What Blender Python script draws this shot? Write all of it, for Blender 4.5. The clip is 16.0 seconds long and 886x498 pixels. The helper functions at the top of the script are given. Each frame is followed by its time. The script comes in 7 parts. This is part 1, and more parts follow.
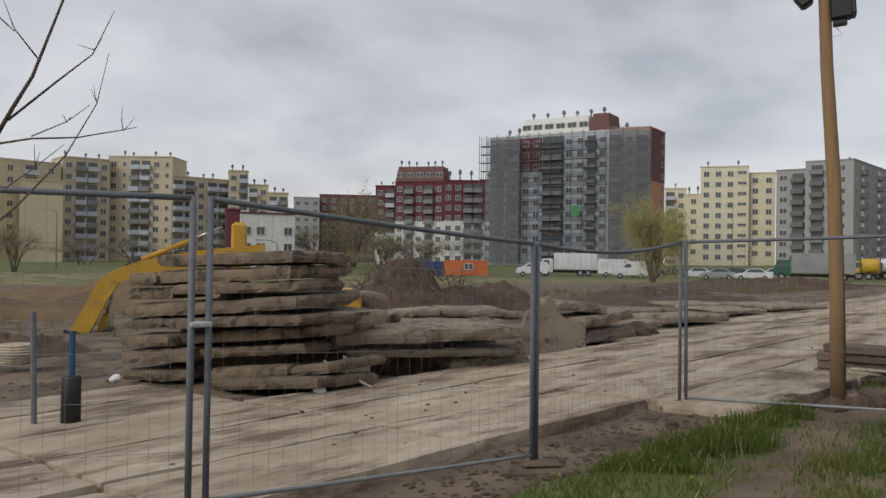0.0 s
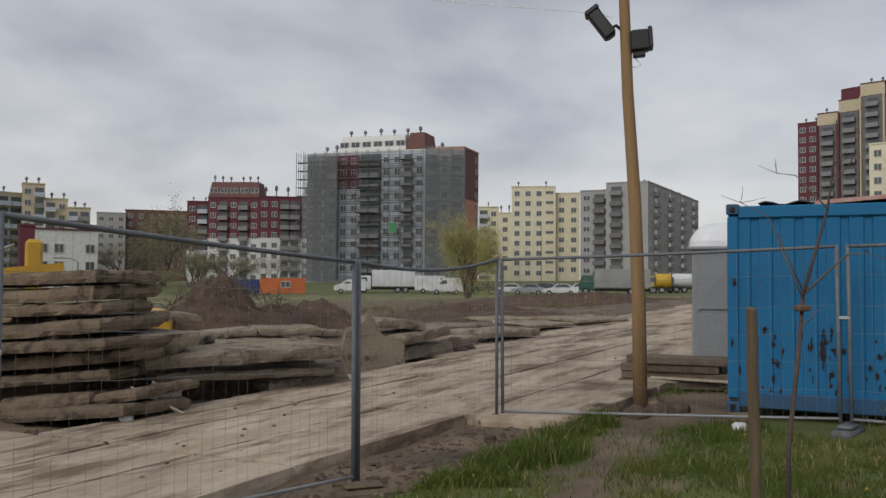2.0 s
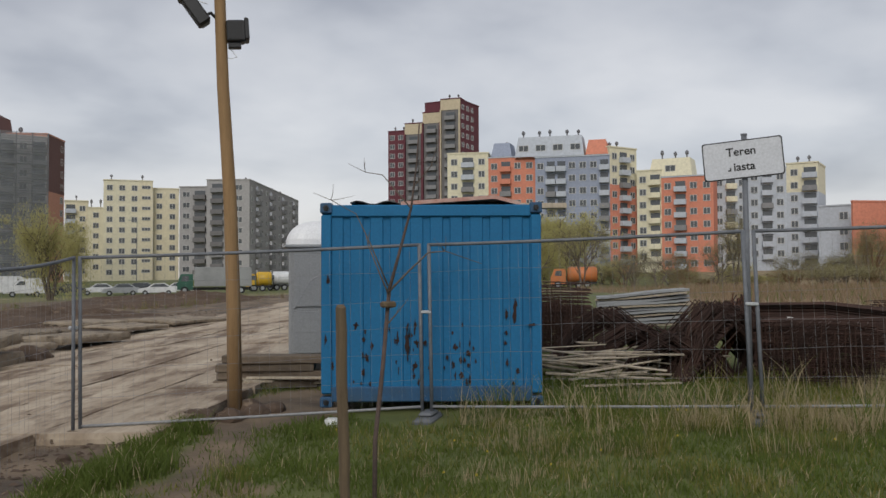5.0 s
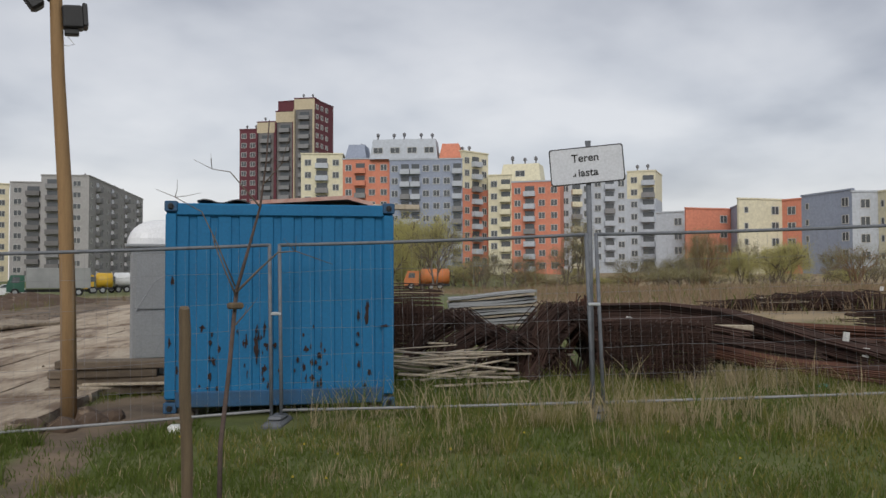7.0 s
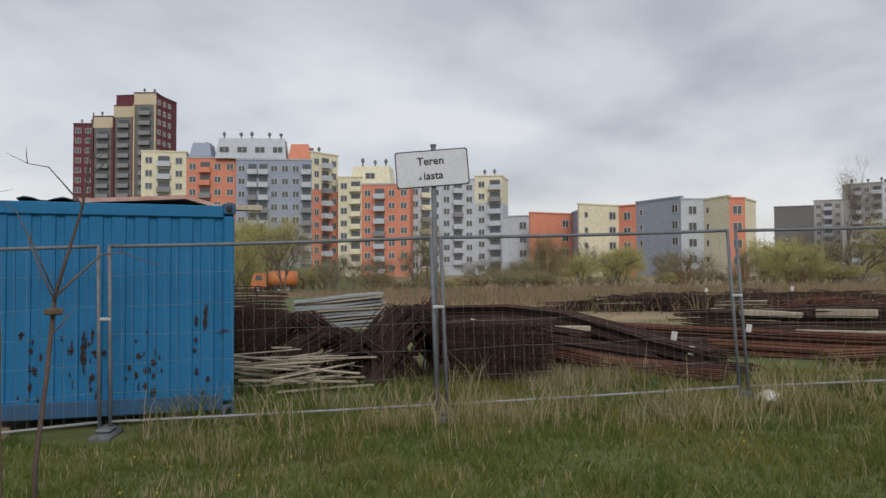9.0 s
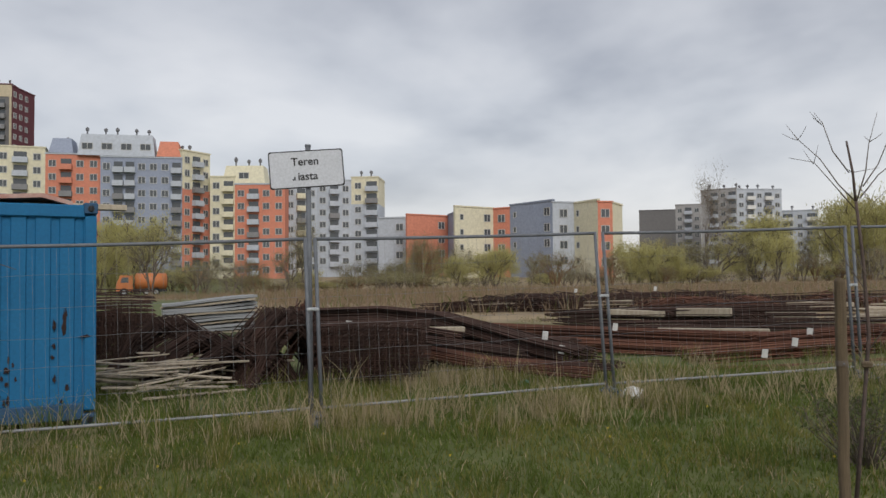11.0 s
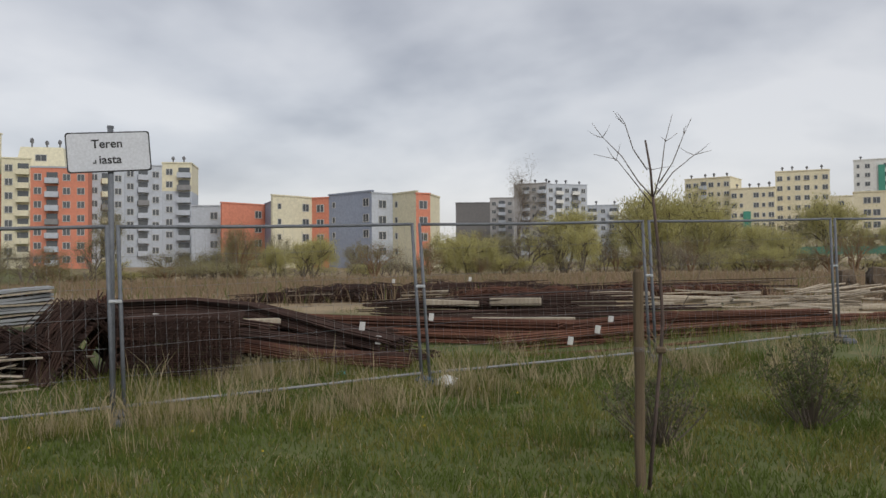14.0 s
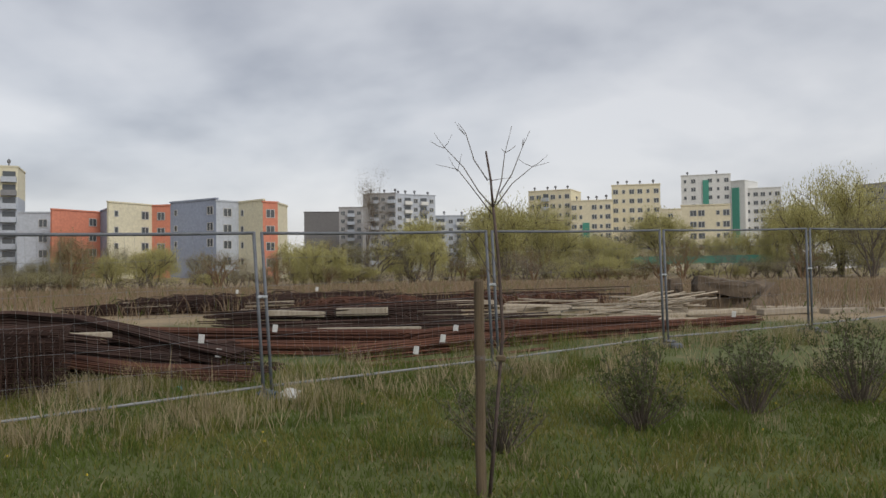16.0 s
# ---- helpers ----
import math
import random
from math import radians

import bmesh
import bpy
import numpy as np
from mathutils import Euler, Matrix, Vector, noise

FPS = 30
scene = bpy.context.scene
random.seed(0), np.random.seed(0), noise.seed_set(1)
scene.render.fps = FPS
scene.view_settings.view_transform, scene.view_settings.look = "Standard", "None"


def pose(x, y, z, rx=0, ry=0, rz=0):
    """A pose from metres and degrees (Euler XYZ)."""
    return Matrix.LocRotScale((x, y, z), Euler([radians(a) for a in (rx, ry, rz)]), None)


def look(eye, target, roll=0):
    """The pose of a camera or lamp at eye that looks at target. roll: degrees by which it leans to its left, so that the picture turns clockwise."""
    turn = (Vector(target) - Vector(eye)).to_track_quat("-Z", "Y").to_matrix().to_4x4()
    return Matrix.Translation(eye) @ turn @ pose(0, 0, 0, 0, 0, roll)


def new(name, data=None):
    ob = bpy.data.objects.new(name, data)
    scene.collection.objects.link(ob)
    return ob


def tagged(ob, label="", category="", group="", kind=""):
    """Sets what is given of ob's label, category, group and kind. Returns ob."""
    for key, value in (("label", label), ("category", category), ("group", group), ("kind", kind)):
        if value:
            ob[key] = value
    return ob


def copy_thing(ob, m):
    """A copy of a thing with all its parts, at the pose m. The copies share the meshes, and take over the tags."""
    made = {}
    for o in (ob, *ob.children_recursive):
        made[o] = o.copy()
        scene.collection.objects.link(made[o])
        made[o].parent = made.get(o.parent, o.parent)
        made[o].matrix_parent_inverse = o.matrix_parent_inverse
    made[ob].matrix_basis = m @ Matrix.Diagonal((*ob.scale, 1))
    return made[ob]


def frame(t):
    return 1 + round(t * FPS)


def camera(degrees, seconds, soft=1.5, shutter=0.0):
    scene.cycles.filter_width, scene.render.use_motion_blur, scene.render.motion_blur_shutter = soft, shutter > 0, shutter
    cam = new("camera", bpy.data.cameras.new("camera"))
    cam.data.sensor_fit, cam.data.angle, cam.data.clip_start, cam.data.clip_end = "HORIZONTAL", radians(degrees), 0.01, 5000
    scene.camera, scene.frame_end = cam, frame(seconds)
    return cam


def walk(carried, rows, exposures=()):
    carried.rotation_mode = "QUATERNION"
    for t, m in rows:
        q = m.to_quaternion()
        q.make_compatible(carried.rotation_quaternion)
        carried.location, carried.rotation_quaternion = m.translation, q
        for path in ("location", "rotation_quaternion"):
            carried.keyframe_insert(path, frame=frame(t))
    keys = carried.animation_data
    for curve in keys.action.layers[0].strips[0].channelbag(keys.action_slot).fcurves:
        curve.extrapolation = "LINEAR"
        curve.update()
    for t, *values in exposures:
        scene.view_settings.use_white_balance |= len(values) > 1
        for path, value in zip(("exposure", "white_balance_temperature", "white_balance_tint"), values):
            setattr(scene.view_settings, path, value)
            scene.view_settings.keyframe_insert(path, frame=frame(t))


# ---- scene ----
cam = camera(54.56, 16.0, soft=1.5)
ROWS = [  # seconds, place, yaw, pitch, roll
    (0.0, 0.000, -0.000, 1.586, 0.00, 0.69, 0.87),
    (0.5, -0.011, 0.001, 1.593, -4.64, 1.14, 0.67),
    (1.0, -0.037, 0.034, 1.598, -8.29, 1.55, 0.62),
    (1.5, -0.036, 0.062, 1.599, -10.35, 1.86, 0.52),
    (2.0, -0.021, 0.084, 1.597, -12.10, 1.97, 0.44),
    (2.5, 0.003, 0.122, 1.598, -14.17, 1.85, 0.42),
    (3.0, 0.021, 0.162, 1.598, -16.86, 1.72, 0.56),
    (3.5, 0.051, 0.211, 1.598, -21.21, 1.63, 0.15),
    (4.0, 0.102, 0.266, 1.608, -27.73, 1.66, -0.12),
    (4.5, 0.136, 0.279, 1.611, -33.51, 1.75, -0.09),
    (5.0, 0.184, 0.338, 1.603, -38.23, 1.89, -0.25),
    (5.2, 0.188, 0.339, 1.602, -39.72, 1.90, -0.23),
    (7.3, 0.221, 0.348, 1.594, -49.20, 1.98, -0.14),
    (7.5, 0.224, 0.349, 1.594, -50.13, 1.99, -0.13),
    (8.0, 0.199, 0.338, 1.586, -52.76, 2.18, -0.31),
    (8.5, 0.236, 0.345, 1.591, -55.42, 2.22, -0.13),
    (9.0, 0.322, 0.358, 1.600, -57.94, 2.10, -0.25),
    (9.2, 0.324, 0.357, 1.601, -58.85, 2.10, -0.28),
    (11.3, 0.337, 0.346, 1.604, -67.25, 2.15, -0.54),
    (11.5, 0.338, 0.345, 1.605, -67.95, 2.15, -0.56),
    (12.0, 0.357, 0.346, 1.603, -69.66, 2.05, -0.16),
    (12.5, 0.384, 0.354, 1.603, -71.79, 1.68, -0.28),
    (13.0, 0.395, 0.354, 1.603, -73.70, 1.48, -0.36),
    (13.5, 0.410, 0.352, 1.604, -75.92, 1.53, -0.56),
    (14.0, 0.413, 0.352, 1.604, -78.19, 1.42, -0.43),
    (14.5, 0.413, 0.345, 1.604, -80.42, 1.73, -0.51),
    (15.0, 0.405, 0.340, 1.602, -83.25, 1.98, -0.35),
    (15.5, 0.477, 0.326, 1.604, -85.71, 2.04, -0.45),
    (16.0, 0.497, 0.310, 1.605, -88.23, 1.97, -0.65),
]
walk(cam, [(t, pose(x, y, z, 90 + pitch, 0, yaw) @ pose(0, 0, 0, 0, 0, roll)) for t, x, y, z, yaw, pitch, roll in ROWS],
     exposures=((0.0, -0.10), (1.5, -0.18), (3.0, -0.22), (4.5, -0.13), (8.0, 0.0), (12.0, 0.0), (16.0, -0.02)))

# ---- daylight under broken overcast ----
world = bpy.data.worlds.new("overcast_sky")
scene.world = world
world.use_nodes = True
wt = world.node_tree
wt.nodes.clear()


def wnode(kind, **vals):
    n = wt.nodes.new(kind)
    for k, v in vals.items():
        n.inputs[k].default_value = v
    return n


def wmath(op, a, b=None, clamp=False):
    n = wt.nodes.new("ShaderNodeMath")
    n.operation, n.use_clamp = op, clamp
    for i, v in enumerate((a, b)):
        if v is None:
            continue
        if isinstance(v, (int, float)):
            n.inputs[i].default_value = v
        else:
            wt.links.new(v, n.inputs[i])
    return n.outputs[0]


SUN_EL, SUN_AZ = 38.0, 228.0
sky = wt.nodes.new("ShaderNodeTexSky")
sky.sky_type, sky.sun_disc = "NISHITA", False
sky.sun_elevation, sky.sun_rotation = radians(SUN_EL), radians(SUN_AZ)
tc = wt.nodes.new("ShaderNodeTexCoord")
sep = wt.nodes.new("ShaderNodeSeparateXYZ")
wt.links.new(tc.outputs["Generated"], sep.inputs[0])
up = wmath("MAXIMUM", sep.outputs["Z"], 0.0)
flat = wmath("ADD", up, 0.30)
com = wt.nodes.new("ShaderNodeCombineXYZ")
wt.links.new(wmath("DIVIDE", sep.outputs["X"], flat), com.inputs[0])
wt.links.new(wmath("DIVIDE", sep.outputs["Y"], flat), com.inputs[1])
n1 = wnode("ShaderNodeTexNoise", Scale=1.35, Detail=4.5, Roughness=0.48, Distortion=0.3)
n2 = wnode("ShaderNodeTexNoise", Scale=4.0, Detail=4.0, Roughness=0.5)
wt.links.new(com.outputs[0], n1.inputs["Vector"])
wt.links.new(com.outputs[0], n2.inputs["Vector"])
cloud = wmath("ADD", wmath("MULTIPLY", n1.outputs["Fac"], 0.8), wmath("MULTIPLY", n2.outputs["Fac"], 0.2))
ramp = wt.nodes.new("ShaderNodeValToRGB")
els = ramp.color_ramp.elements
els[0].position, els[0].color = 0.36, (0.35, 0.36, 0.397, 1)
els[1].position, els[1].color = 0.62, (0.655, 0.652, 0.665, 1)
mid = els.new(0.49)
mid.color = (0.52, 0.527, 0.555, 1)
wt.links.new(cloud, ramp.inputs[0])
# thin pale band low over the horizon
low = wmath("SUBTRACT", 1.0, wmath("MULTIPLY", up, 5.0), clamp=True)
low = wmath("MULTIPLY", wmath("MULTIPLY", low, low), 0.85)
band = wt.nodes.new("ShaderNodeMix")
band.data_type = "RGBA"
band.inputs["B"].default_value = (0.72, 0.68, 0.675, 1)
wt.links.new(low, band.inputs["Factor"])
wt.links.new(ramp.outputs[0], band.inputs["A"])
skyc = wt.nodes.new("ShaderNodeMix")
skyc.data_type, skyc.blend_type = "RGBA", "ADD"
skyc.inputs["Factor"].default_value = 0.02
wt.links.new(band.outputs["Result"], skyc.inputs["A"])
wt.links.new(sky.outputs[0], skyc.inputs["B"])
bg = wnode("ShaderNodeBackground", Strength=1.0)
wo = wt.nodes.new("ShaderNodeOutputWorld")
wt.links.new(skyc.outputs["Result"], bg.inputs[0])
wt.links.new(bg.outputs[0], wo.inputs[0])

sun = new("sun", bpy.data.lights.new("sun", "SUN"))
sun.data.energy, sun.data.angle, sun.data.color = 1.65, radians(30), (1.0, 0.96, 0.90)
sa = radians(SUN_AZ)
sun.matrix_world = look((80 * math.sin(sa), 80 * math.cos(sa), 80 * math.tan(radians(SUN_EL))), (0, 0, 0))
scene.view_settings.exposure = 0.0

# ---- materials ----


def material(name, base, second=None, rough=0.85, metal=0.0, scale=8.0, mix=0.5, bump=0.2, bump_scale=40.0, spot=None,
             spot_scale=1.5, spot_at=0.58, spot_soft=0.06, vary=0.0, stretch=(1, 1, 1), world_space=False, transparent=0.0, turn=0.0):
    """Two tones at a coarse scale, a fine grain, optional stains, and relief."""
    m = bpy.data.materials.new(name)
    m.use_nodes = True
    nt, b = m.node_tree, m.node_tree.nodes["Principled BSDF"]
    L = nt.links.new
    second = second or tuple(c * 0.7 for c in base)
    tc = nt.nodes.new("ShaderNodeTexCoord")
    mp = nt.nodes.new("ShaderNodeMapping")
    mp.vector_type = "TEXTURE"
    mp.inputs["Scale"].default_value = tuple(1 / v for v in stretch)
    mp.inputs["Rotation"].default_value = (0, 0, radians(turn))
    if world_space:
        geo = nt.nodes.new("ShaderNodeNewGeometry")
        L(geo.outputs["Position"], mp.inputs[0])
    else:
        L(tc.outputs["Object"], mp.inputs[0])

    def noise_tex(s, d, r=0.6):
        n = nt.nodes.new("ShaderNodeTexNoise")
        n.inputs["Scale"].default_value, n.inputs["Detail"].default_value, n.inputs["Roughness"].default_value = s, d, r
        L(mp.outputs[0], n.inputs["Vector"])
        return n.outputs["Fac"]

    def rgb_mix(f, a, c, mode="MIX"):
        n = nt.nodes.new("ShaderNodeMix")
        n.data_type, n.blend_type = "RGBA", mode
        for sock, v in ((n.inputs["Factor"], f), (n.inputs["A"], a), (n.inputs["B"], c)):
            if isinstance(v, bpy.types.NodeSocket):
                L(v, sock)
            elif isinstance(v, tuple):
                sock.default_value = (*v, 1)
            else:
                sock.default_value = v
        return n.outputs["Result"]

    def span(v, lo, hi):
        n = nt.nodes.new("ShaderNodeMapRange")
        n.inputs["From Min"].default_value, n.inputs["From Max"].default_value = lo, hi
        L(v, n.inputs["Value"])
        return n.outputs["Result"]

    coarse, fine = noise_tex(scale, 4), noise_tex(bump_scale, 3)
    col = rgb_mix(span(coarse, 0.5 - mix * 0.4, 0.5 + mix * 0.4), base, second)
    col = rgb_mix(span(fine, 0.2, 0.8), col, rgb_mix(1.0, col, (0.72, 0.72, 0.72), "MULTIPLY"))
    if spot:
        col = rgb_mix(span(noise_tex(spot_scale, 6, 0.7), spot_at, spot_at + spot_soft), col, spot)
    if vary:
        info = nt.nodes.new("ShaderNodeObjectInfo")
        hsv = nt.nodes.new("ShaderNodeHueSaturation")
        v = nt.nodes.new("ShaderNodeMapRange")
        v.inputs["To Min"].default_value, v.inputs["To Max"].default_value = 1 - vary, 1 + vary
        L(info.outputs["Random"], v.inputs["Value"])
        L(v.outputs["Result"], hsv.inputs["Value"])
        L(col, hsv.inputs["Color"])
        col = hsv.outputs[0]
    L(col, b.inputs["Base Color"])
    b.inputs["Roughness"].default_value, b.inputs["Metallic"].default_value = rough, metal
    if bump:
        bn = nt.nodes.new("ShaderNodeBump")
        bn.inputs["Strength"].default_value, bn.inputs["Distance"].default_value = bump, 0.02
        L(fine, bn.inputs["Height"])
        L(bn.outputs[0], b.inputs["Normal"])
    if transparent:
        b.inputs["Alpha"].default_value = 1 - transparent
    return m


def glassy(name, base=(0.085, 0.094, 0.103)):
    m = bpy.data.materials.new(name)
    m.use_nodes = True
    b = m.node_tree.nodes["Principled BSDF"]
    b.inputs["Base Color"].default_value = (*base, 1)
    b.inputs["Roughness"].default_value = 0.08
    return m


CONCRETE = material("old_concrete", (0.245, 0.186, 0.128), (0.112, 0.081, 0.054), 0.92, scale=2.6, mix=0.8, bump=0.8, bump_scale=17, spot=(0.05, 0.037, 0.027), spot_scale=3.4, spot_at=0.52, spot_soft=0.12, vary=0.2, world_space=True)
PALECONCRETE = material("broken_pale_concrete", (0.34, 0.28, 0.205), (0.185, 0.147, 0.106), 0.92, scale=1.8, mix=0.8, bump=0.7, bump_scale=17, spot=(0.08, 0.06, 0.043), spot_scale=2.6, spot_at=0.53, spot_soft=0.1, vary=0.12, world_space=True)
ROADSLAB = material("muddy_road_slab", (0.56, 0.475, 0.365), (0.25, 0.185, 0.125), 0.88, scale=1.5, mix=0.75, bump=0.6, bump_scale=14, spot=(0.14, 0.095, 0.062), spot_scale=1.2, spot_at=0.485, spot_soft=0.12, vary=0.1, stretch=(0.4, 1.15, 1), turn=45, world_space=True)
ZINC = material("bright_zinc", (0.62, 0.64, 0.66), (0.5, 0.52, 0.54), 0.4, 0.5, scale=9, bump=0.0)
RAILGREY = material("dull_zinc_rail", (0.30, 0.305, 0.31), (0.22, 0.225, 0.23), 0.6, 0.0, scale=6, bump=0)
FOOTGREY = material("grey_foot_plastic", (0.16, 0.17, 0.185), (0.11, 0.115, 0.125), 0.8, scale=6, bump=0.2)
GALV = material("galvanised_steel", (0.165, 0.178, 0.20), (0.115, 0.125, 0.14), 0.62, 0.0, scale=9, bump=0.05)
WIRE = material("galvanised_wire", (0.30, 0.31, 0.33), (0.22, 0.22, 0.23), 0.55, 0.5, scale=9, bump=0.0)
BLUE = material("weathered_blue_paint", (0.002, 0.125, 0.29), (0.004, 0.15, 0.33), 0.75, scale=2.2, mix=0.8, bump=0.12, bump_scale=30, spot=(0.10, 0.05, 0.035), spot_scale=5.5, spot_at=0.735, spot_soft=0.02)
BLUEDARK = material("dull_blue_frame_paint", (0.012, 0.085, 0.20), (0.025, 0.07, 0.13), 0.6, scale=5, bump=0.15, spot=(0.10, 0.055, 0.035), spot_scale=7, spot_at=0.62)
ROOFRED = material("reddish_warped_board", (0.46, 0.21, 0.17), (0.58, 0.43, 0.38), 0.8, scale=4, bump=0.3)
RUST = material("flaked_rust", (0.045, 0.020, 0.014), (0.016, 0.012, 0.012), 0.95, scale=22, bump=0.6)
REBAR = material("rusty_rebar", (0.185, 0.074, 0.041), (0.09, 0.040, 0.026), 0.85, 0.2, scale=3, bump=0.3, vary=0.25, world_space=True)
REBARDARK = material("dark_rusty_rebar", (0.075, 0.037, 0.026), (0.036, 0.021, 0.016), 0.85, 0.2, scale=3, bump=0.3, vary=0.2, world_space=True)
POLEWOOD = material("yellowish_pole_wood", (0.34, 0.215, 0.10), (0.26, 0.155, 0.07), 0.8, scale=3, mix=0.7, bump=0.4, bump_scale=22, stretch=(9, 9, 0.6))
OLDWOOD = material("grey_weathered_wood", (0.53, 0.46, 0.36), (0.34, 0.28, 0.205), 0.9, scale=3, bump=0.4, stretch=(6, 6, 1), vary=0.2)
DARKWOOD = material("dark_weathered_timber", (0.20, 0.155, 0.11), (0.12, 0.09, 0.065), 0.9, scale=3, bump=0.4, stretch=(2, 6, 6), vary=0.2)
STAKEWOOD = material("brown_stake_wood", (0.165, 0.12, 0.07), (0.105, 0.075, 0.045), 0.9, scale=3, bump=0.4, stretch=(9, 9, 0.7))
BARK = material("young_bark", (0.13, 0.09, 0.075), (0.075, 0.055, 0.048), 0.9, scale=12, bump=0.4)
TWIG = material("grey_bark", (0.17, 0.135, 0.105), (0.10, 0.08, 0.065), 0.9, scale=9, bump=0.3)
BLACK = material("black_plastic", (0.02, 0.021, 0.023), (0.013, 0.013, 0.014), 0.45, scale=6, bump=0.05)
GREYPLASTIC = material("grey_plastic", (0.31, 0.32, 0.33), (0.26, 0.27, 0.28), 0.5, scale=1.5, mix=0.9, bump=0.05)
WHITEPLASTIC = material("white_plastic", (0.86, 0.87, 0.88), (0.78, 0.79, 0.80), 0.4, scale=2, bump=0.03)
SIGNWHITE = material("white_sign_enamel", (0.62, 0.64, 0.68), (0.56, 0.58, 0.62), 0.45, scale=4, bump=0.02)
SIGNBACK = material("black_sign_ink", (0.015, 0.015, 0.017), rough=0.6, scale=9, bump=0)
YELLOW = material("machine_yellow", (0.62, 0.36, 0.03), (0.44, 0.25, 0.03), 0.5, scale=2, bump=0.1, spot=(0.16, 0.09, 0.04), spot_scale=3, spot_at=0.64)
STEEL = material("polished_rod", (0.55, 0.55, 0.55), rough=0.25, metal=0.9, bump=0)
SOIL = material("heaped_soil", (0.125, 0.085, 0.058), (0.065, 0.043, 0.031), 1.0, scale=1.4, mix=0.8, bump=0.9, bump_scale=9, spot=(0.19, 0.14, 0.10), spot_scale=4, spot_at=0.6, world_space=True)
SAND = material("sandy_bank", (0.23, 0.155, 0.085), (0.105, 0.072, 0.045), 1.0, scale=0.6, mix=0.8, bump=0.7, bump_scale=4, world_space=True)
GLASS = glassy("dark_window_glass")
FRAMEWHITE = material("white_window_frame", (0.62, 0.62, 0.60), rough=0.6, scale=3, bump=0)
TYRE = material("tyre_rubber", (0.022, 0.022, 0.023), rough=0.9, scale=9, bump=0.1)
LABELWHITE = material("white_tag", (0.75, 0.75, 0.73), (0.66, 0.66, 0.64), 0.6, scale=6, bump=0)


def leafmat(name, a, b):
    m = material(name, a, b, 0.8, scale=0.9, mix=0.9, bump=0.0, vary=0.08, world_space=True)
    nt = m.node_tree
    p = nt.nodes["Principled BSDF"]
    t, x = nt.nodes.new("ShaderNodeBsdfTranslucent"), nt.nodes.new("ShaderNodeMixShader")
    x.inputs[0].default_value = 0.4
    nt.links.new(p.inputs["Base Color"].links[0].from_socket, t.inputs[0])
    nt.links.new(p.outputs[0], x.inputs[1])
    nt.links.new(t.outputs[0], x.inputs[2])
    nt.links.new(x.outputs[0], nt.nodes["Material Output"].inputs[0])
    return m


LEAFYELLOW = leafmat("spring_willow_leaf", (0.56, 0.52, 0.21), (0.43, 0.40, 0.17))
LEAFGREEN = leafmat("fresh_green_leaf", (0.34, 0.315, 0.16), (0.25, 0.225, 0.12))
LEAFBROWN = leafmat("reddish_bud_twig", (0.36, 0.22, 0.12), (0.25, 0.16, 0.095))
LEAFGREY = leafmat("bare_twig_haze", (0.36, 0.31, 0.225), (0.26, 0.225, 0.17))
SHRUBGREEN = leafmat("dark_shrub_leaf", (0.125, 0.15, 0.05), (0.075, 0.095, 0.033))
GRASSBLADE = leafmat("green_grass_blade", (0.14, 0.188, 0.028), (0.08, 0.116, 0.018))
DRYMEADOW = leafmat("brown_meadow_blade", (0.37, 0.27, 0.17), (0.25, 0.18, 0.115))
DRYBLADE = leafmat("dry_grass_blade", (0.50, 0.415, 0.25), (0.36, 0.29, 0.17))
OLIVEBLADE = leafmat("olive_grass_blade", (0.25, 0.235, 0.055), (0.165, 0.168, 0.038))

# ---- mesh helpers ----


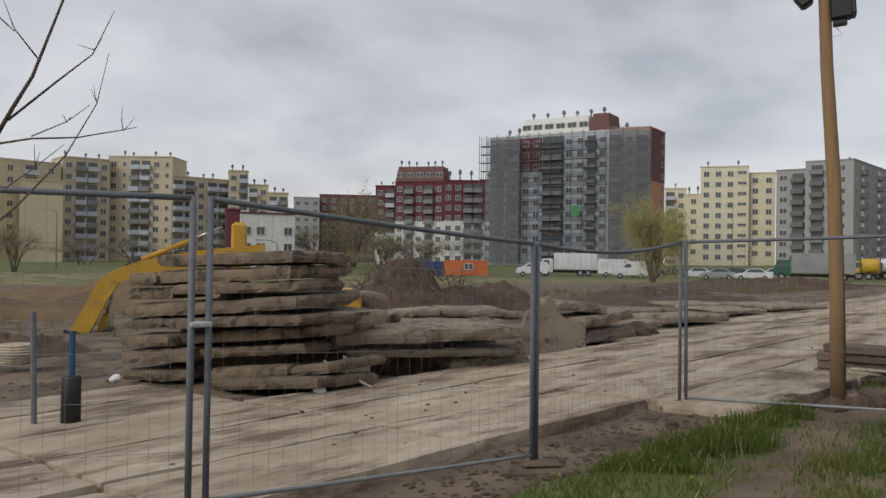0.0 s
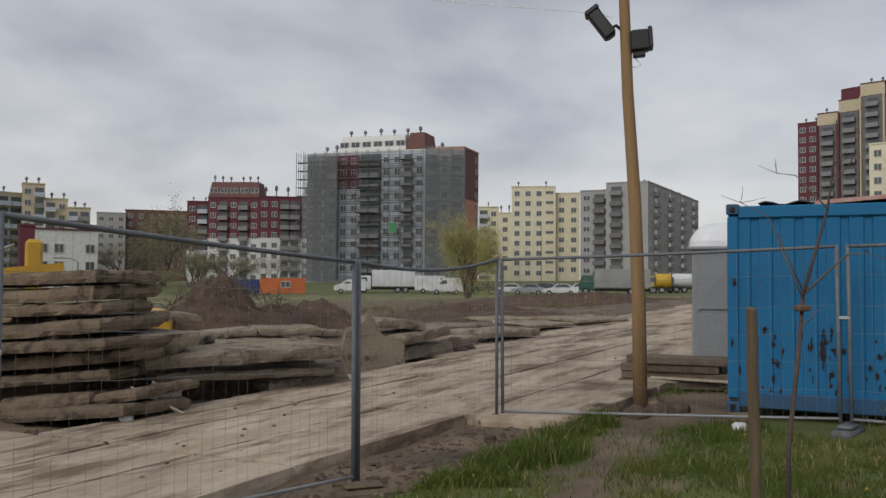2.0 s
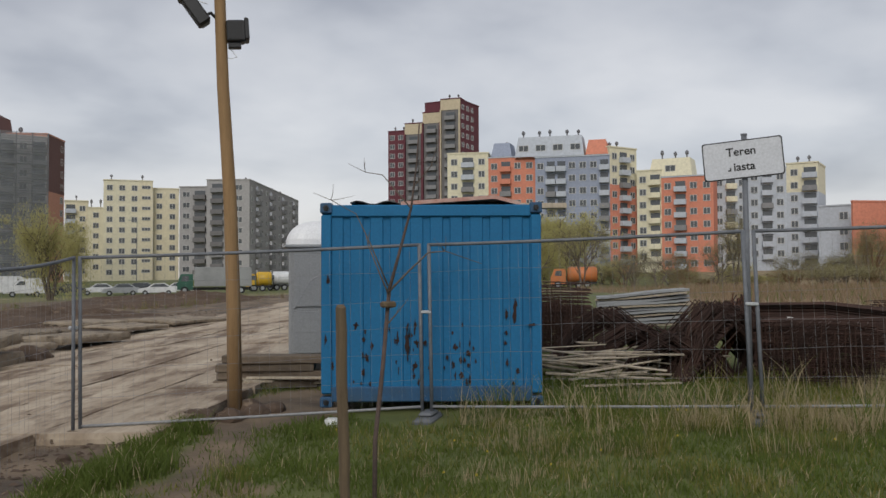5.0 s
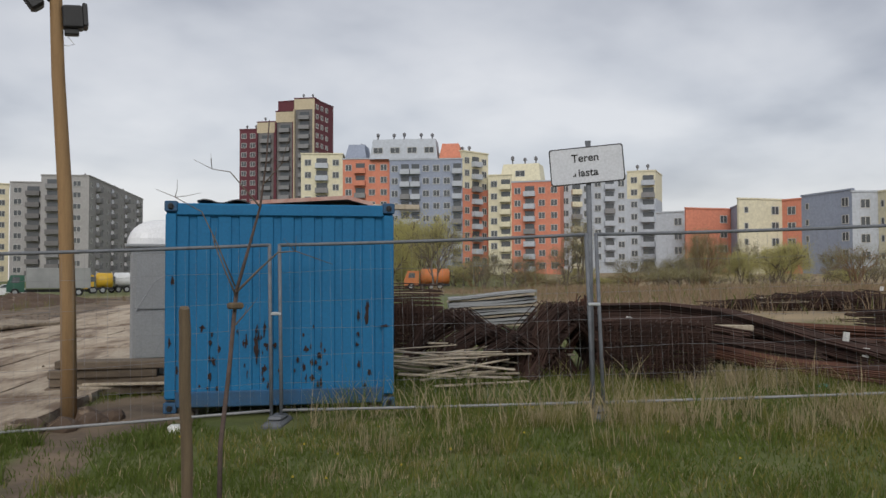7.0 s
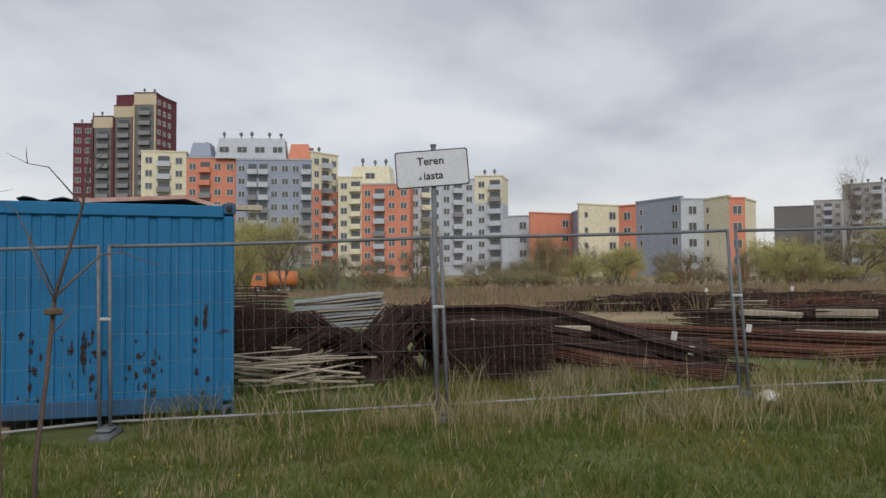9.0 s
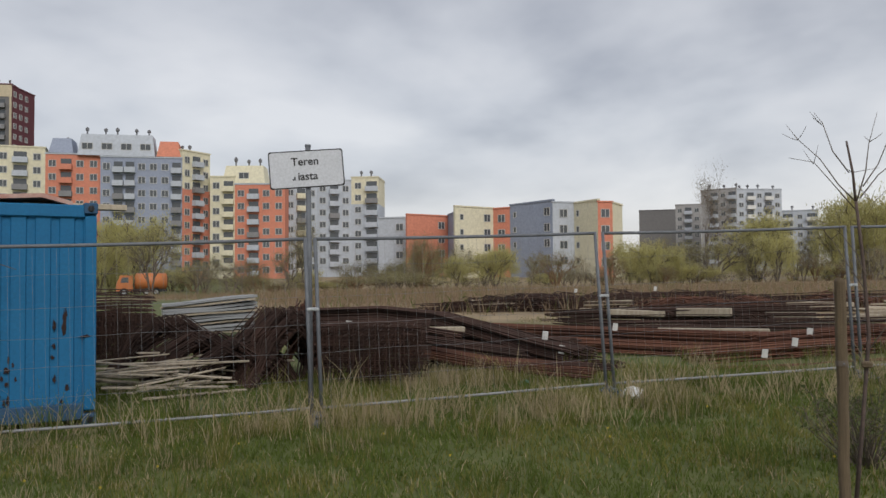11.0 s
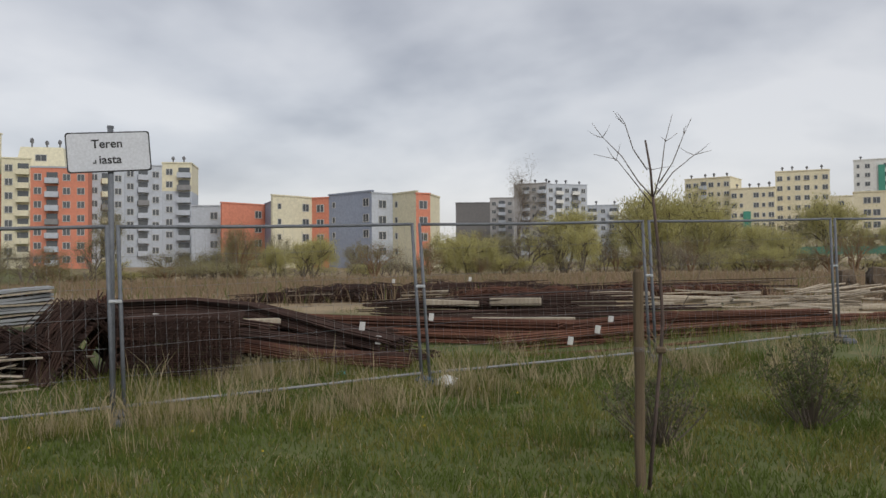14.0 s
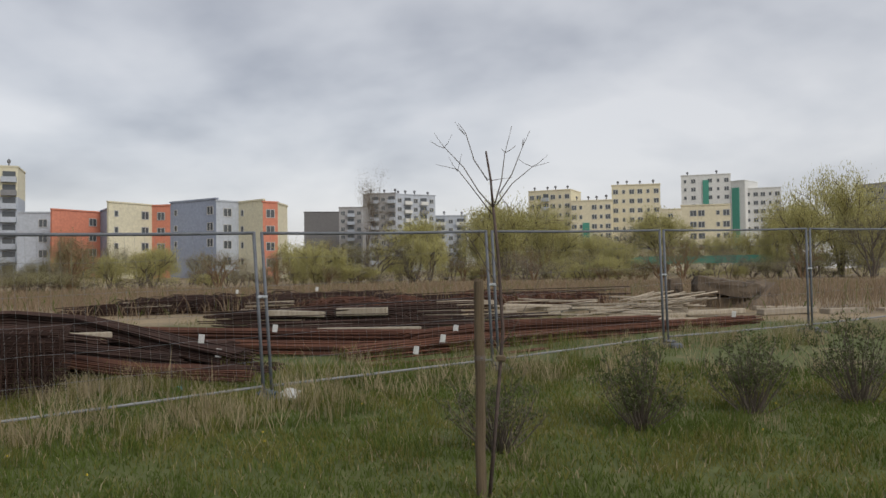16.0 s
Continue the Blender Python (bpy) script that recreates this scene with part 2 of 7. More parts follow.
class Shape:
    """Collects faces of one part."""

    def __init__(self):
        self.v, self.f, self.m = [], [], []

    def add(self, verts, faces, mat=0, mx=None):
        k = len(self.v)
        self.v += [tuple(mx @ Vector(p)) for p in verts] if mx else [tuple(p) for p in verts]
        self.f += [tuple(i + k for i in f) for f in faces]
        self.m += [mat] * len(faces)
        return self

    def box(self, lo, hi, mat=0, c=0.0, mx=None):
        """A box from corner to corner, with its edges chamfered by c."""
        (x0, y0, z0), (x1, y1, z1) = lo, hi
        if c <= 0:
            vs = [(x, y, z) for z in (z0, z1) for y in (y0, y1) for x in (x0, x1)]
            return self.add(vs, [(0, 2, 3, 1), (4, 5, 7, 6), (0, 1, 5, 4), (2, 6, 7, 3), (0, 4, 6, 2), (1, 3, 7, 5)], mat, mx)
        rings = []
        for z, e in ((z0, c), (z0 + c, 0), (z1 - c, 0), (z1, c)):
            a, b, d, g = x0 + e, x1 - e, y0 + e, y1 - e
            k = c * 0.7
            rings.append([(a + k, d, z), (b - k, d, z), (b, d + k, z), (b, g - k, z), (b - k, g, z), (a + k, g, z), (a, g - k, z), (a, d + k, z)])
        fs = [tuple(reversed(range(8))), tuple(range(24, 32))]
        for r in range(3):
            fs += [(8 * r + i, 8 * r + (i + 1) % 8, 8 * r + 8 + (i + 1) % 8, 8 * r + 8 + i) for i in range(8)]
        return self.add(sum(rings, []), fs, mat, mx)

    def tube(self, pts, r, n=6, mat=0, caps=True):
        pts = [Vector(p) for p in pts]
        rs = r if isinstance(r, (list, tuple)) else [r] * len(pts)
        vs, fs = [], []
        side = None
        for i, p in enumerate(pts):
            d = (pts[min(i + 1, len(pts) - 1)] - pts[max(i - 1, 0)]).normalized()
            if side is None:
                side = d.cross(Vector((0, 0, 1)) if abs(d.z) < 0.9 else Vector((1, 0, 0))).normalized()
            side = (side - d * side.dot(d)).normalized()
            o = d.cross(side)
            vs += [p + (side * math.cos(2 * math.pi * k / n) + o * math.sin(2 * math.pi * k / n)) * rs[i] for k in range(n)]
            if i:
                b = (i - 1) * n
                fs += [(b + k, b + (k + 1) % n, b + n + (k + 1) % n, b + n + k) for k in range(n)]
        if caps:
            fs += [tuple(reversed(range(n))), tuple(range(len(vs) - n, len(vs)))]
        return self.add(vs, fs, mat)

    def outline(self, poly, y0, y1, mat=0, mx=None):
        """A prism: the outline in x and z, from y0 to y1."""
        n = len(poly)
        vs = [(x, y0, z) for x, z in poly] + [(x, y1, z) for x, z in poly]
        fs = [tuple(range(n)), tuple(reversed(range(n, 2 * n)))] + [(i, i + n, (i + 1) % n + n, (i + 1) % n) for i in range(n)]
        return self.add(vs, fs, mat, mx)

    def mesh(self, name, mats, smooth=False):
        me = bpy.data.meshes.new(name)
        me.from_pydata(self.v, [], self.f)
        for m in mats if isinstance(mats, (list, tuple)) else [mats]:
            me.materials.append(m)
        me.polygons.foreach_set("material_index", self.m)
        if smooth:
            me.polygons.foreach_set("use_smooth", [True] * len(self.f))
        me.update()
        return me


def part(name, shape, mats, parent=None, label="", at=None, smooth=False):
    """Links a shape (or a ready mesh) as one mesh object, under a thing or a part."""
    data = shape.mesh(name, mats, smooth) if isinstance(shape, Shape) else shape
    ob = new(name, data)
    if parent is not None:
        ob.parent = parent
    if at is not None:
        ob.matrix_basis = at
    return tagged(ob, label)


def thing(name, label, category, group="", at=None, kind=""):
    ob = new(name)
    ob.empty_display_size = 0.2
    if at is not None:
        ob.matrix_basis = at
    return tagged(ob, label, category, group, kind)


def smooth_step(v, a, b):
    t = max(0.0, min(1.0, (v - a) / (b - a)))
    return t * t * (3 - 2 * t)


def lerp_table(v, xs, ys):
    return float(np.interp(v, xs, ys))


def level(x, y):
    """Height of the ground."""
    r, az = math.hypot(x, y), math.degrees(math.atan2(x, y))
    near = -0.29 + 0.0455 * max(-14.0, min(24.0, x))
    near *= smooth_step(r, 3.5, 7.2)
    mid = lerp_table(az, (-180, -60, 0, 25, 36, 48, 90, 130, 180), (0, -0.6, -0.65, -0.3, 0.0, 0.15, 1.2, 1.0, 0))
    far = lerp_table(az, (-180, -60, 0, 25, 48, 90, 130, 180), (0, -0.8, 0.2, 1.4, 2.6, 3.5, 2.5, 0))
    z = near + (mid - near) * smooth_step(r, 24, 110)
    return z + (far - mid) * smooth_step(r, 120, 210)


def bump_at(x, y, s, a):
    return noise.noise(Vector((x / s, y / s, 3.1))) * a

# ---- ground ----
U, V = Vector((1, 1, 0)) / math.sqrt(2), Vector((-1, 1, 0)) / math.sqrt(2)   # along and across the slab road


def sw(x, y):
    return (x + y) / math.sqrt(2), (y - x) / math.sqrt(2)


def bare_soil(x, y):
    """How far the turf is gone: 1 on the building site, 0 on the lawn."""
    s, w = sw(x, y)
    r, az = math.hypot(x, y), math.degrees(math.atan2(x, y))
    site = smooth_step(w, 4.0, 4.7) * (1 - smooth_step(az, 29, 34)) * (1 - smooth_step(r, 55, 85))
    corner = smooth_step(10 - abs(w - 3.5) * 2.2 - abs(s - 10.9) * 1.6, 6.2, 8.2)
    path = 1 - smooth_step(abs(x - 2.9 - 0.72 * (y - 7.2) + 0.55 * noise.noise(Vector((x * 1.4, y * 1.4, 7))) + 0.3 * noise.noise(Vector((x * 4.1, y * 4.1, 3)))), 0.1, 1.15)
    path *= smooth_step(y, 4.5, 5.5) * (1 - smooth_step(y, 9.6, 10.2))
    return max(site, corner, 0.70 * path)


def ground_z(x, y):
    """The ground with its unevenness."""
    bare = bare_soil(x, y)
    z = level(x, y) + bump_at(x, y, 1.1, 0.045) + bump_at(x, y, 0.35, 0.02) * (1 + bare)
    if math.hypot(x, y) < 60:
        w = sw(x, y)[1]
        z += bump_at(x, y, 2.7, 0.14) * bare * smooth_step(w, 9, 11)
    return z


def dry_meadow(x, y):
    r, az = math.hypot(x, y), math.degrees(math.atan2(x, y))
    fence = 1.0 - smooth_step(abs(r - 10.3 - max(0, az - 75) * 0.1), 0.3, 1.6)
    fence *= smooth_step(az, 36, 42)
    return max(smooth_step(az, 48, 58) * smooth_step(r, 17, 24) * (1 - smooth_step(az, 120, 140)) * (1 - 0.3 * smooth_step(r, 90, 120)), 0.38 * fence,
               0.6 * smooth_step(r, 40, 60) * (1 - smooth_step(r, 100, 125)) * (0.72 + 0.28 * smooth_step(az, 36, 50)))


def ground_material():
    m = material("turf", (0.085, 0.112, 0.024), (0.12, 0.128, 0.038), 0.95, scale=1.2, mix=0.7, bump=0.7, bump_scale=14, spot=(0.19, 0.155, 0.075), spot_scale=0.8, spot_at=0.58, spot_soft=0.12, world_space=True)
    nt = m.node_tree
    b = nt.nodes["Principled BSDF"]
    turf = b.inputs["Base Color"].links[0].from_socket
    geo = nt.nodes.new("ShaderNodeNewGeometry")

    def noise_rgb(scale, a, c):
        n = nt.nodes.new("ShaderNodeTexNoise")
        n.inputs["Scale"].default_value, n.inputs["Detail"].default_value = scale, 6
        nt.links.new(geo.outputs["Position"], n.inputs["Vector"])
        r = nt.nodes.new("ShaderNodeValToRGB")
        r.color_ramp.elements[0].position, r.color_ramp.elements[0].color = 0.36, (*a, 1)
        r.color_ramp.elements[1].position, r.color_ramp.elements[1].color = 0.64, (*c, 1)
        nt.links.new(n.outputs["Fac"], r.inputs[0])
        return r.outputs[0], n.outputs["Fac"]

    soil, nf = noise_rgb(1.1, (0.062, 0.045, 0.031), (0.175, 0.127, 0.083))
    dry, nd = noise_rgb(0.55, (0.19, 0.145, 0.085), (0.31, 0.235, 0.14))
    col = turf
    for attr, tone, nz in (("dry", dry, nd), ("soil", soil, nf)):
        a = nt.nodes.new("ShaderNodeAttribute")
        a.attribute_name = attr
        s = nt.nodes.new("ShaderNodeMath")
        s.operation = "ADD"
        nt.links.new(a.outputs["Fac"], s.inputs[0])
        nt.links.new(nz, s.inputs[1])
        mr = nt.nodes.new("ShaderNodeMapRange")
        mr.inputs["From Min"].default_value, mr.inputs["From Max"].default_value = 0.86, 1.14
        nt.links.new(s.outputs[0], mr.inputs["Value"])
        mx = nt.nodes.new("ShaderNodeMix")
        mx.data_type = "RGBA"
        nt.links.new(mr.outputs["Result"], mx.inputs["Factor"])
        nt.links.new(col, mx.inputs["A"])
        nt.links.new(tone, mx.inputs["B"])
        col = mx.outputs["Result"]
    nt.links.new(col, b.inputs["Base Color"])
    return m


def build_ground():
    radii = [0.0] + [0.6 * 1.034 ** i for i in range(252)]
    sectors = 300
    vs, fs = [(0.0, 0.0, level(0, 0))], []
    for r in radii[1:]:
        for k in range(sectors):
            a = 2 * math.pi * k / sectors
            x, y = r * math.sin(a), r * math.cos(a)
            vs.append((x, y, ground_z(x, y)))
    n = len(radii) - 1
    fs += [(0, 1 + (k + 1) % sectors, 1 + k) for k in range(sectors)]
    for i in range(n - 1):
        a, b = 1 + i * sectors, 1 + (i + 1) * sectors
        fs += [(a + k, a + (k + 1) % sectors, b + (k + 1) % sectors, b + k) for k in range(sectors)]
    me = bpy.data.meshes.new("ground")
    me.from_pydata(vs, [], fs)
    for name, f in (("soil", bare_soil), ("dry", dry_meadow)):
        a = me.attributes.new(name, "FLOAT", "POINT")
        a.data.foreach_set("value", [f(x, y) for x, y, _ in vs])
    me.polygons.foreach_set("use_smooth", [True] * len(fs))
    me.materials.append(ground_material())
    me.update()
    return tagged(new("ground", me), "uneven lawn giving way to churned brown site soil and dry meadow", "ground", kind="structure")


build_ground()

# ---- concrete slab road, each slab a piece ----


def rough_slab(lx, ly, lz, seed, step=0.28, rag=0.02, chip=0.06, smooth=True):
    """A cast slab with broken edges; its foot at z = 0."""
    nx, ny, nz = max(3, min(26, int(lx / step))), max(3, min(9, int(ly / step))), 3
    s, at = Shape(), {}

    def vert(i, j, k):
        key = (i, j, k)
        if key not in at:
            p = Vector(((i / nx - 0.5) * lx, (j / ny - 0.5) * ly, k * lz / nz))
            q = Vector((p.x * 1.7 + seed * 7.3, p.y * 1.7, p.z * 2 + seed))
            f = q * 3.3
            off = Vector((noise.noise(q), noise.noise(q + Vector((9, 0, 0))), noise.noise(q + Vector((0, 9, 0))) * 0.6)) * rag
            off += Vector((noise.noise(f), noise.noise(f + Vector((9, 0, 0))), noise.noise(f + Vector((0, 9, 0))) * 0.7)) * rag * 0.5
            pull = (0.2 + 1.3 * max(0.0, noise.noise(f * 0.9) + 0.25)) * chip * (1.0 if k in (0, nz) else 0.25)
            if i in (0, nx):
                off.x -= math.copysign(pull * 1.6, p.x)
            if j in (0, ny):
                off.y -= math.copysign(pull, p.y)
            if k == nz and (i in (0, nx) or j in (0, ny)):
                off.z -= pull * 0.5
            at[key] = len(s.v)
            s.v.append(tuple(p + off))
        return at[key]

    for i in range(nx):
        for j in range(ny):
            s.f.append((vert(i, j, nz), vert(i + 1, j, nz), vert(i + 1, j + 1, nz), vert(i, j + 1, nz)))
            s.f.append((vert(i, j + 1, 0), vert(i + 1, j + 1, 0), vert(i + 1, j, 0), vert(i, j, 0)))
    for k in range(nz):
        for i in range(nx):
            s.f.append((vert(i, 0, k), vert(i + 1, 0, k), vert(i + 1, 0, k + 1), vert(i, 0, k + 1)))
            s.f.append((vert(i + 1, ny, k), vert(i, ny, k), vert(i, ny, k + 1), vert(i + 1, ny, k + 1)))
        for j in range(ny):
            s.f.append((vert(0, j + 1, k), vert(0, j, k), vert(0, j, k + 1), vert(0, j + 1, k + 1)))
            s.f.append((vert(nx, j, k), vert(nx, j + 1, k), vert(nx, j + 1, k + 1), vert(nx, j, k + 1)))
    s.m = [0] * len(s.f)
    me = bpy.data.meshes.new("slab")
    me.from_pydata(s.v, [], s.f)
    me.polygons.foreach_set("use_smooth", [smooth] * len(s.f))
    me.update()
    return me


def build_road():
    rnd = random.Random(4)
    road = thing("road", "muddy site road of worn precast concrete slabs", "road", kind="structure")
    meshes = [rough_slab(2.97, 1.35, 0.22, k, 0.22, 0.012, 0.02, False) for k in range(5)]
    for me in meshes:
        me.materials.append(ROADSLAB)
    rows = []
    for col in range(-3, 16):
        s = 1.5 + 3.0 * col - 3.0
        for row in range(-2, 9):
            w = 6.18 + 1.37 * row
            lo, hi = (0, 2) if s > 6 else (0, 4) if s > 3 else (0, 8)
            if s > 9.6:
                lo = -1
            if s > 15:
                lo, hi = -2, 3
            if lo <= row <= hi:
                rows.append((s, w, row, lo))
    for n, (s, w, row, lo) in enumerate(rows):
        if row == lo and rnd.random() < 0.5:
            w += rnd.uniform(-0.05, 0.03)
        p = U * s + V * w
        z = level(p.x, p.y) + 0.14 - 0.22
        e = 0.6
        gx = (level(p.x + e * U.x, p.y + e * U.y) - level(p.x - e * U.x, p.y - e * U.y)) / (2 * e)
        gy = (level(p.x + e * V.x, p.y + e * V.y) - level(p.x - e * V.x, p.y - e * V.y)) / (2 * e)
        tilt = Matrix.Translation((p.x, p.y, z + rnd.uniform(-0.008, 0.008))) @ pose(0, 0, 0, 0, 0, 45 + rnd.uniform(-0.4, 0.4)) @ pose(0, 0, 0, math.degrees(gy) + rnd.uniform(-0.3, 0.3), -math.degrees(gx) + rnd.uniform(-0.3, 0.3), 0)
        part("slab", meshes[n % 5], None, road, at=tilt)


build_road()

# ---- apartment blocks in the distance ----


def paint(name, c, rough=0.9):
    return material(name, c, tuple(v * 0.88 for v in c), rough, scale=0.12, mix=0.8, bump=0.1, bump_scale=2.0, world_space=True)


WALLS = {
    "cream": paint("cream_render", (0.62, 0.53, 0.375)), "pale": paint("pale_cream_render", (0.80, 0.75, 0.56)),
    "yellow": paint("yellow_render", (0.80, 0.73, 0.53)), "orange": paint("orange_render", (0.72, 0.275, 0.18)),
    "blue": paint("blue_grey_render", (0.345, 0.39, 0.50)), "grey": paint("grey_panel", (0.42, 0.41, 0.405)),
    "teal": paint("netted_teal_panel", (0.12, 0.15, 0.145)), "dark": paint("dark_grey_panel", (0.19, 0.185, 0.185)), "light": paint("light_grey_render", (0.54, 0.58, 0.64)),
    "maroon": paint("maroon_render", (0.15, 0.042, 0.056)), "white": paint("white_render", (0.78, 0.78, 0.75)),
    "green": paint("sea_green_render", (0.09, 0.33, 0.25)), "pink": paint("salmon_render", (0.60, 0.29, 0.20)),
    "brown": paint("brown_tiles", (0.17, 0.085, 0.075)), "concrete": paint("bare_panel", (0.27, 0.27, 0.275)),
}
ROOFING = material("roof_felt", (0.13, 0.12, 0.12), rough=0.95, scale=0.4, bump=0.2, world_space=True)
VENTMETAL = material("roof_vent_metal", (0.20, 0.20, 0.21), rough=0.6, metal=0.3, scale=1, bump=0)
SCAFFOLD = material("scaffold_tube", (0.16, 0.165, 0.175), rough=0.6, metal=0.4, scale=1, bump=0)


def netting_material():
    m = material("debris_netting", (0.30, 0.32, 0.335), (0.21, 0.22, 0.235), 0.95, scale=0.25, mix=0.9, bump=0, world_space=True)
    b = m.node_tree.nodes["Principled BSDF"]
    b.inputs["Alpha"].default_value = 0.42
    return m


NETTING = netting_material()
_windows, _panes = {}, {}


def lattice(xs, zs, holes, y0, y1):
    """A flat frame in one piece: the cells of a grid but for the holes, from y0 to y1."""
    s, at = Shape(), {}

    def v(i, k, y):
        if (i, k, y) not in at:
            at[i, k, y] = len(s.v)
            s.v.append((xs[i], y, zs[k]))
        return at[i, k, y]

    solid = {(i, k) for i in range(len(xs) - 1) for k in range(len(zs) - 1)} - set(holes)
    for i, k in solid:
        s.f.append((v(i, k, y0), v(i + 1, k, y0), v(i + 1, k + 1, y0), v(i, k + 1, y0)))
        for (a, b), (p, q), (c, d) in (((i - 1, k), (i, k), (i, k + 1)), ((i + 1, k), (i + 1, k + 1), (i + 1, k)), ((i, k - 1), (i + 1, k), (i, k)), ((i, k + 1), (i, k + 1), (i + 1, k + 1))):
            if (a, b) not in solid:
                s.f.append((v(p, q, y0), v(c, d, y0), v(c, d, y1), v(p, q, y1)))
    s.m = [0] * len(s.f)
    return s


def window_at(house, m, w, h, lights=2):
    """A framed window under its house: a frame proud of the wall, and its panes."""
    key = (round(w, 1), round(h, 1), lights)
    if key not in _windows:
        f = 0.10
        xs, zs = [-w / 2], [-h / 2, -h / 2 + f, h / 2 - f, h / 2]
        for k in range(lights):
            xs += [-w / 2 + w * k / lights + f * (1 if k == 0 else 0.5), -w / 2 + w * (k + 1) / lights - f * (0.5 if k < lights - 1 else 1)]
        xs.append(w / 2)
        _windows[key] = lattice(xs, zs, [(1 + 2 * k, 1) for k in range(lights)], -0.10, 0.02).mesh("window", [FRAMEWHITE])
        _panes[key] = Shape().box((-w / 2 + 0.02, -0.03, -h / 2 + 0.02), (w / 2 - 0.02, 0.01, h / 2 - 0.02)).mesh("pane", [GLASS])
    o = part("window", _windows[key], None, house, at=m)
    part("pane", _panes[key], None, o)


_balconies = {}


def balcony_at(house, m, w, mat):
    key = (round(w, 1), mat)
    if key not in _balconies:
        a, b, t = w / 2, 1.1, 0.07
        s = Shape()
        s.v = [(-a, 0, -0.12), (a, 0, -0.12), (a, -b, -0.12), (-a, -b, -0.12), (-a, 0, 1.02), (a, 0, 1.02), (a, -b, 1.02), (-a, -b, 1.02),
               (-a + t, 0, 0.0), (a - t, 0, 0.0), (a - t, -b + t, 0.0), (-a + t, -b + t, 0.0), (-a + t, 0, 1.02), (a - t, 0, 1.02), (a - t, -b + t, 1.02), (-a + t, -b + t, 1.02)]
        s.f = [(3, 2, 1, 0), (2, 3, 7, 6), (1, 2, 6, 5), (3, 0, 4, 7), (8, 9, 10, 11), (10, 14, 15, 11), (9, 13, 14, 10), (11, 15, 12, 8), (6, 7, 15, 14), (5, 6, 14, 13), (7, 4, 12, 15)]
        s.m = [0] * len(s.f)
        _balconies[key] = s.mesh("balcony", [WALLS[mat]]), Shape().box((-a + 0.2, -0.05, 0.0), (a - 0.2, 0.02, 2.2)).mesh("pane", [GLASS])
    o = part("balcony", _balconies[key][0], None, house, at=m)
    part("pane", _balconies[key][1], None, o)


def facade(house, x0, y0, x1, y1, zb, zt, wall="cream", plan="w", depth=11.0, storey=2.8, parapet="", gap=0.0, low="", low_at=0.0, rnd=random.Random(5), rail="light", win=(1.5, 1.45)):
    """One wall section of a block from (x0, y0) to (x1, y1), its windows (w), small windows (s), balconies (b) or blank bays (.)."""
    a, b = Vector((x0, y0, 0)), Vector((x1, y1, 0))
    run = b - a
    length = run.length
    ang = math.degrees(math.atan2(run.y, run.x))
    mx = Matrix.Translation((x0, y0, 0)) @ pose(0, 0, 0, 0, 0, ang)
    base = zb - 2.5
    s = Shape()
    cut = zb + low_at if low else base
    if low:
        s.box((0, 0, base), (length, depth, cut), 1)
    s.box((0, 0, cut), (length, depth, zt), 0)
    w = part("wall", s, [WALLS[wall], WALLS[low or wall]], house, at=mx)
    r = Shape()
    r.box((-0.12, -0.15, zt), (length + 0.12, depth, zt + 0.28), 0)
    part("roof", r, [WALLS[parapet or wall]], house, at=mx)
    floors = max(1, int((zt - zb - 0.3 - gap) / storey))
    bays = len(plan)
    for i, kind in enumerate(plan):
        if kind == ".":
            continue
        cx = length * (i + 0.5) / bays
        bw = length / bays
        for f in range(floors):
            z = zt - gap - 0.6 - storey * (f + 0.5) + 0.1
            if kind == "b":
                balcony_at(house, mx @ pose(cx, -0.02, z - 1.2), min(3.2, bw * 0.92), rail if rnd.random() < 0.75 else "concrete")
            else:
                ww, hh = (0.9, 1.2) if kind == "s" else win
                window_at(house, mx @ pose(cx, 0, z), min(ww, bw * 0.8), hh, 1 if kind == "s" else 2)
    return w, mx, length


def roof_vent(house, x, y, z, h=1.6, wide=0.5):
    wide *= 0.5
    h *= 0.85
    s = Shape()
    s.tube([(0, 0, 0), (0, 0, h * 0.5)], wide * 0.42, 6)
    s.tube([(0, 0, h * 0.5), (0, 0, h * 0.62), (0, 0, h * 0.86), (0, 0, h)], [wide * 0.5, wide, wide * 0.9, wide * 0.2], 8)
    part("roof_vent", s, [VENTMETAL], house, at=pose(x, y, z))


def vents(house, mx, length, z, n, seed, inset=3.0, wide=0.55, h=1.8, a=0.0, b=1.0):
    rnd = random.Random(seed)
    for k in range(n):
        p = mx @ Vector((length * (a + (b - a) * (k + 0.5 + rnd.uniform(-0.25, 0.25)) / n), inset, 0))
        roof_vent(house, p.x, p.y, z, h * rnd.uniform(0.85, 1.15), wide)


def mansard(house, mx, length, a, b, z, h, mat="white", windows=0, depth=7.0, lean=1.2):
    """A sloped top storey between a and b (shares of the length)."""
    s = Shape()
    x0, x1 = length * a, length * b
    s.add([(x0, 0, z), (x1, 0, z), (x1, depth, z), (x0, depth, z), (x0 + 0.6, lean, z + h), (x1 - 0.6, lean, z + h), (x1 - 0.6, depth, z + h), (x0 + 0.6, depth, z + h)],
          [(0, 1, 5, 4), (1, 2, 6, 5), (2, 3, 7, 6), (3, 0, 4, 7), (4, 5, 6, 7)])
    m = part("mansard", s, [WALLS[mat]], house, at=mx)
    for k in range(windows):
        x = x0 + (x1 - x0) * (k + 0.5) / windows
        window_at(house, mx @ pose(x, lean * 0.3, z + h * 0.42), 2.2, 1.4, 2)


def block(label):
    return thing("apartment_building", label, "building", "apartment blocks round the site")


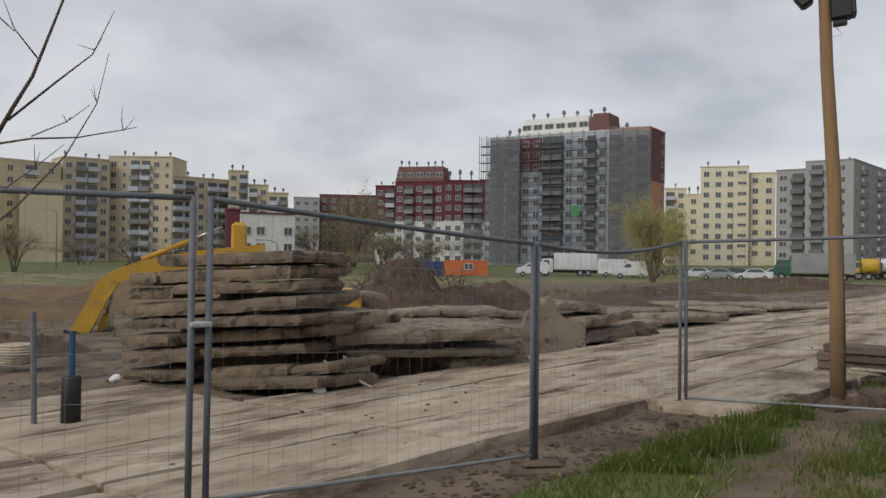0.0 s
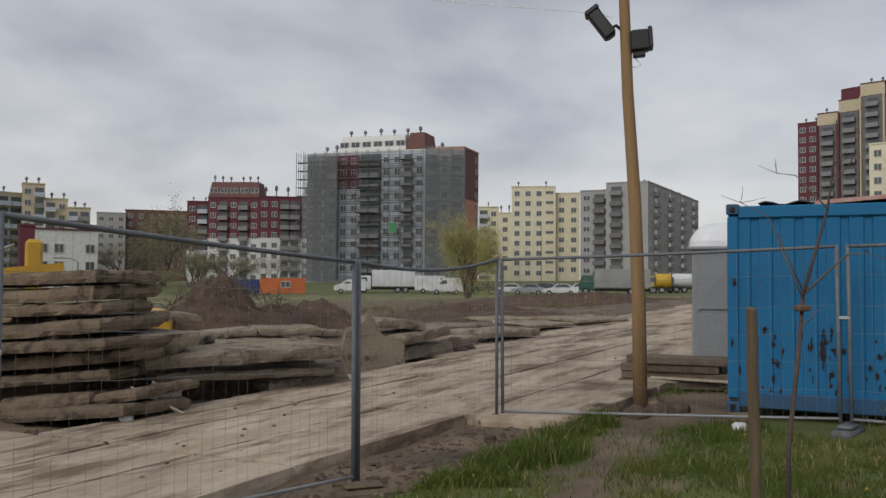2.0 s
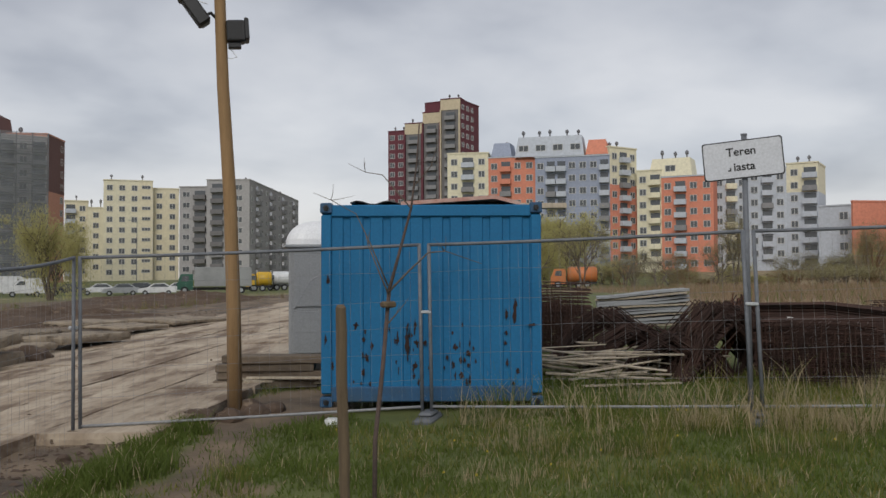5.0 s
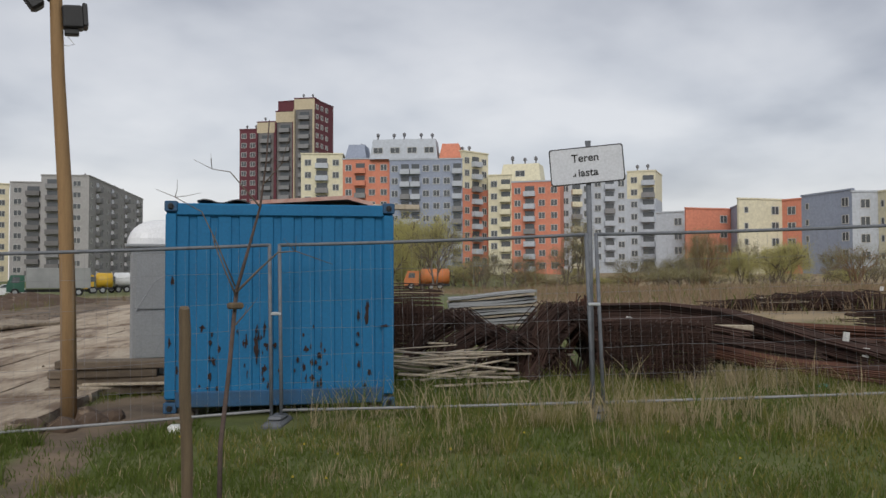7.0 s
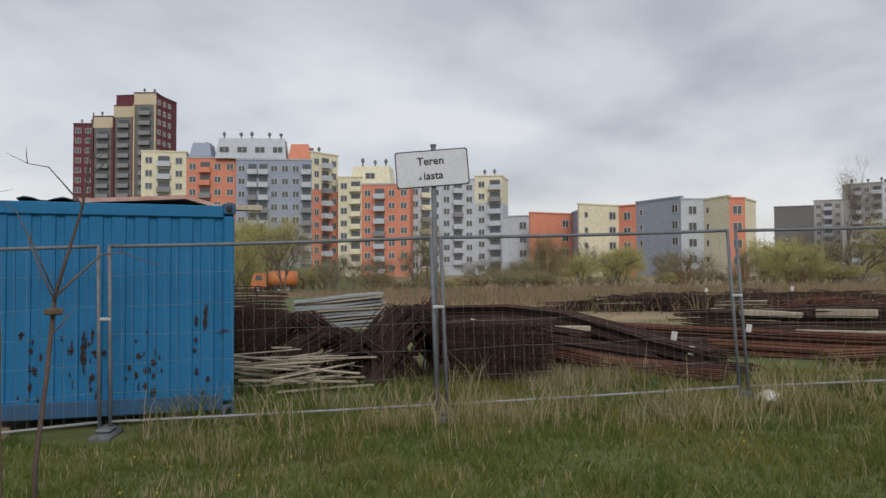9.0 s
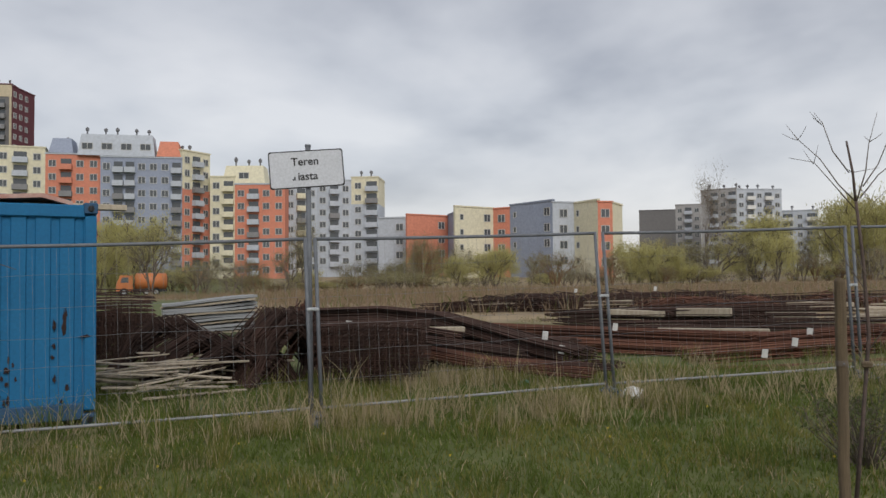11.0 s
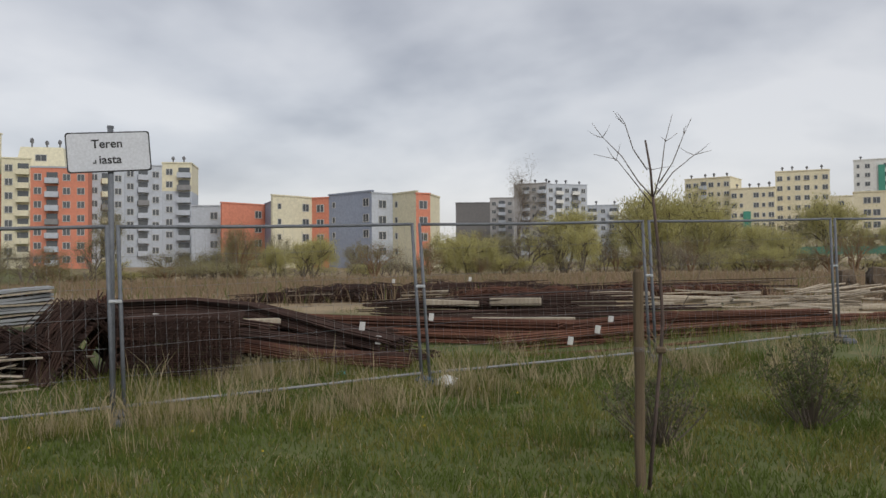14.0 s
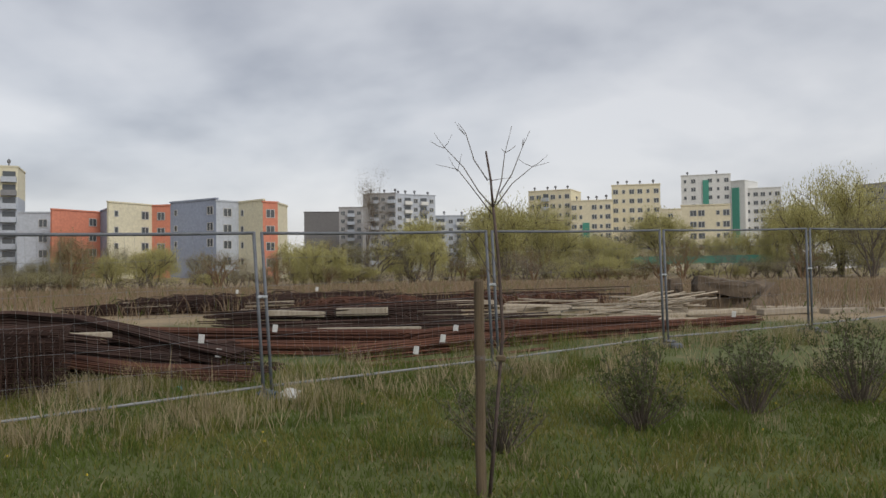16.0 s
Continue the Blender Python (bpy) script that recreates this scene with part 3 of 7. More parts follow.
# cream stepped estate
h = block("cream stepped apartment block with brick chimneys and loggias")
facade(h, -103.5, 199.8, -94.2, 211.0, -1.4, 23.5, "cream", "wbw")
facade(h, -90.8, 183.8, -83.1, 187.4, -1.5, 17.3, "cream", "...", depth=20)
_, m, n = facade(h, -94.2, 212.0, -85.3, 219.0, -1.3, 25.5, "cream", "wbbw")
vents(h, m, n, 25.8, 3, 1, wide=0.7)
_, m, n = facade(h, -86.7, 221.7, -70.0, 221.2, -1.1, 26.8, "cream", "wsbbws")
vents(h, m, n, 27.1, 4, 2, wide=0.7)
_, m, n = facade(h, -69.9, 221.2, -58.4, 232.8, -0.7, 22.0, "cream", "bbwbb")
vents(h, m, n, 22.3, 4, 3, wide=0.7)
_, m, n = facade(h, -57.9, 230.8, -52.9, 232.1, -0.3, 24.5, "cream", "wb")
vents(h, m, n, 24.8, 2, 4, wide=0.8, h=2.4)
_, m, n = facade(h, -52.8, 232.1, -47.7, 233.2, -0.2, 20.9, "cream", "bw")
vents(h, m, n, 21.2, 2, 5, wide=0.8)
_, m, n = facade(h, -47.3, 231.2, -42.1, 232.2, -0.1, 18.7, "cream", "bb")
vents(h, m, n, 19.0, 2, 6, wide=0.8)

# low shop
h = thing("shop_building", "white low shop building with a red roof band", "building")
facade(h, -36.9, 145.4, -34.6, 146.0, -0.8, 9.4, "maroon", ".", depth=9)
facade(h, -34.6, 146.0, -25.9, 149.8, -0.8, 8.9, "white", "ww.w", depth=9, parapet="maroon", gap=1.0)

# far grey houses
h = block("distant grey house with a brown roof behind trees")
facade(h, -51.6, 295.5, -42.9, 296.9, -0.8, 22.1, "grey", "www")
facade(h, -44.4, 306.8, -24.5, 309.0, -0.7, 24.0, "brown", "wwwwww")

# maroon block with white lower storeys
h = block("maroon apartment block with white lower storeys and dormers")
_, m, n = facade(h, -19.4, 244.2, -13.8, 243.6, -0.1, 22.1, "maroon", "wb", low="white", low_at=9.0)
vents(h, m, n, 22.4, 2, 7)
_, m, n = facade(h, -13.7, 241.6, -0.1, 238.0, 0.1, 23.0, "maroon", "wbwbw", low="white", low_at=12.0, rail="concrete")
mansard(h, m, n, 0.0, 1.0, 23.35, 4.2, "brown", 5)
vents(h, m, n, 27.5, 6, 8, wide=0.7, h=2.2)
_, m, n = facade(h, -0.1, 238.0, 13.5, 237.6, 0.3, 23.4, "maroon", "wwbbw", low="white", low_at=12.0, rail="concrete")
vents(h, m, n, 23.7, 4, 9, wide=0.9, h=3.5)

# tower being renovated
h = block("tall apartment block under scaffolding and grey debris netting")
_, m, n = facade(h, 11.1, 207.7, 36.9, 192.5, 0.8, 31.0, "light", "wwbwwbbwwbw", rail="concrete", parapet="white")
TOWER, TOWER_LEN = m, n
mansard(h, m, n, 0.27, 0.84, 31.35, 3.7, "white", 6)
mansard(h, m, n, 0.84, 1.0, 31.35, 4.0, "brown", 0, depth=8)
s = Shape().box((n * 0.74, -2.55, 12.0), (n * 0.80, -2.5, 14.2))
part("tarp", s, [material("green_tarp", (0.06, 0.30, 0.11), rough=0.7, bump=0)], h, "bright green tarpaulin on the scaffold", at=m)
vents(h, m, n, 35.0, 6, 10, wide=0.9, h=2.2, a=0.27)
vents(h, m, n, 31.3, 2, 90, wide=0.9, h=2.6, a=0.1, b=0.24)
s = Shape()
s.box((n * 0.13, -0.06, 22.5), (n * 0.455, -0.02, 30.5))
part("wall_band", s, [WALLS["maroon"]], h, "maroon painted stretch of wall", at=m)
# the salmon strip is a flat stand-in for small pinkish balconies
for a, b, z0, z1, col, lab in ((0.0, 0.13, 1.0, 30.6, "dark", "dark bare end bay behind the scaffold"), (0.46, 0.64, 1.0, 30.6, "teal", "greenish bare bay behind the scaffold"),
                               (0.15, 0.28, 1.0, 22.0, "concrete", "bare grey bay behind the scaffold"), (0.47, 0.62, 7.5, 10.2, "pink", "flat salmon strip in place of small balconies")):
    y = -0.03 if col != "pink" else -0.05
    part("wall_band", Shape().box((n * a, y, z0), (n * b, -0.01, z1)), [WALLS[col]], h, lab, at=m)
_, m2, n2 = facade(h, 36.9, 192.5, 45.8, 191.6, 1.1, 31.0, "grey", "bwb", rail="concrete")
vents(h, m2, n2, 31.3, 1, 11, wide=0.9, h=2.4)
_, m3, n3 = facade(h, 45.8, 191.6, 51.5, 200.5, 1.2, 31.8, "pink", "..w", depth=9)
s = Shape()
s.box((0, -0.05, 20), (n3, -0.02, 31.8))
part("wall_band", s, [WALLS["brown"]], h, "dull maroon upper gable", at=m3)


def scaffold(house, mx, length, zb, zt, net, x0=0.0):
    s = Shape()
    z = zb
    bays = int((length - x0) / 2.6)
    while z < zt:
        s.box((x0, -2.2, z), (length, -1.3, z + 0.14), 0)
        for o in (0.55, 1.05):
            s.tube([(x0, -2.2, z + o), (length, -2.2, z + o)], 0.05, 4)
        z += 2.0
    for k in range(bays + 1):
        x = x0 + (length - x0) * k / bays
        for y in (-2.2, -1.3):
            s.tube([(x, y, zb), (x, y, zt + 0.9)], 0.06, 4)
    tagged(part("scaffold", s, [SCAFFOLD], house, at=mx), kind="stuff")
    if net:
        t = Shape()
        nx, nz = 22, 26
        for i in range(nx + 1):
            for j in range(nz + 1):
                x, zz = x0 + (length - x0) * i / nx, zb + (zt + 0.8 - zb) * j / nz
                t.v.append((x, -2.45 + 0.22 * noise.noise(Vector((x * 0.9, zz * 0.22, 2))), zz))
        t.f = [(i * (nz + 1) + j, (i + 1) * (nz + 1) + j, (i + 1) * (nz + 1) + j + 1, i * (nz + 1) + j + 1) for i in range(nx) for j in range(nz)]
        t.m = [0] * len(t.f)
        part("netting", t, [NETTING], house, "grey translucent debris netting", at=mx)


scaffold(h, TOWER, TOWER_LEN, 0.8, 30.5, False)
scaffold(h, TOWER, TOWER_LEN * 0.30, 0.8, 30.0, True)
scaffold(h, m2, n2, 1.1, 30.8, True)
s = Shape()
for k in range(3):
    s.box((-2.4, -1.2 + 1.1 * k, 1), (-2.3, -1.1 + 1.1 * k, 31.5))
for k in range(15):
    s.box((-2.4, -1.2, 1 + 2 * k), (-0.1, 1.1, 1.08 + 2 * k))
tagged(part("scaffold", s, [SCAFFOLD], h, at=TOWER), kind="stuff")

# yellow and cream block
h = block("cream and yellow apartment block with a stepped roofline")
_, m, n = facade(h, 62.4, 242.1, 68.0, 240.6, 1.5, 22.4, "yellow", "bw")
vents(h, m, n, 22.7, 1, 12)
_, m, n = facade(h, 68.0, 240.6, 71.7, 239.5, 1.6, 20.7, "pale", "w")
vents(h, m, n, 21.0, 2, 13, wide=0.7, h=2.6)
_, m, n = facade(h, 69.6, 232.8, 81.3, 229.0, 1.7, 27.6, "pale", "www.", depth=14)
vents(h, m, n, 27.9, 2, 14, wide=0.7)
s = Shape()
s.box((n * 0.73, -0.05, -0.5), (n, -0.02, 27.4))
part("wall_band", s, [WALLS["yellow"]], h, "yellow painted bay", at=m)
for f in range(9):
    window_at(h, m @ pose(n * 0.865, -0.06, 26.0 - 2.8 * f), 2.2, 0.9, 3)
facade(h, 82.0, 230.9, 88.3, 228.5, 1.9, 25.9, "yellow", "ww")

# grey panel block
h = block("grey panel apartment block with dark balconies")
facade(h, 85.0, 219.5, 90.6, 215.1, 1.4, 25.5, "grey", "wb", win=(1.9, 1.4), rail="dark")
facade(h, 89.8, 213.2, 98.4, 206.1, 1.4, 27.1, "grey", "bw", win=(1.9, 1.4), rail="dark", depth=9)
_, m, n = facade(h, 98.4, 206.1, 139.3, 254.8, 1.3, 27.1, "grey", "wbwwbwwbwwbw", rail="concrete", depth=9)
vents(h, m, n, 27.4, 6, 15)

# stepped maroon tower
h = block("very tall maroon and cream tower with a stepped roofline")
for (x0, y0, x1, y1, zt, wl, pl, sd) in ((149.0, 216.1, 152.0, 211.5, 46.1, "maroon", "ww", 16), (151.4, 210.7, 154.6, 205.9, 48.0, "dark", "b", 17),
                                         (154.0, 205.1, 157.0, 200.2, 50.8, "dark", "b", 18), (156.4, 199.5, 159.7, 194.3, 54.2, "dark", "b", 19)):
    w, m, n = facade(h, x0, y0, x1, y1, 4.6, zt, wl, pl, gap=0 if wl == "maroon" else 3.0, rail="concrete", parapet="maroon", depth=5, win=(1.6, 1.5))
    vents(h, m, n, zt + 0.4, 2, sd, wide=0.7)
    if wl == "dark":
        part("cornice", Shape().box((0.0, -0.1, zt - 3.2), (n, -0.02, zt - 0.1)), [WALLS["cream"]], h, "cream top storey", at=m)
        for x in (0.0, n - 0.35):
            part("pier", Shape().box((x, -0.9, 4.6), (x + 0.35, -0.02, zt - 3.2)), [WALLS["cream"] if sd == 19 else WALLS["maroon"]], h, at=m)
facade(h, 159.7, 194.3, 171.0, 199.2, 4.6, 53.8, "maroon", "www.", depth=12, parapet="maroon")

# long coloured block
h = block("long cream, orange and blue-grey apartment block with mansards")
facade(h, 122.4, 153.7, 128.9, 146.9, 2.9, 29.8, "pale", "wbw", rail="light")
_, m, n = facade(h, 128.9, 146.9, 135.3, 138.3, 2.9, 28.6, "orange", "wbww", rail="orange", parapet="light")
mansard(h, m, n, 0.05, 0.5, 28.95, 3.2, "blue", 0)
vents(h, m, n, 31, 2, 20, wide=0.8)
_, m, n = facade(h, 134.6, 137.6, 144.3, 124.4, 2.8, 28.1, "blue", "wbbwwwb", rail="light", parapet="light")
mansard(h, m, n, -0.28, 0.66, 28.45, 4.6, "light", 4)
mansard(h, m, n, 0.68, 0.98, 28.45, 3.4, "orange", 0)
vents(h, m, n, 33.0, 5, 21, wide=0.8, h=2.0, a=-0.25, b=0.66)
_, m, n = facade(h, 144.3, 124.4, 152.6, 123.8, 2.8, 29.9, "pale", "wbw", low="orange", low_at=19.0, rail="light")
vents(h, m, n, 30.2, 2, 22, wide=0.8)
facade(h, 151.0, 122.5, 153.5, 117.8, 2.8, 24.8, "pale", "wb", rail="pale")
_, m, n = facade(h, 153.5, 117.8, 158.2, 107.9, 2.7, 23.1, "orange", "wbww", rail="light", parapet="light")
mansard(h, m, n, -0.25, 0.6, 23.45, 4.0, "pale", 1)
vents(h, m, n, 27.3, 3, 23, wide=0.8, h=2.4, a=-0.22, b=0.58)
facade(h, 162.3, 110.7, 167.9, 105.8, 2.7, 23.8, "light", "wbw", rail="pale")
facade(h, 169.6, 106.9, 174.5, 100.6, 2.7, 25.2, "light", "wbw")
_, m, n = facade(h, 174.5, 100.6, 176.7, 94.6, 2.7, 25.9, "pale", "wb", rail="light", low="light", low_at=17)
vents(h, m, n, 26.2, 2, 24, wide=0.8)

# zigzag four-storey block
h = block("four-storey zigzag block in cream, orange and blue-grey")
for x0, y0, x1, y1, zt, wl, pl in ((167.9, 89.9, 168.9, 83.5, 16.4, "light", ".w"), (163.6, 80.8, 172.7, 75.3, 16.6, "orange", "..w"), (172.7, 75.3, 166.0, 70.7, 16.8, "blue", "."),
                                   (158.6, 67.6, 167.1, 62.6, 17.4, "pale", "s.w"), (167.1, 62.6, 166.4, 58.7, 17.3, "orange", "w"), (166.4, 58.7, 159.5, 47.6, 17.8, "blue", "s..w"),
                                   (159.5, 47.6, 162.5, 44.2, 17.4, "light", "w"), (162.5, 44.2, 157.8, 38.4, 17.3, "pale", "s.."), (157.8, 38.4, 159.4, 36.0, 16.9, "orange", "w"), (159.4, 36.0, 166.6, 35.7, 16.8, "pale", "...")):
    facade(h, x0, y0, x1, y1, 2.6, zt - 0.85, wl, pl, depth=0.5, storey=3.05, win=(1.7, 1.6))

part("core", Shape().box((0, 0, 0), (50, 10, 15.0), 0), [WALLS["light"]], h, at=pose(176, 92, 0, 0, 0, -98))

# distant grey blocks
h = block("distant grey panel blocks half hidden by trees")
_, m, n = facade(h, 295.0, 57.3, 297.1, 45.5, 6.6, 25.0, "dark", "....")
_, m, n = facade(h, 297.1, 45.5, 298.2, 37.3, 6.5, 26.6, "grey", "wbw")
_, m, n = facade(h, 278.4, 34.8, 275.5, 23.9, 6.1, 29.2, "grey", ".bwb")
vents(h, m, n, 29.5, 3, 25, wide=0.9)
_, m, n = facade(h, 275.5, 23.9, 282.3, 11.4, 6.0, 28.8, "light", "wbwbw", rail="white")
vents(h, m, n, 29.1, 4, 26, wide=0.9)
_, m, n = facade(h, 290.3, 11.8, 290.5, 1.3, 6.0, 22.7, "light", "bwb", rail="white")
vents(h, m, n, 23.0, 2, 27, wide=0.9)

# pale yellow estate
h = block("pale yellow apartment block with sea-green bays")
_, m, n = facade(h, 261.9, -17.8, 256.7, -30.0, 5.9, 27.6, "yellow", "wwbwsw")
vents(h, m, n, 27.9, 4, 28, wide=0.8)
_, m, n = facade(h, 254.7, -29.7, 252.1, -41.2, 5.6, 23.9, "yellow", "ws.wsw")
vents(h, m, n, 24.2, 4, 29, wide=0.8)
s = Shape()
s.box((n * 0.29, -0.3, 4), (n * 0.46, -0.02, 17.5), 0)
part("stair_bay", s, [WALLS["green"]], h, "sea-green stair bay", at=m)
_, m, n = facade(h, 259.0, -42.5, 256.3, -56.4, 5.5, 28.8, "yellow", "wswwsw")
vents(h, m, n, 29.1, 4, 30, wide=0.8)
facade(h, 256.3, -56.2, 255.0, -62.0, 5.4, 21.2, "yellow", "w")
h = block("pale yellow five-storey block with paired windows")
facade(h, 228.7, -55.6, 225.5, -67.6, 4.5, 20.0, "yellow", ".ww.sw", win=(2.0, 1.6), storey=3.0)
h = block("white tall block with sea-green stair bays")
_, m, n = facade(h, 291.8, -71.3, 287.6, -86.6, 5.4, 35.2, "white", "sw.wsw")
vents(h, m, n, 35.5, 2, 31, wide=0.9)
s = Shape()
s.box((n * 0.44, -0.4, 4), (n * 0.56, -0.02, 33.5), 0)
part("stair_bay", s, [WALLS["green"]], h, "sea-green stair bay", at=m)
_, m, n = facade(h, 287.6, -86.6, 284.4, -90.2, 5.2, 32.6, "white", ".", depth=10)
s = Shape()
s.box((n * 0.1, -0.4, 4), (n * 0.6, -0.02, 30.5), 0)
part("stair_bay", s, [WALLS["green"]], h, "sea-green stair bay", at=m)
facade(h, 286.3, -90.8, 282.8, -101.3, 5.1, 30.0, "white", "swwsw")
h = block("grey panel block behind leafing trees")
facade(h, 228.9, -101.4, 221.4, -105.6, 2.3, 24.6, "grey", "wbw")
facade(h, 221.4, -105.6, 212.9, -121.3, 2.2, 23.7, "grey", "wbwbw")

# ---- temporary mesh fence ----
RND = random.Random(11)
RAIL_R = 0.021


SITE_FENCE = thing("site_fence", "temporary galvanised wire mesh fence of tube-framed panels", "fence")


def fence_panel(a, b, za, zb, lean=(0.0, 0.0), sag=0.0, low=0.15):
    """A mesh panel between two posts; za and zb: the ground at its ends; lean: how far each post's top leans along the run."""
    d = Vector((b[0] - a[0], b[1] - a[1], 0))
    length = d.length
    ang = math.degrees(math.atan2(d.y, d.x))
    f = new("panel")
    f.empty_display_size, f.parent, f.matrix_basis = 0.2, SITE_FENCE, pose(a[0], a[1], za, 0, 0, ang)
    x0, x1, rise, top = (0.055 if abs(a[0] - 0.82) > 0.01 else 0.032), length - (0.055 if abs(b[0] - 0.82) > 0.01 else 0.032), zb - za, 2.0

    def edge(side, h):
        x, l, r = (x0, lean[0], 0) if side == 0 else (x1, lean[1], rise)
        return Vector((x + l * h / top, 0, r + h))

    for side in (0, 1):
        s = Shape().tube([edge(side, -0.02), edge(side, top)], RAIL_R, 8)
        part("post", s, [GALV], f, smooth=True)
    for name, h, sg in (("top_rail", top - 0.015, sag), ("bottom_rail", low, sag * 0.4)):
        p, q = edge(0, h), edge(1, h)
        pts = [p.lerp(q, k / 8) - Vector((0, 0, sg * 4 * (k / 8) * (1 - k / 8))) for k in range(9)]
        part(name, Shape().tube(pts, RAIL_R * (0.9 if h > 1 else 0.75), 8), [GALV if h > 1 else RAILGREY], f, smooth=True)
    s = Shape()
    n = int(length / 0.115)
    for k in range(1, n):
        u = k / n
        lo = edge(0, low).lerp(edge(1, low), u)
        hi = edge(0, top - 0.02).lerp(edge(1, top - 0.02), u) - Vector((0, 0, sag * 4 * u * (1 - u)))
        bow = 0.015 * math.sin(k * 2.3)
        s.tube([lo, lo.lerp(hi, 0.5) + Vector((0, bow, 0)), hi], 0.0011, 3, caps=False)
    for h in (0.45, 0.75, 1.05, 1.35, 1.68):
        pts = [edge(0, h).lerp(edge(1, h), k / 4) + Vector((0, 0.006, 0.01 * math.sin(3 * k + h * 7))) for k in range(5)]
        s.tube(pts, 0.0018, 3, caps=False)
    tagged(part("wire_mesh", s, [WIRE], f), kind="stuff")
    return f


def post_clamp(x, y, z, ang):
    s = Shape()
    s.box((-0.066, -0.028, -0.018), (0.066, 0.028, 0.018), 0, 0.008)
    s.tube([(0, -0.045, 0), (0, 0.04, 0)], 0.012, 6)
    part("clamp", s, [ZINC], SITE_FENCE, "light zinc clamp", at=pose(x, y, z, 0, 0, ang))


def fence_foot(x, y, z, ang, mat, label):
    s = Shape()
    s.box((-0.32, -0.11, -0.03), (0.32, 0.11, 0.075), 0, 0.03)
    s.box((-0.17, -0.08, 0.075), (0.17, 0.08, 0.12), 0, 0.02)
    part("foot", s, [mat], SITE_FENCE, label, at=pose(x, y, z, 0, 0, ang))


FENCE = [(-4.8, 4.0, 0.0, 0), (-1.46, 5.2, -0.05, 0.0), (0.82, 7.5, -0.25, -0.02), (2.85, 10.2, -0.15, -0.02), (6.1, 8.15, -0.01, -0.03),
         (8.35, 5.4, 0.09, -0.07), (10.8, 2.75, 0.19, -0.13), (12.9, -0.05, 0.29, -0.10), (15.45, -3.05, 0.41, -0.06), (17.2, -6.2, 0.5, 0), (19.3, -9.0, 0.58, 0)]
for (xa, ya, za, la), (xb, yb, zb, lb) in zip(FENCE, FENCE[1:]):
    fence_panel((xa, ya), (xb, yb), za, zb, (la, lb), 0.10 if abs(xa - 0.82) < 0.01 else 0.012, -0.4 if abs(xa - 0.82) < 0.01 else 0.15)
for n, (x, y, z, l) in enumerate(FENCE[1:-1]):
    x0, y0 = FENCE[n][:2]
    x1, y1 = FENCE[n + 2][:2]
    ang = math.degrees(math.atan2(y1 - y0, x1 - x0))
    k = l * 0.6
    if n != 1:
        post_clamp(x + k * math.cos(radians(ang)), y + k * math.sin(radians(ang)), z + 1.22, ang)
    if n in (1, 2):
        fence_foot(x + 0.05, y - 0.12, z + 0.0, ang - 40, CONCRETE, "broken pale concrete fence foot lying in the grass")
    else:
        fence_foot(x, y - 0.02, z - 0.02, ang + 80, BLUEDARK if n == 5 else FOOTGREY, "bluish moulded fence foot" if n == 5 else "grey moulded fence foot in the grass")

# ---- blue container ----


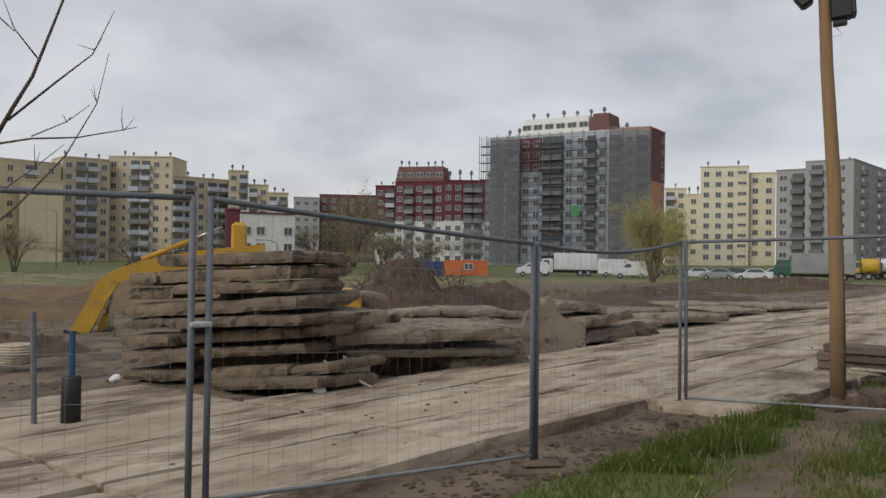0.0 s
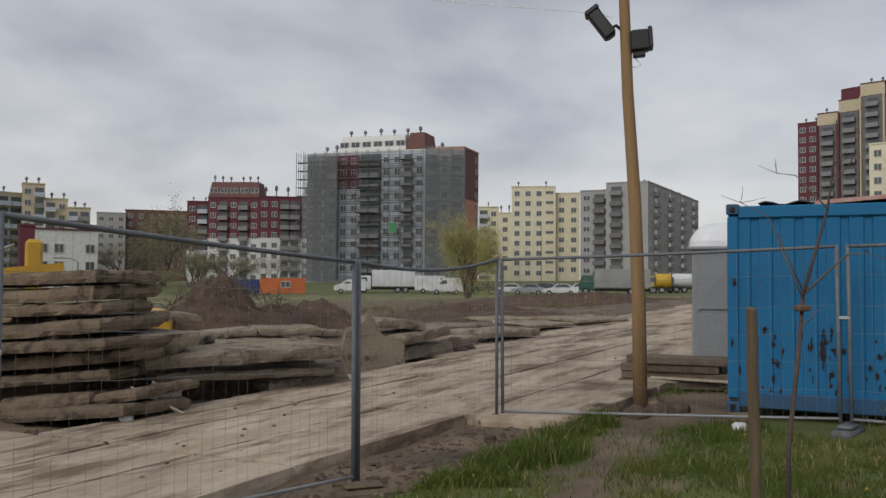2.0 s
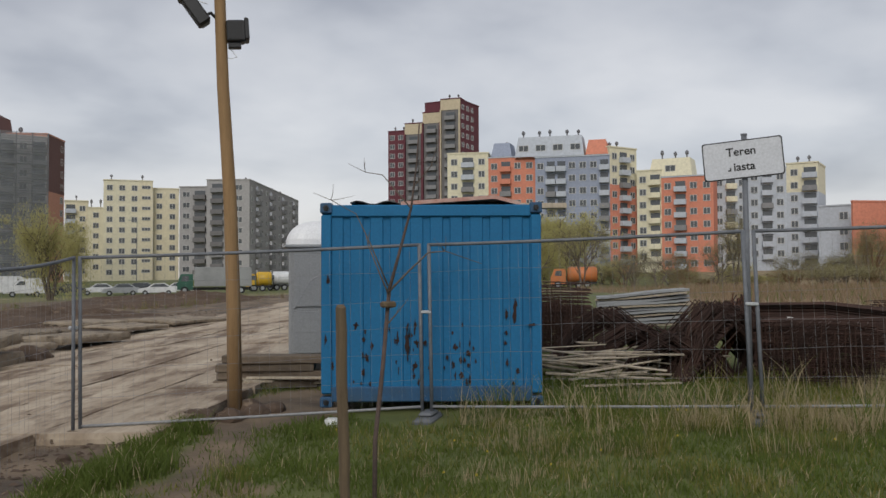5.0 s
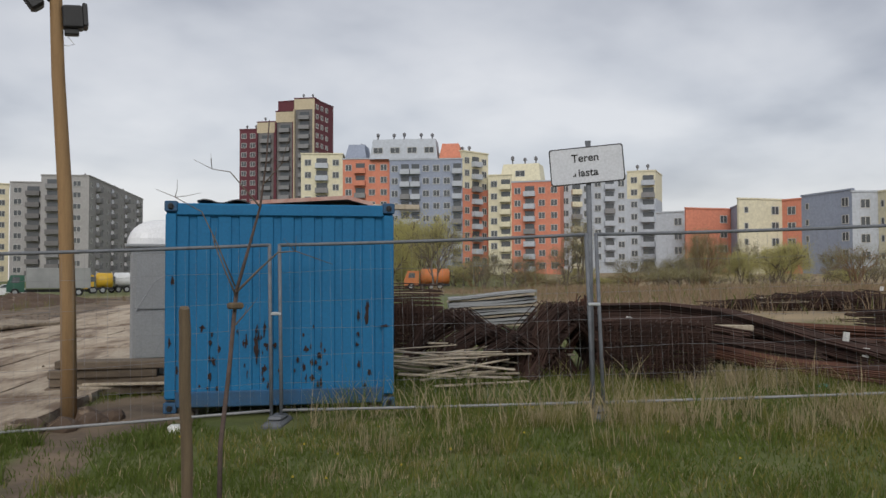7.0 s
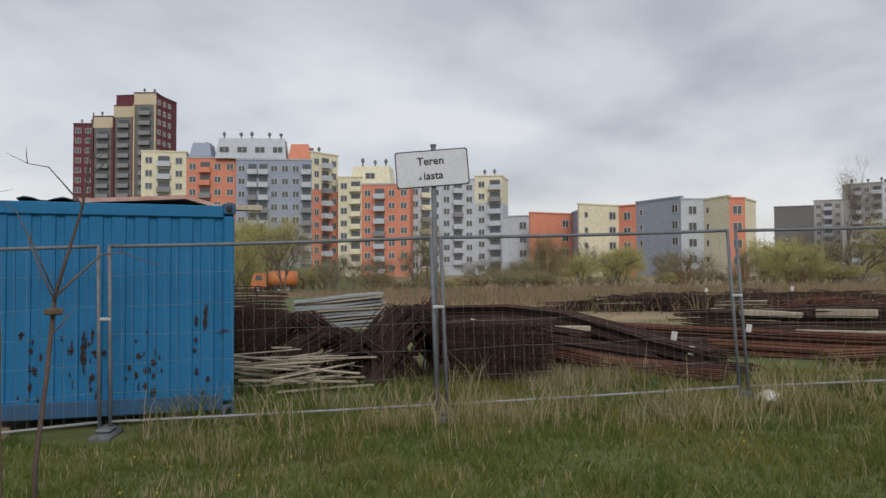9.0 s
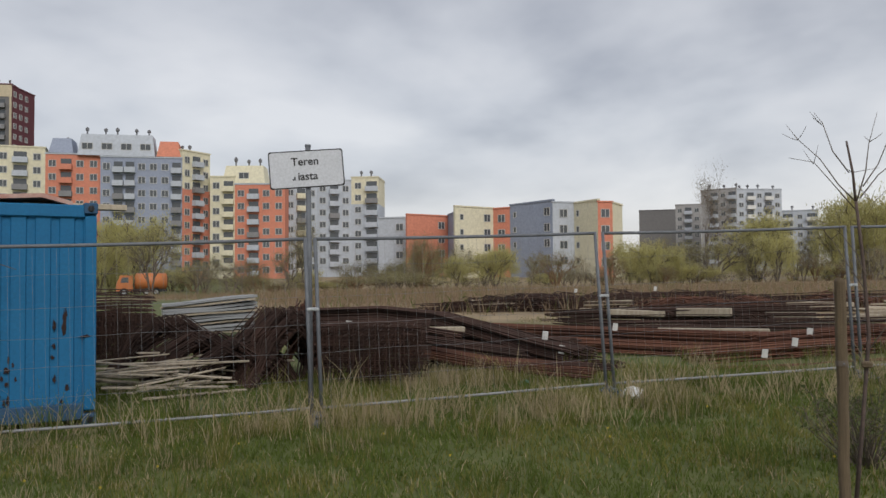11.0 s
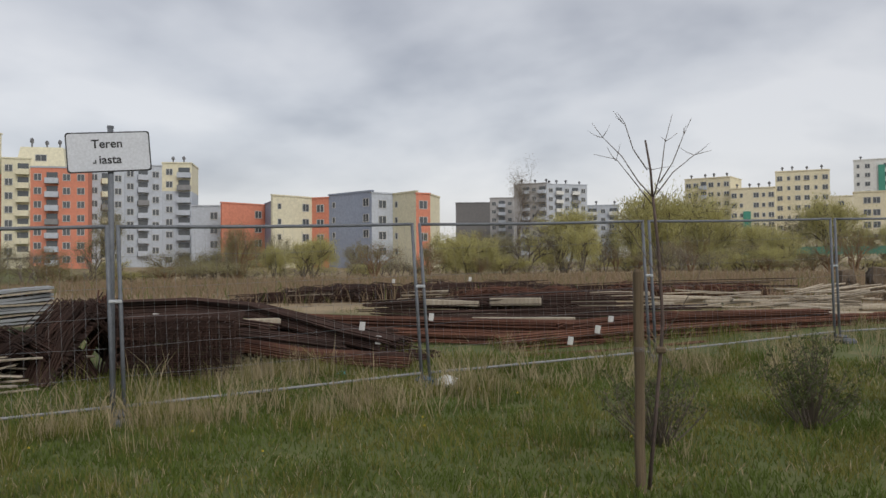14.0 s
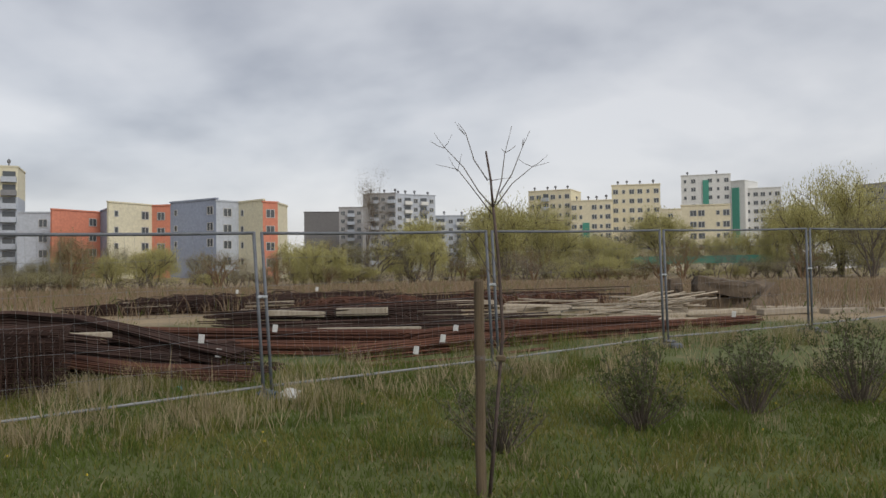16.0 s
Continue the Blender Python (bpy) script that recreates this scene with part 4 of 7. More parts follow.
def blue_container():
    L, H, D, zb = 2.62, 2.42, 6.0, 0.07
    c = thing("shipping_container", "weathered blue steel container with rust-flaked corrugated wall", "container", at=pose(5.36, 9.25, zb, 0, 0, -37.6))
    s = Shape()
    prof = [(0.12, 0.035)]
    n = 10
    pitch = (L - 0.24) / n
    for k in range(n):
        x = 0.12 + pitch * k
        prof += [(x + pitch * 0.55, 0.035), (x + pitch * 0.60, 0.054), (x + pitch * 0.92, 0.054), (x + pitch * 0.97, 0.035)]
    prof.append((L - 0.12, 0.035))
    k = len(prof)
    vs = [(x, y, 0.24) for x, y in prof] + [(x, y, H - 0.16) for x, y in prof]
    s.add(vs, [(i, i + 1, k + i + 1, k + i) for i in range(k - 1)])
    panel = part("corrugated_wall", s, [BLUE], c)
    s = Shape()
    s.box((0.0, 0.09, 0.14), (L, D, H - 0.03), 0, 0.01)
    part("body", s, [BLUE], c)
    for x in (0.0, L - 0.12):
        part("corner_post", Shape().box((x, 0.0, 0.16), (x + 0.12, 0.12, H - 0.14), 0, 0.012), [BLUE], c)
        for z in (0.0, H - 0.12):
            s = Shape()
            s.box((x - 0.012, -0.012, z), (x + 0.132, 0.16, z + 0.125), 0, 0.012)
            s.tube([(x + 0.06, -0.016, z + 0.035), (x + 0.06, -0.016, z + 0.085)], 0.026, 8, 1)
            s.tube([(x + 0.06, -0.018, z + 0.06), (x + 0.06, 0.0, z + 0.06)], 0.036, 10, 1)
            part("corner_casting", s, [BLUEDARK, BLACK], c)
    part("top_beam", Shape().box((0.12, 0.005, H - 0.16), (L - 0.12, 0.1, H - 0.02), 0, 0.012), [BLUE], c)
    part("bottom_beam", Shape().box((0.12, 0.01, 0.06), (L - 0.12, 0.1, 0.24), 0, 0.012), [BLUEDARK], c, "dull scraped bottom beam")
    rnd = random.Random(3)
    flakes = [(0.88, 0.47, 0.055, 0.24), (0.39, 0.31, 0.05, 0.30), (0.43, 0.315, 0.06, 0.05), (0.157, 0.40, 0.05, 0.05), (0.19, 0.33, 0.035, 0.05), (0.205, 0.24, 0.04, 0.10), (0.425, 0.20, 0.045, 0.08), (0.47, 0.31, 0.04, 0.05),
              (0.605, 0.29, 0.06, 0.07), (0.635, 0.15, 0.05, 0.07), (0.667, 0.26, 0.045, 0.07), (0.665, 0.20, 0.04, 0.05), (0.84, 0.36, 0.035, 0.04), (0.89, 0.17, 0.045, 0.06), (0.345, 0.33, 0.03, 0.15), (0.84, 0.45, 0.03, 0.1),
              (0.03, 0.62, 0.03, 0.09), (0.02, 0.33, 0.035, 0.1), (0.05, 0.2, 0.03, 0.09), (0.19, 0.17, 0.035, 0.07), (0.96, 0.40, 0.08, 0.03), (0.835, 0.31, 0.03, 0.035), (0.70, 0.22, 0.025, 0.05), (0.49, 0.19, 0.03, 0.04), (0.22, 0.11, 0.03, 0.05),
              (0.42, 0.15, 0.03, 0.06), (0.87, 0.11, 0.035, 0.05), (0.57, 0.24, 0.025, 0.06)]
    flakes += [(rnd.choice((0.16, 0.2, 0.35, 0.4, 0.44, 0.6, 0.66, 0.84, 0.88)) + rnd.gauss(0, 0.02), rnd.uniform(0.1, 0.42), rnd.uniform(0.012, 0.028), rnd.uniform(0.03, 0.11)) for _ in range(34)]
    for u, v, w, h in flakes:
        s = Shape()
        m = 19
        w, h = w * 1.2, h * 1.2
        ring = [(math.cos(2 * math.pi * i / m) * w / 2 * rnd.uniform(0.35, 1.35), math.sin(2 * math.pi * i / m) * h / 2 * rnd.uniform(0.4, 1.3)) for i in range(m)]
        x, z = u * L, v * H
        y = -0.006 if u < 0.05 or u > 0.95 else 0.030
        s.outline([(x + a, z + b) for a, b in ring], y - 0.001, y + 0.05)
        part("rust_patch", s, [RUST], panel)
    s = Shape()
    pts0 = [(0.34 + 0.075 * k, H + 0.005 + 0.022 * math.sin(k * 1.3) + 0.012) for k in range(11)]
    s.outline(pts0 + [(x, z - 0.012) for x, z in reversed(pts0)], 0.06, 1.9)
    tagged(part("roof_sheet", s, [BLACK], at=c.matrix_basis.copy()), "dark bitumen sheet lying on the container roof", "roofing sheet")
    s = Shape()
    pts0 = [(0.95 + 0.075 * k, H + 0.02 + (0.075 * k / 15 if k < 15 else 0.075 - 0.01 * (k - 15) * 2)) for k in range(20)]
    s.outline(pts0 + [(x, z - 0.045) for x, z in reversed(pts0)], 0.02, 2.2)
    tagged(part("roof_board", s, [ROOFRED], at=c.matrix_basis.copy()), "reddish warped board lying on the container roof", "board")
    s = Shape().box((1.9, 0.45, H - 0.03), (3.0, 0.6, H + 0.035), 0, 0.006)
    tagged(part("plank", s, [OLDWOOD], at=c.matrix_basis.copy()), "weathered plank jutting from the container roof", "plank")
    for x in (0.02, L - 0.32):
        s = Shape().box((x, -0.03, -0.13), (x + 0.3, 0.25, 0.0), 0, 0.02)
        tagged(part("support_block", s, [CONCRETE], at=c.matrix_basis.copy()), "concrete block under the container corner", "block", "container support blocks")


blue_container()

# ---- portable toilet behind it ----


def portable_toilet():
    t = thing("portable_toilet", "grey plastic portable toilet with a white domed roof", "portable toilet", at=pose(7.75, 13.35, 0.10, 0, 0, -28))
    part("skid", Shape().box((-0.62, -0.6, -0.02), (0.62, 0.6, 0.10), 0, 0.02), [BLACK], t)
    part("cabin", Shape().box((-0.56, -0.56, 0.10), (0.56, 0.56, 2.05), 0, 0.05), [GREYPLASTIC], t)
    s = Shape()
    for a, b, c, d in ((-0.48, 0.48, 0.25, 0.95), (-0.48, 0.48, 1.02, 1.9)):
        s.box((a, -0.585, c), (b, -0.562, d), 0, 0.01)
    s.tube([(-0.47, -0.57, 1.0), (-0.2, -0.57, 1.45), (0.05, -0.57, 1.62), (0.3, -0.57, 1.66)], 0.02, 6)
    s.tube([(-0.2, -0.57, 0.3), (0.0, -0.57, 0.7), (-0.15, -0.57, 0.9)], 0.02, 6)
    part("side_panel", s, [GREYPLASTIC], t, "moulded grey side panel")
    s = Shape()
    rings, n = 7, 28
    for k in range(rings + 1):
        q = math.pi / 2 * k / rings
        e = 0.62 * (0.02 + 0.98 * math.cos(q) ** 0.75)
        for j in range(n):
            c, d = math.cos(2 * math.pi * j / n), math.sin(2 * math.pi * j / n)
            s.v.append((math.copysign(abs(c) ** 0.45, c) * e, math.copysign(abs(d) ** 0.45, d) * e, 2.06 + 0.42 * math.sin(q)))
    s.f = [(k * n + j, k * n + (j + 1) % n, (k + 1) * n + (j + 1) % n, (k + 1) * n + j) for k in range(rings) for j in range(n)] + [tuple(range(rings * n, rings * n + n))]
    s.m = [0] * len(s.f)
    part("roof", s, [WHITEPLASTIC], t, "white domed roof")
    part("roof_rim", Shape().box((-0.635, -0.635, 2.0), (0.635, 0.635, 2.06), 0, 0.02), [GREYPLASTIC], t, "grey rim under the roof")


portable_toilet()

# ---- pole with floodlights ----


def lamp_pole():
    p = thing("floodlight_pole", "debarked yellowish timber pole carrying black floodlights", "pole", at=pose(4.755, 10.30, 0.0))
    r = Vector((0.91, -0.41, 0))
    pts = [Vector((0, 0, -0.1)) - r * 0.0, Vector((0, 0, 1.2)) - r * 0.02, Vector((0, 0, 2.6)) - r * 0.07, Vector((0, 0, 4.0)) - r * 0.16, Vector((0, 0, 5.3)) - r * 0.21, Vector((0, 0, 6.4)) - r * 0.22]
    part("post", Shape().tube(pts, [0.092, 0.087, 0.081, 0.074, 0.068, 0.062], 12), [POLEWOOD], p, smooth=True)
    o = pts[3] + Vector((0, 0, 0.66)) - r * 0.03
    base = Matrix.Translation(o) @ pose(0, 0, 0, 0, 0, math.degrees(math.atan2(r.y, r.x)))
    s = Shape()
    s.box((0.07, -0.10, -0.13), (0.30, 0.10, 0.14), 0, 0.02)
    s.box((0.29, -0.13, -0.11), (0.34, 0.13, 0.16), 0, 0.012)
    for k in range(4):
        s.box((0.10 + 0.045 * k, -0.115, -0.10), (0.112 + 0.045 * k, 0.115, 0.12))
    s.box((0.08, -0.06, -0.2), (0.24, 0.06, -0.13), 0, 0.01)
    head = part("floodlight", s, [BLACK], p, "black finned floodlight facing sideways", at=base @ pose(0, 0, 0, 0, -4, 0))
    part("lens", Shape().box((0.341, -0.11, -0.09), (0.346, 0.11, 0.14)), [GLASS], head)
    s = Shape()
    s.tube([(0.1, 0.02, -0.17), (0.2, 0.0, -0.29), (0.13, 0, -0.32), (0.04, 0, -0.3)], 0.005, 5)
    part("cable", s, [WHITEPLASTIC], p, "thin pale cable", at=base)
    s = Shape()
    s.box((-0.085, -0.1, -0.04), (0.085, 0.1, 0.4), 0, 0.03)
    s.box((-0.10, -0.12, 0.36), (0.10, 0.12, 0.42), 0, 0.012)
    head = part("floodlight", s, [BLACK], p, "black floodlight tilted upward", at=base @ pose(-0.20, 0, 0.12, 0, -36, 0))
    part("bracket", Shape().tube([(-0.03, 0, 0.16), (-0.12, 0, 0.24), (-0.2, 0, 0.2)], 0.022, 6), [BLACK], p, at=base)
    part("cable", Shape().tube([(-0.16, 0.02, 0.36), (-0.5, 0.05, 0.45), (-1.4, 0.2, 0.62), (-6.0, 1.2, 1.6)], 0.006, 5), [WHITEPLASTIC], p, "thin pale overhead wire", at=base)
    # lumps of earth rammed round its foot
    rnd = random.Random(8)
    for k in range(16):
        a, d = rnd.uniform(0, 6.28), rnd.uniform(0.16, 0.5)
        clod(4.72 + d * math.cos(a) * 1.3, 10.15 + d * math.sin(a) * 0.8, level(4.7, 10.2) - 0.02, rnd.uniform(0.09, 0.2), k)


def clod(x, y, z, r, seed, mat=None, name="earth_clod", label="lump of brown earth", cat="clod", group="earth clods"):
    bm = bmesh.new()
    bmesh.ops.create_icosphere(bm, subdivisions=2, radius=r)
    for v in bm.verts:
        q = v.co * (1.6 / r) + Vector((seed * 3.7, 0, 0))
        v.co *= 1 + 0.35 * noise.noise(q * 0.5) + 0.14 * noise.noise(q * 1.6)
        v.co.z *= 0.7
    me = bpy.data.meshes.new(name)
    bm.to_mesh(me)
    bm.free()
    me.materials.append(mat or SOIL)
    ob = new(name, me)
    ob.matrix_basis = pose(x, y, z + r * 0.25, 0, 0, seed * 47)
    return tagged(ob, label, cat, group)


lamp_pole()

# ---- stacked broken slabs: centre, foot, length, depth, thickness, yaw, slope ----
PILE = [
    (-3.22, 14.70, 1.44, 3.09, 1.3, 0.24, -31.0, 2.6),
    (-5.01, 15.50, 1.05, 0.64, 0.9, 0.27, -24.1, 0.9),
    (-3.24, 14.72, 1.18, 3.09, 1.3, 0.29, -30.8, 3.2),
    (-4.97, 15.48, 0.81, 1.10, 0.9, 0.25, -25.2, 2.6),
    (-3.06, 14.68, 0.98, 2.82, 1.4, 0.23, -31.4, 3.6),
    (-4.25, 15.31, 0.58, 2.64, 1.3, 0.26, -27.1, 3.3),
    (-2.41, 14.26, 0.74, 1.45, 1.3, 0.26, -34.0, 5.1),
    (-5.02, 15.51, 0.29, 0.93, 0.9, 0.23, -24.9, 3.7),
    (-2.95, 14.66, 0.43, 3.37, 1.5, 0.23, -31.9, 5.1),
    (-5.00, 15.51, -0.00, 1.19, 0.9, 0.26, -24.8, 2.9),
    (-2.83, 14.58, 0.21, 3.40, 1.5, 0.23, -32.4, 6.2),
    (-4.66, 15.56, -0.28, 1.68, 1.3, 0.28, -25.8, 4.1),
]
TUMBLED = [
    (-2.81, 14.50, -0.05, 2.67, 1.1, 0.23, -32.4, 5.6),
    (-4.84, 15.65, -0.62, 1.69, 1.3, 0.27, -25.2, 3.4),
    (-2.86, 14.51, -0.42, 1.91, 1.2, 0.26, -32.4, 6.6),
    (-1.62, 13.66, -0.21, 0.99, 1.2, 0.22, -38.0, 9.7),
    (-2.37, 14.12, -0.52, 2.70, 1.3, 0.21, -34.5, 6.3),
    (-2.39, 15.06, 0.79, 1.35, 1.6, 0.26, 43.5, 5.1),
    (-2.17, 14.65, 0.47, 1.49, 1.9, 0.31, 48.0, 1.5),
    (-1.33, 15.98, 0.82, 0.52, 1.0, 0.19, 15.6, -9.8),
    (-2.08, 15.59, 1.33, 0.59, 0.5, 0.14, -11.7, -19.5),
    (-2.22, 16.04, 1.16, 0.51, 0.8, 0.15, 7.8, -3.3),
    (-0.35, 15.32, 0.18, 3.78, 1.3, 0.28, 30.5, -0.9),
    (-0.26, 15.56, -0.12, 3.66, 0.9, 0.21, 28.0, -0.9),
]
SHELF = [
    (0.67, 15.72, -0.33, 1.77, 0.6, 0.23, 31.4, 0.6),
    (-0.61, 16.72, 0.47, 0.98, 0.9, 0.19, 13.6, 4.1),
    (0.43, 16.86, 0.51, 1.29, 1.0, 0.19, 16.2, 0.4),
    (-0.22, 16.54, 0.39, 1.83, 1.1, 0.10, 22.5, -0.3),
    (-0.81, 15.78, 0.38, 0.28, 0.4, 0.23, 4.1, 23.1),
    (2.57, 18.06, 0.57, 1.11, 1.4, 0.26, 12.5, -3.6),
    (3.04, 17.98, 0.32, 1.54, 1.4, 0.24, 40.0, 5.2),
    (3.13, 18.15, -0.03, 1.56, 1.3, 0.31, 38.8, 1.8),
    (1.21, 17.31, 0.42, 0.44, 1.0, 0.20, 21.3, -1.3),
    (4.33, 19.57, 0.13, 0.93, 1.2, 0.17, 35.4, 0.6),
    (5.65, 20.48, 0.20, 2.16, 1.4, 0.23, 27.3, -0.3),
    (7.64, 22.96, 0.31, 1.86, 1.5, 0.12, 33.6, 0.0),
    (9.64, 24.64, 0.35, 2.56, 1.5, 0.14, 28.7, 0.2),
    (4.91, 22.56, 0.26, 1.60, 1.5, 0.16, 25.1, 0.7),
    (7.43, 26.25, 0.28, 1.62, 2, 0.17, 21.0, 1.1),
]


def broken_slab(row, seed, group, mat, k=1.0):
    x, y, z, l, d, t, yaw, slope = row
    x, y, z, l, d, t = x * k, y * k, 1.59 + (z - 1.59) * k, l * k, d * k, t * k
    rnd = random.Random(seed)
    me = rough_slab(l * rnd.uniform(0.93, 1.04), d * rnd.uniform(0.85, 1.2), t * rnd.uniform(0.72, 0.86), seed, 0.13, 0.03, 0.055, False)
    me.materials.append(mat)
    ob = new("broken_slab", me)
    ob.matrix_basis = Matrix.Translation((x + rnd.uniform(-0.06, 0.06), y + rnd.uniform(-0.16, 0.16), z)) @ pose(0, 0, 0, rnd.uniform(-2, 2), -slope + rnd.uniform(-0.8, 0.8), yaw + rnd.uniform(-4, 4))
    return tagged(ob, "broken weathered concrete road slab with crumbling edges", "concrete slab", group)


for n, row in enumerate(PILE):
    broken_slab(row, n, "stacked broken slabs", CONCRETE, 0.89)
for n, row in enumerate(TUMBLED):
    broken_slab(row, 40 + n, "low stack of broken slabs", CONCRETE if n < 5 else PALECONCRETE, 0.89)
for n, row in enumerate(SHELF):
    broken_slab(row, 80 + n, "scattered broken slabs", PALECONCRETE, 0.91 if n in (0, 4) else 1.0)


def standing_slab():
    s = Shape()
    out = [(0.0, -0.12), (0.55, -0.06), (0.95, -0.03), (1.12, 0.05), (1.13, 0.5), (1.08, 0.66), (0.9, 0.62), (0.74, 0.66), (0.60, 0.80), (0.52, 1.02), (0.40, 1.14), (0.34, 0.96), (0.18, 0.92), (0.0, 0.86), (-0.12, 0.5)]
    s.outline(out, 0.0, 0.24)
    bm = bmesh.new()
    me = s.mesh("standing_slab", [PALECONCRETE])
    bm.from_mesh(me)
    bmesh.ops.bevel(bm, geom=bm.edges[:], offset=0.03, segments=2, affect="EDGES")
    bm.to_mesh(me)
    bm.free()
    ob = new("standing_slab", me)
    ob.matrix_basis = pose(1.66, 16.0, -0.18, -8, 0, 13)
    tagged(ob, "broken concrete slab standing on edge against the stack", "concrete slab")


standing_slab()
# soil-coloured cores added inside the stacks, in place of dark shaded hollows
for x, y, z, sx, sy, sz, a in ((-3.1, 14.1, -0.45, 3.2, 0.9, 2.1, -30), (0.1, 14.7, -0.45, 2.6, 0.7, 0.8, 28), (4.2, 18.6, -0.3, 1.1, 0.6, 0.5, 40)):
    bm = bmesh.new()
    bmesh.ops.create_icosphere(bm, subdivisions=4, radius=1)
    for v in bm.verts:
        v.co *= 1 + 0.22 * noise.noise(v.co * 2.1)
        v.co = Vector((v.co.x * sx * 0.5, v.co.y * sy * 0.7, v.co.z * sz * 0.6))
    me = bpy.data.meshes.new("rubble_core")
    bm.to_mesh(me)
    bm.free()
    me.materials.append(SOIL)
    ob = new("earth_heap", me)
    ob.matrix_basis = pose(x, y, z + 0.3, 0, 0, a)
    tagged(ob, "soil-coloured core added where the slab stack has shaded hollows", "earth heap", kind="stuff")


def soil_mound(x, y, rx, ry, h, seed, mat, label, name="soil_mound"):
    """A heap of loose earth with lumps and roots."""
    s = Shape()
    n, m = 40, 16
    for i in range(m + 1):
        for k in range(n):
            a, r = 2 * math.pi * k / n, i / m
            px, py = math.cos(a) * rx * r, math.sin(a) * ry * r
            q = Vector((px * 0.9 + seed, py * 0.9, 0))
            z = h * (1 - r ** 1.6) * (1 + 0.5 * noise.noise(q * 0.7)) + 0.24 * h * noise.noise(q * 2.2) * (1 - r) + 0.14 * noise.noise(q * 5) * (1 - r * 0.7)
            s.v.append((px, py, z - 0.1))
    s.f = [(i * n + k, i * n + (k + 1) % n, (i + 1) * n + (k + 1) % n, (i + 1) * n + k) for i in range(m) for k in range(n)]
    s.m = [0] * len(s.f)
    ob = part(name, s, [mat], at=pose(x, y, level(x, y)))
    return tagged(ob, label, "earth mound")


soil_mound(-1.2, 30.0, 3.3, 2.6, 1.75, 1, SOIL, "dark heap of soil and roots on the site")
soil_mound(1.7, 31.5, 2.4, 2.0, 1.0, 4, SOIL, "low dark soil heap beside the larger one")
soil_mound(-4.8, 24, 2.2, 1.5, 0.6, 7, SOIL, "brown soil spread behind the slab stack")
soil_mound(8.5, 33, 5.0, 2.0, 0.55, 9, SOIL, "low churned soil bank beyond the slabs")
soil_mound(16.5, 42, 8.0, 2.2, 0.6, 12, SOIL, "long low soil ridge along the field")
soil_mound(-13, 40, 12.0, 3.0, 1.15, 15, SAND, "ochre sandy bank of the excavation")
soil_mound(-22, 34, 10.0, 3.0, 1.0, 19, SAND, "ochre sandy bank behind the digger")
soil_mound(-9.8, 19.5, 3.0, 1.1, 0.5, 23, SOIL, "brown soil bank at the edge of the slabs")
rnd = random.Random(31)
s = Shape()
for k in range(520):
    a = rnd.uniform(0, 6.28)
    r = rnd.uniform(0.2, 3.1)
    x, y = -1.2 + r * math.cos(a) * 1.1, 30.0 + r * math.sin(a) * 0.8
    z = level(x, y) + 1.7 * (1 - (r / 3.2) ** 1.6)
    d = Vector((rnd.gauss(0, 1), rnd.gauss(0, 1), rnd.uniform(-0.3, 0.9))).normalized() * rnd.uniform(0.3, 0.9)
    s.tube([(x, y, z - 0.1), Vector((x, y, z)) + d * 0.5 + Vector((0, 0, 0.05)), Vector((x, y, z)) + d], [0.013, 0.009, 0.005], 4)
tagged(part("root_tangle", s, [TWIG]), "tangled roots and sticks poking from the soil heap", "roots", kind="stuff")
# stones and lumps strewn over the bare soil and the road
for k in range(110):
    s_, w_ = rnd.uniform(-3, 26), rnd.choice((rnd.uniform(4.0, 5.4), rnd.uniform(9.5, 13), rnd.uniform(5.6, 9.5)))
    p = U * s_ + V * w_
    clod(p.x, p.y, level(p.x, p.y) + (0.13 if 5.5 < w_ < 9.6 else 0), rnd.uniform(0.02, 0.03 if 5.5 < w_ < 9.6 else 0.075), k, CONCRETE if k % 3 else SOIL, "rubble_stone", "small broken stone on the muddy ground", "stone", "rubble stones")

# loose clods all over the churned soil
chips = Shape()
rnd = random.Random(55)
made = 0
while made < 3600:
    if rnd.random() < 0.55:
        s_, w_ = rnd.uniform(-2, 11), rnd.uniform(4.0, 5.45)
    else:
        s_, w_ = rnd.uniform(4, 34), rnd.uniform(9.9, 19)
    p = U * s_ + V * w_
    if bare_soil(p.x, p.y) < 0.4:
        continue
    made += 1
    r = rnd.uniform(0.012, 0.05) * (1 if w_ < 6 else 1.5)
    z = ground_z(p.x, p.y)
    a = rnd.uniform(0, 6.28)
    ring = [(p.x + r * rnd.uniform(0.6, 1.3) * math.cos(a + 1.26 * i), p.y + r * rnd.uniform(0.6, 1.3) * math.sin(a + 1.26 * i), z - 0.005 + r * rnd.uniform(0, 0.3)) for i in range(5)]
    top = (p.x + r * rnd.uniform(-0.4, 0.4), p.y + r * rnd.uniform(-0.4, 0.4), z + r * rnd.uniform(0.25, 0.6))
    chips.add(ring + [top], [(i, (i + 1) % 5, 5) for i in range(5)])
tagged(part("soil_clods", chips, [SOIL]), "loose brown clods strewn over the churned soil", "soil", kind="stuff")

# ---- digger behind the stack ----


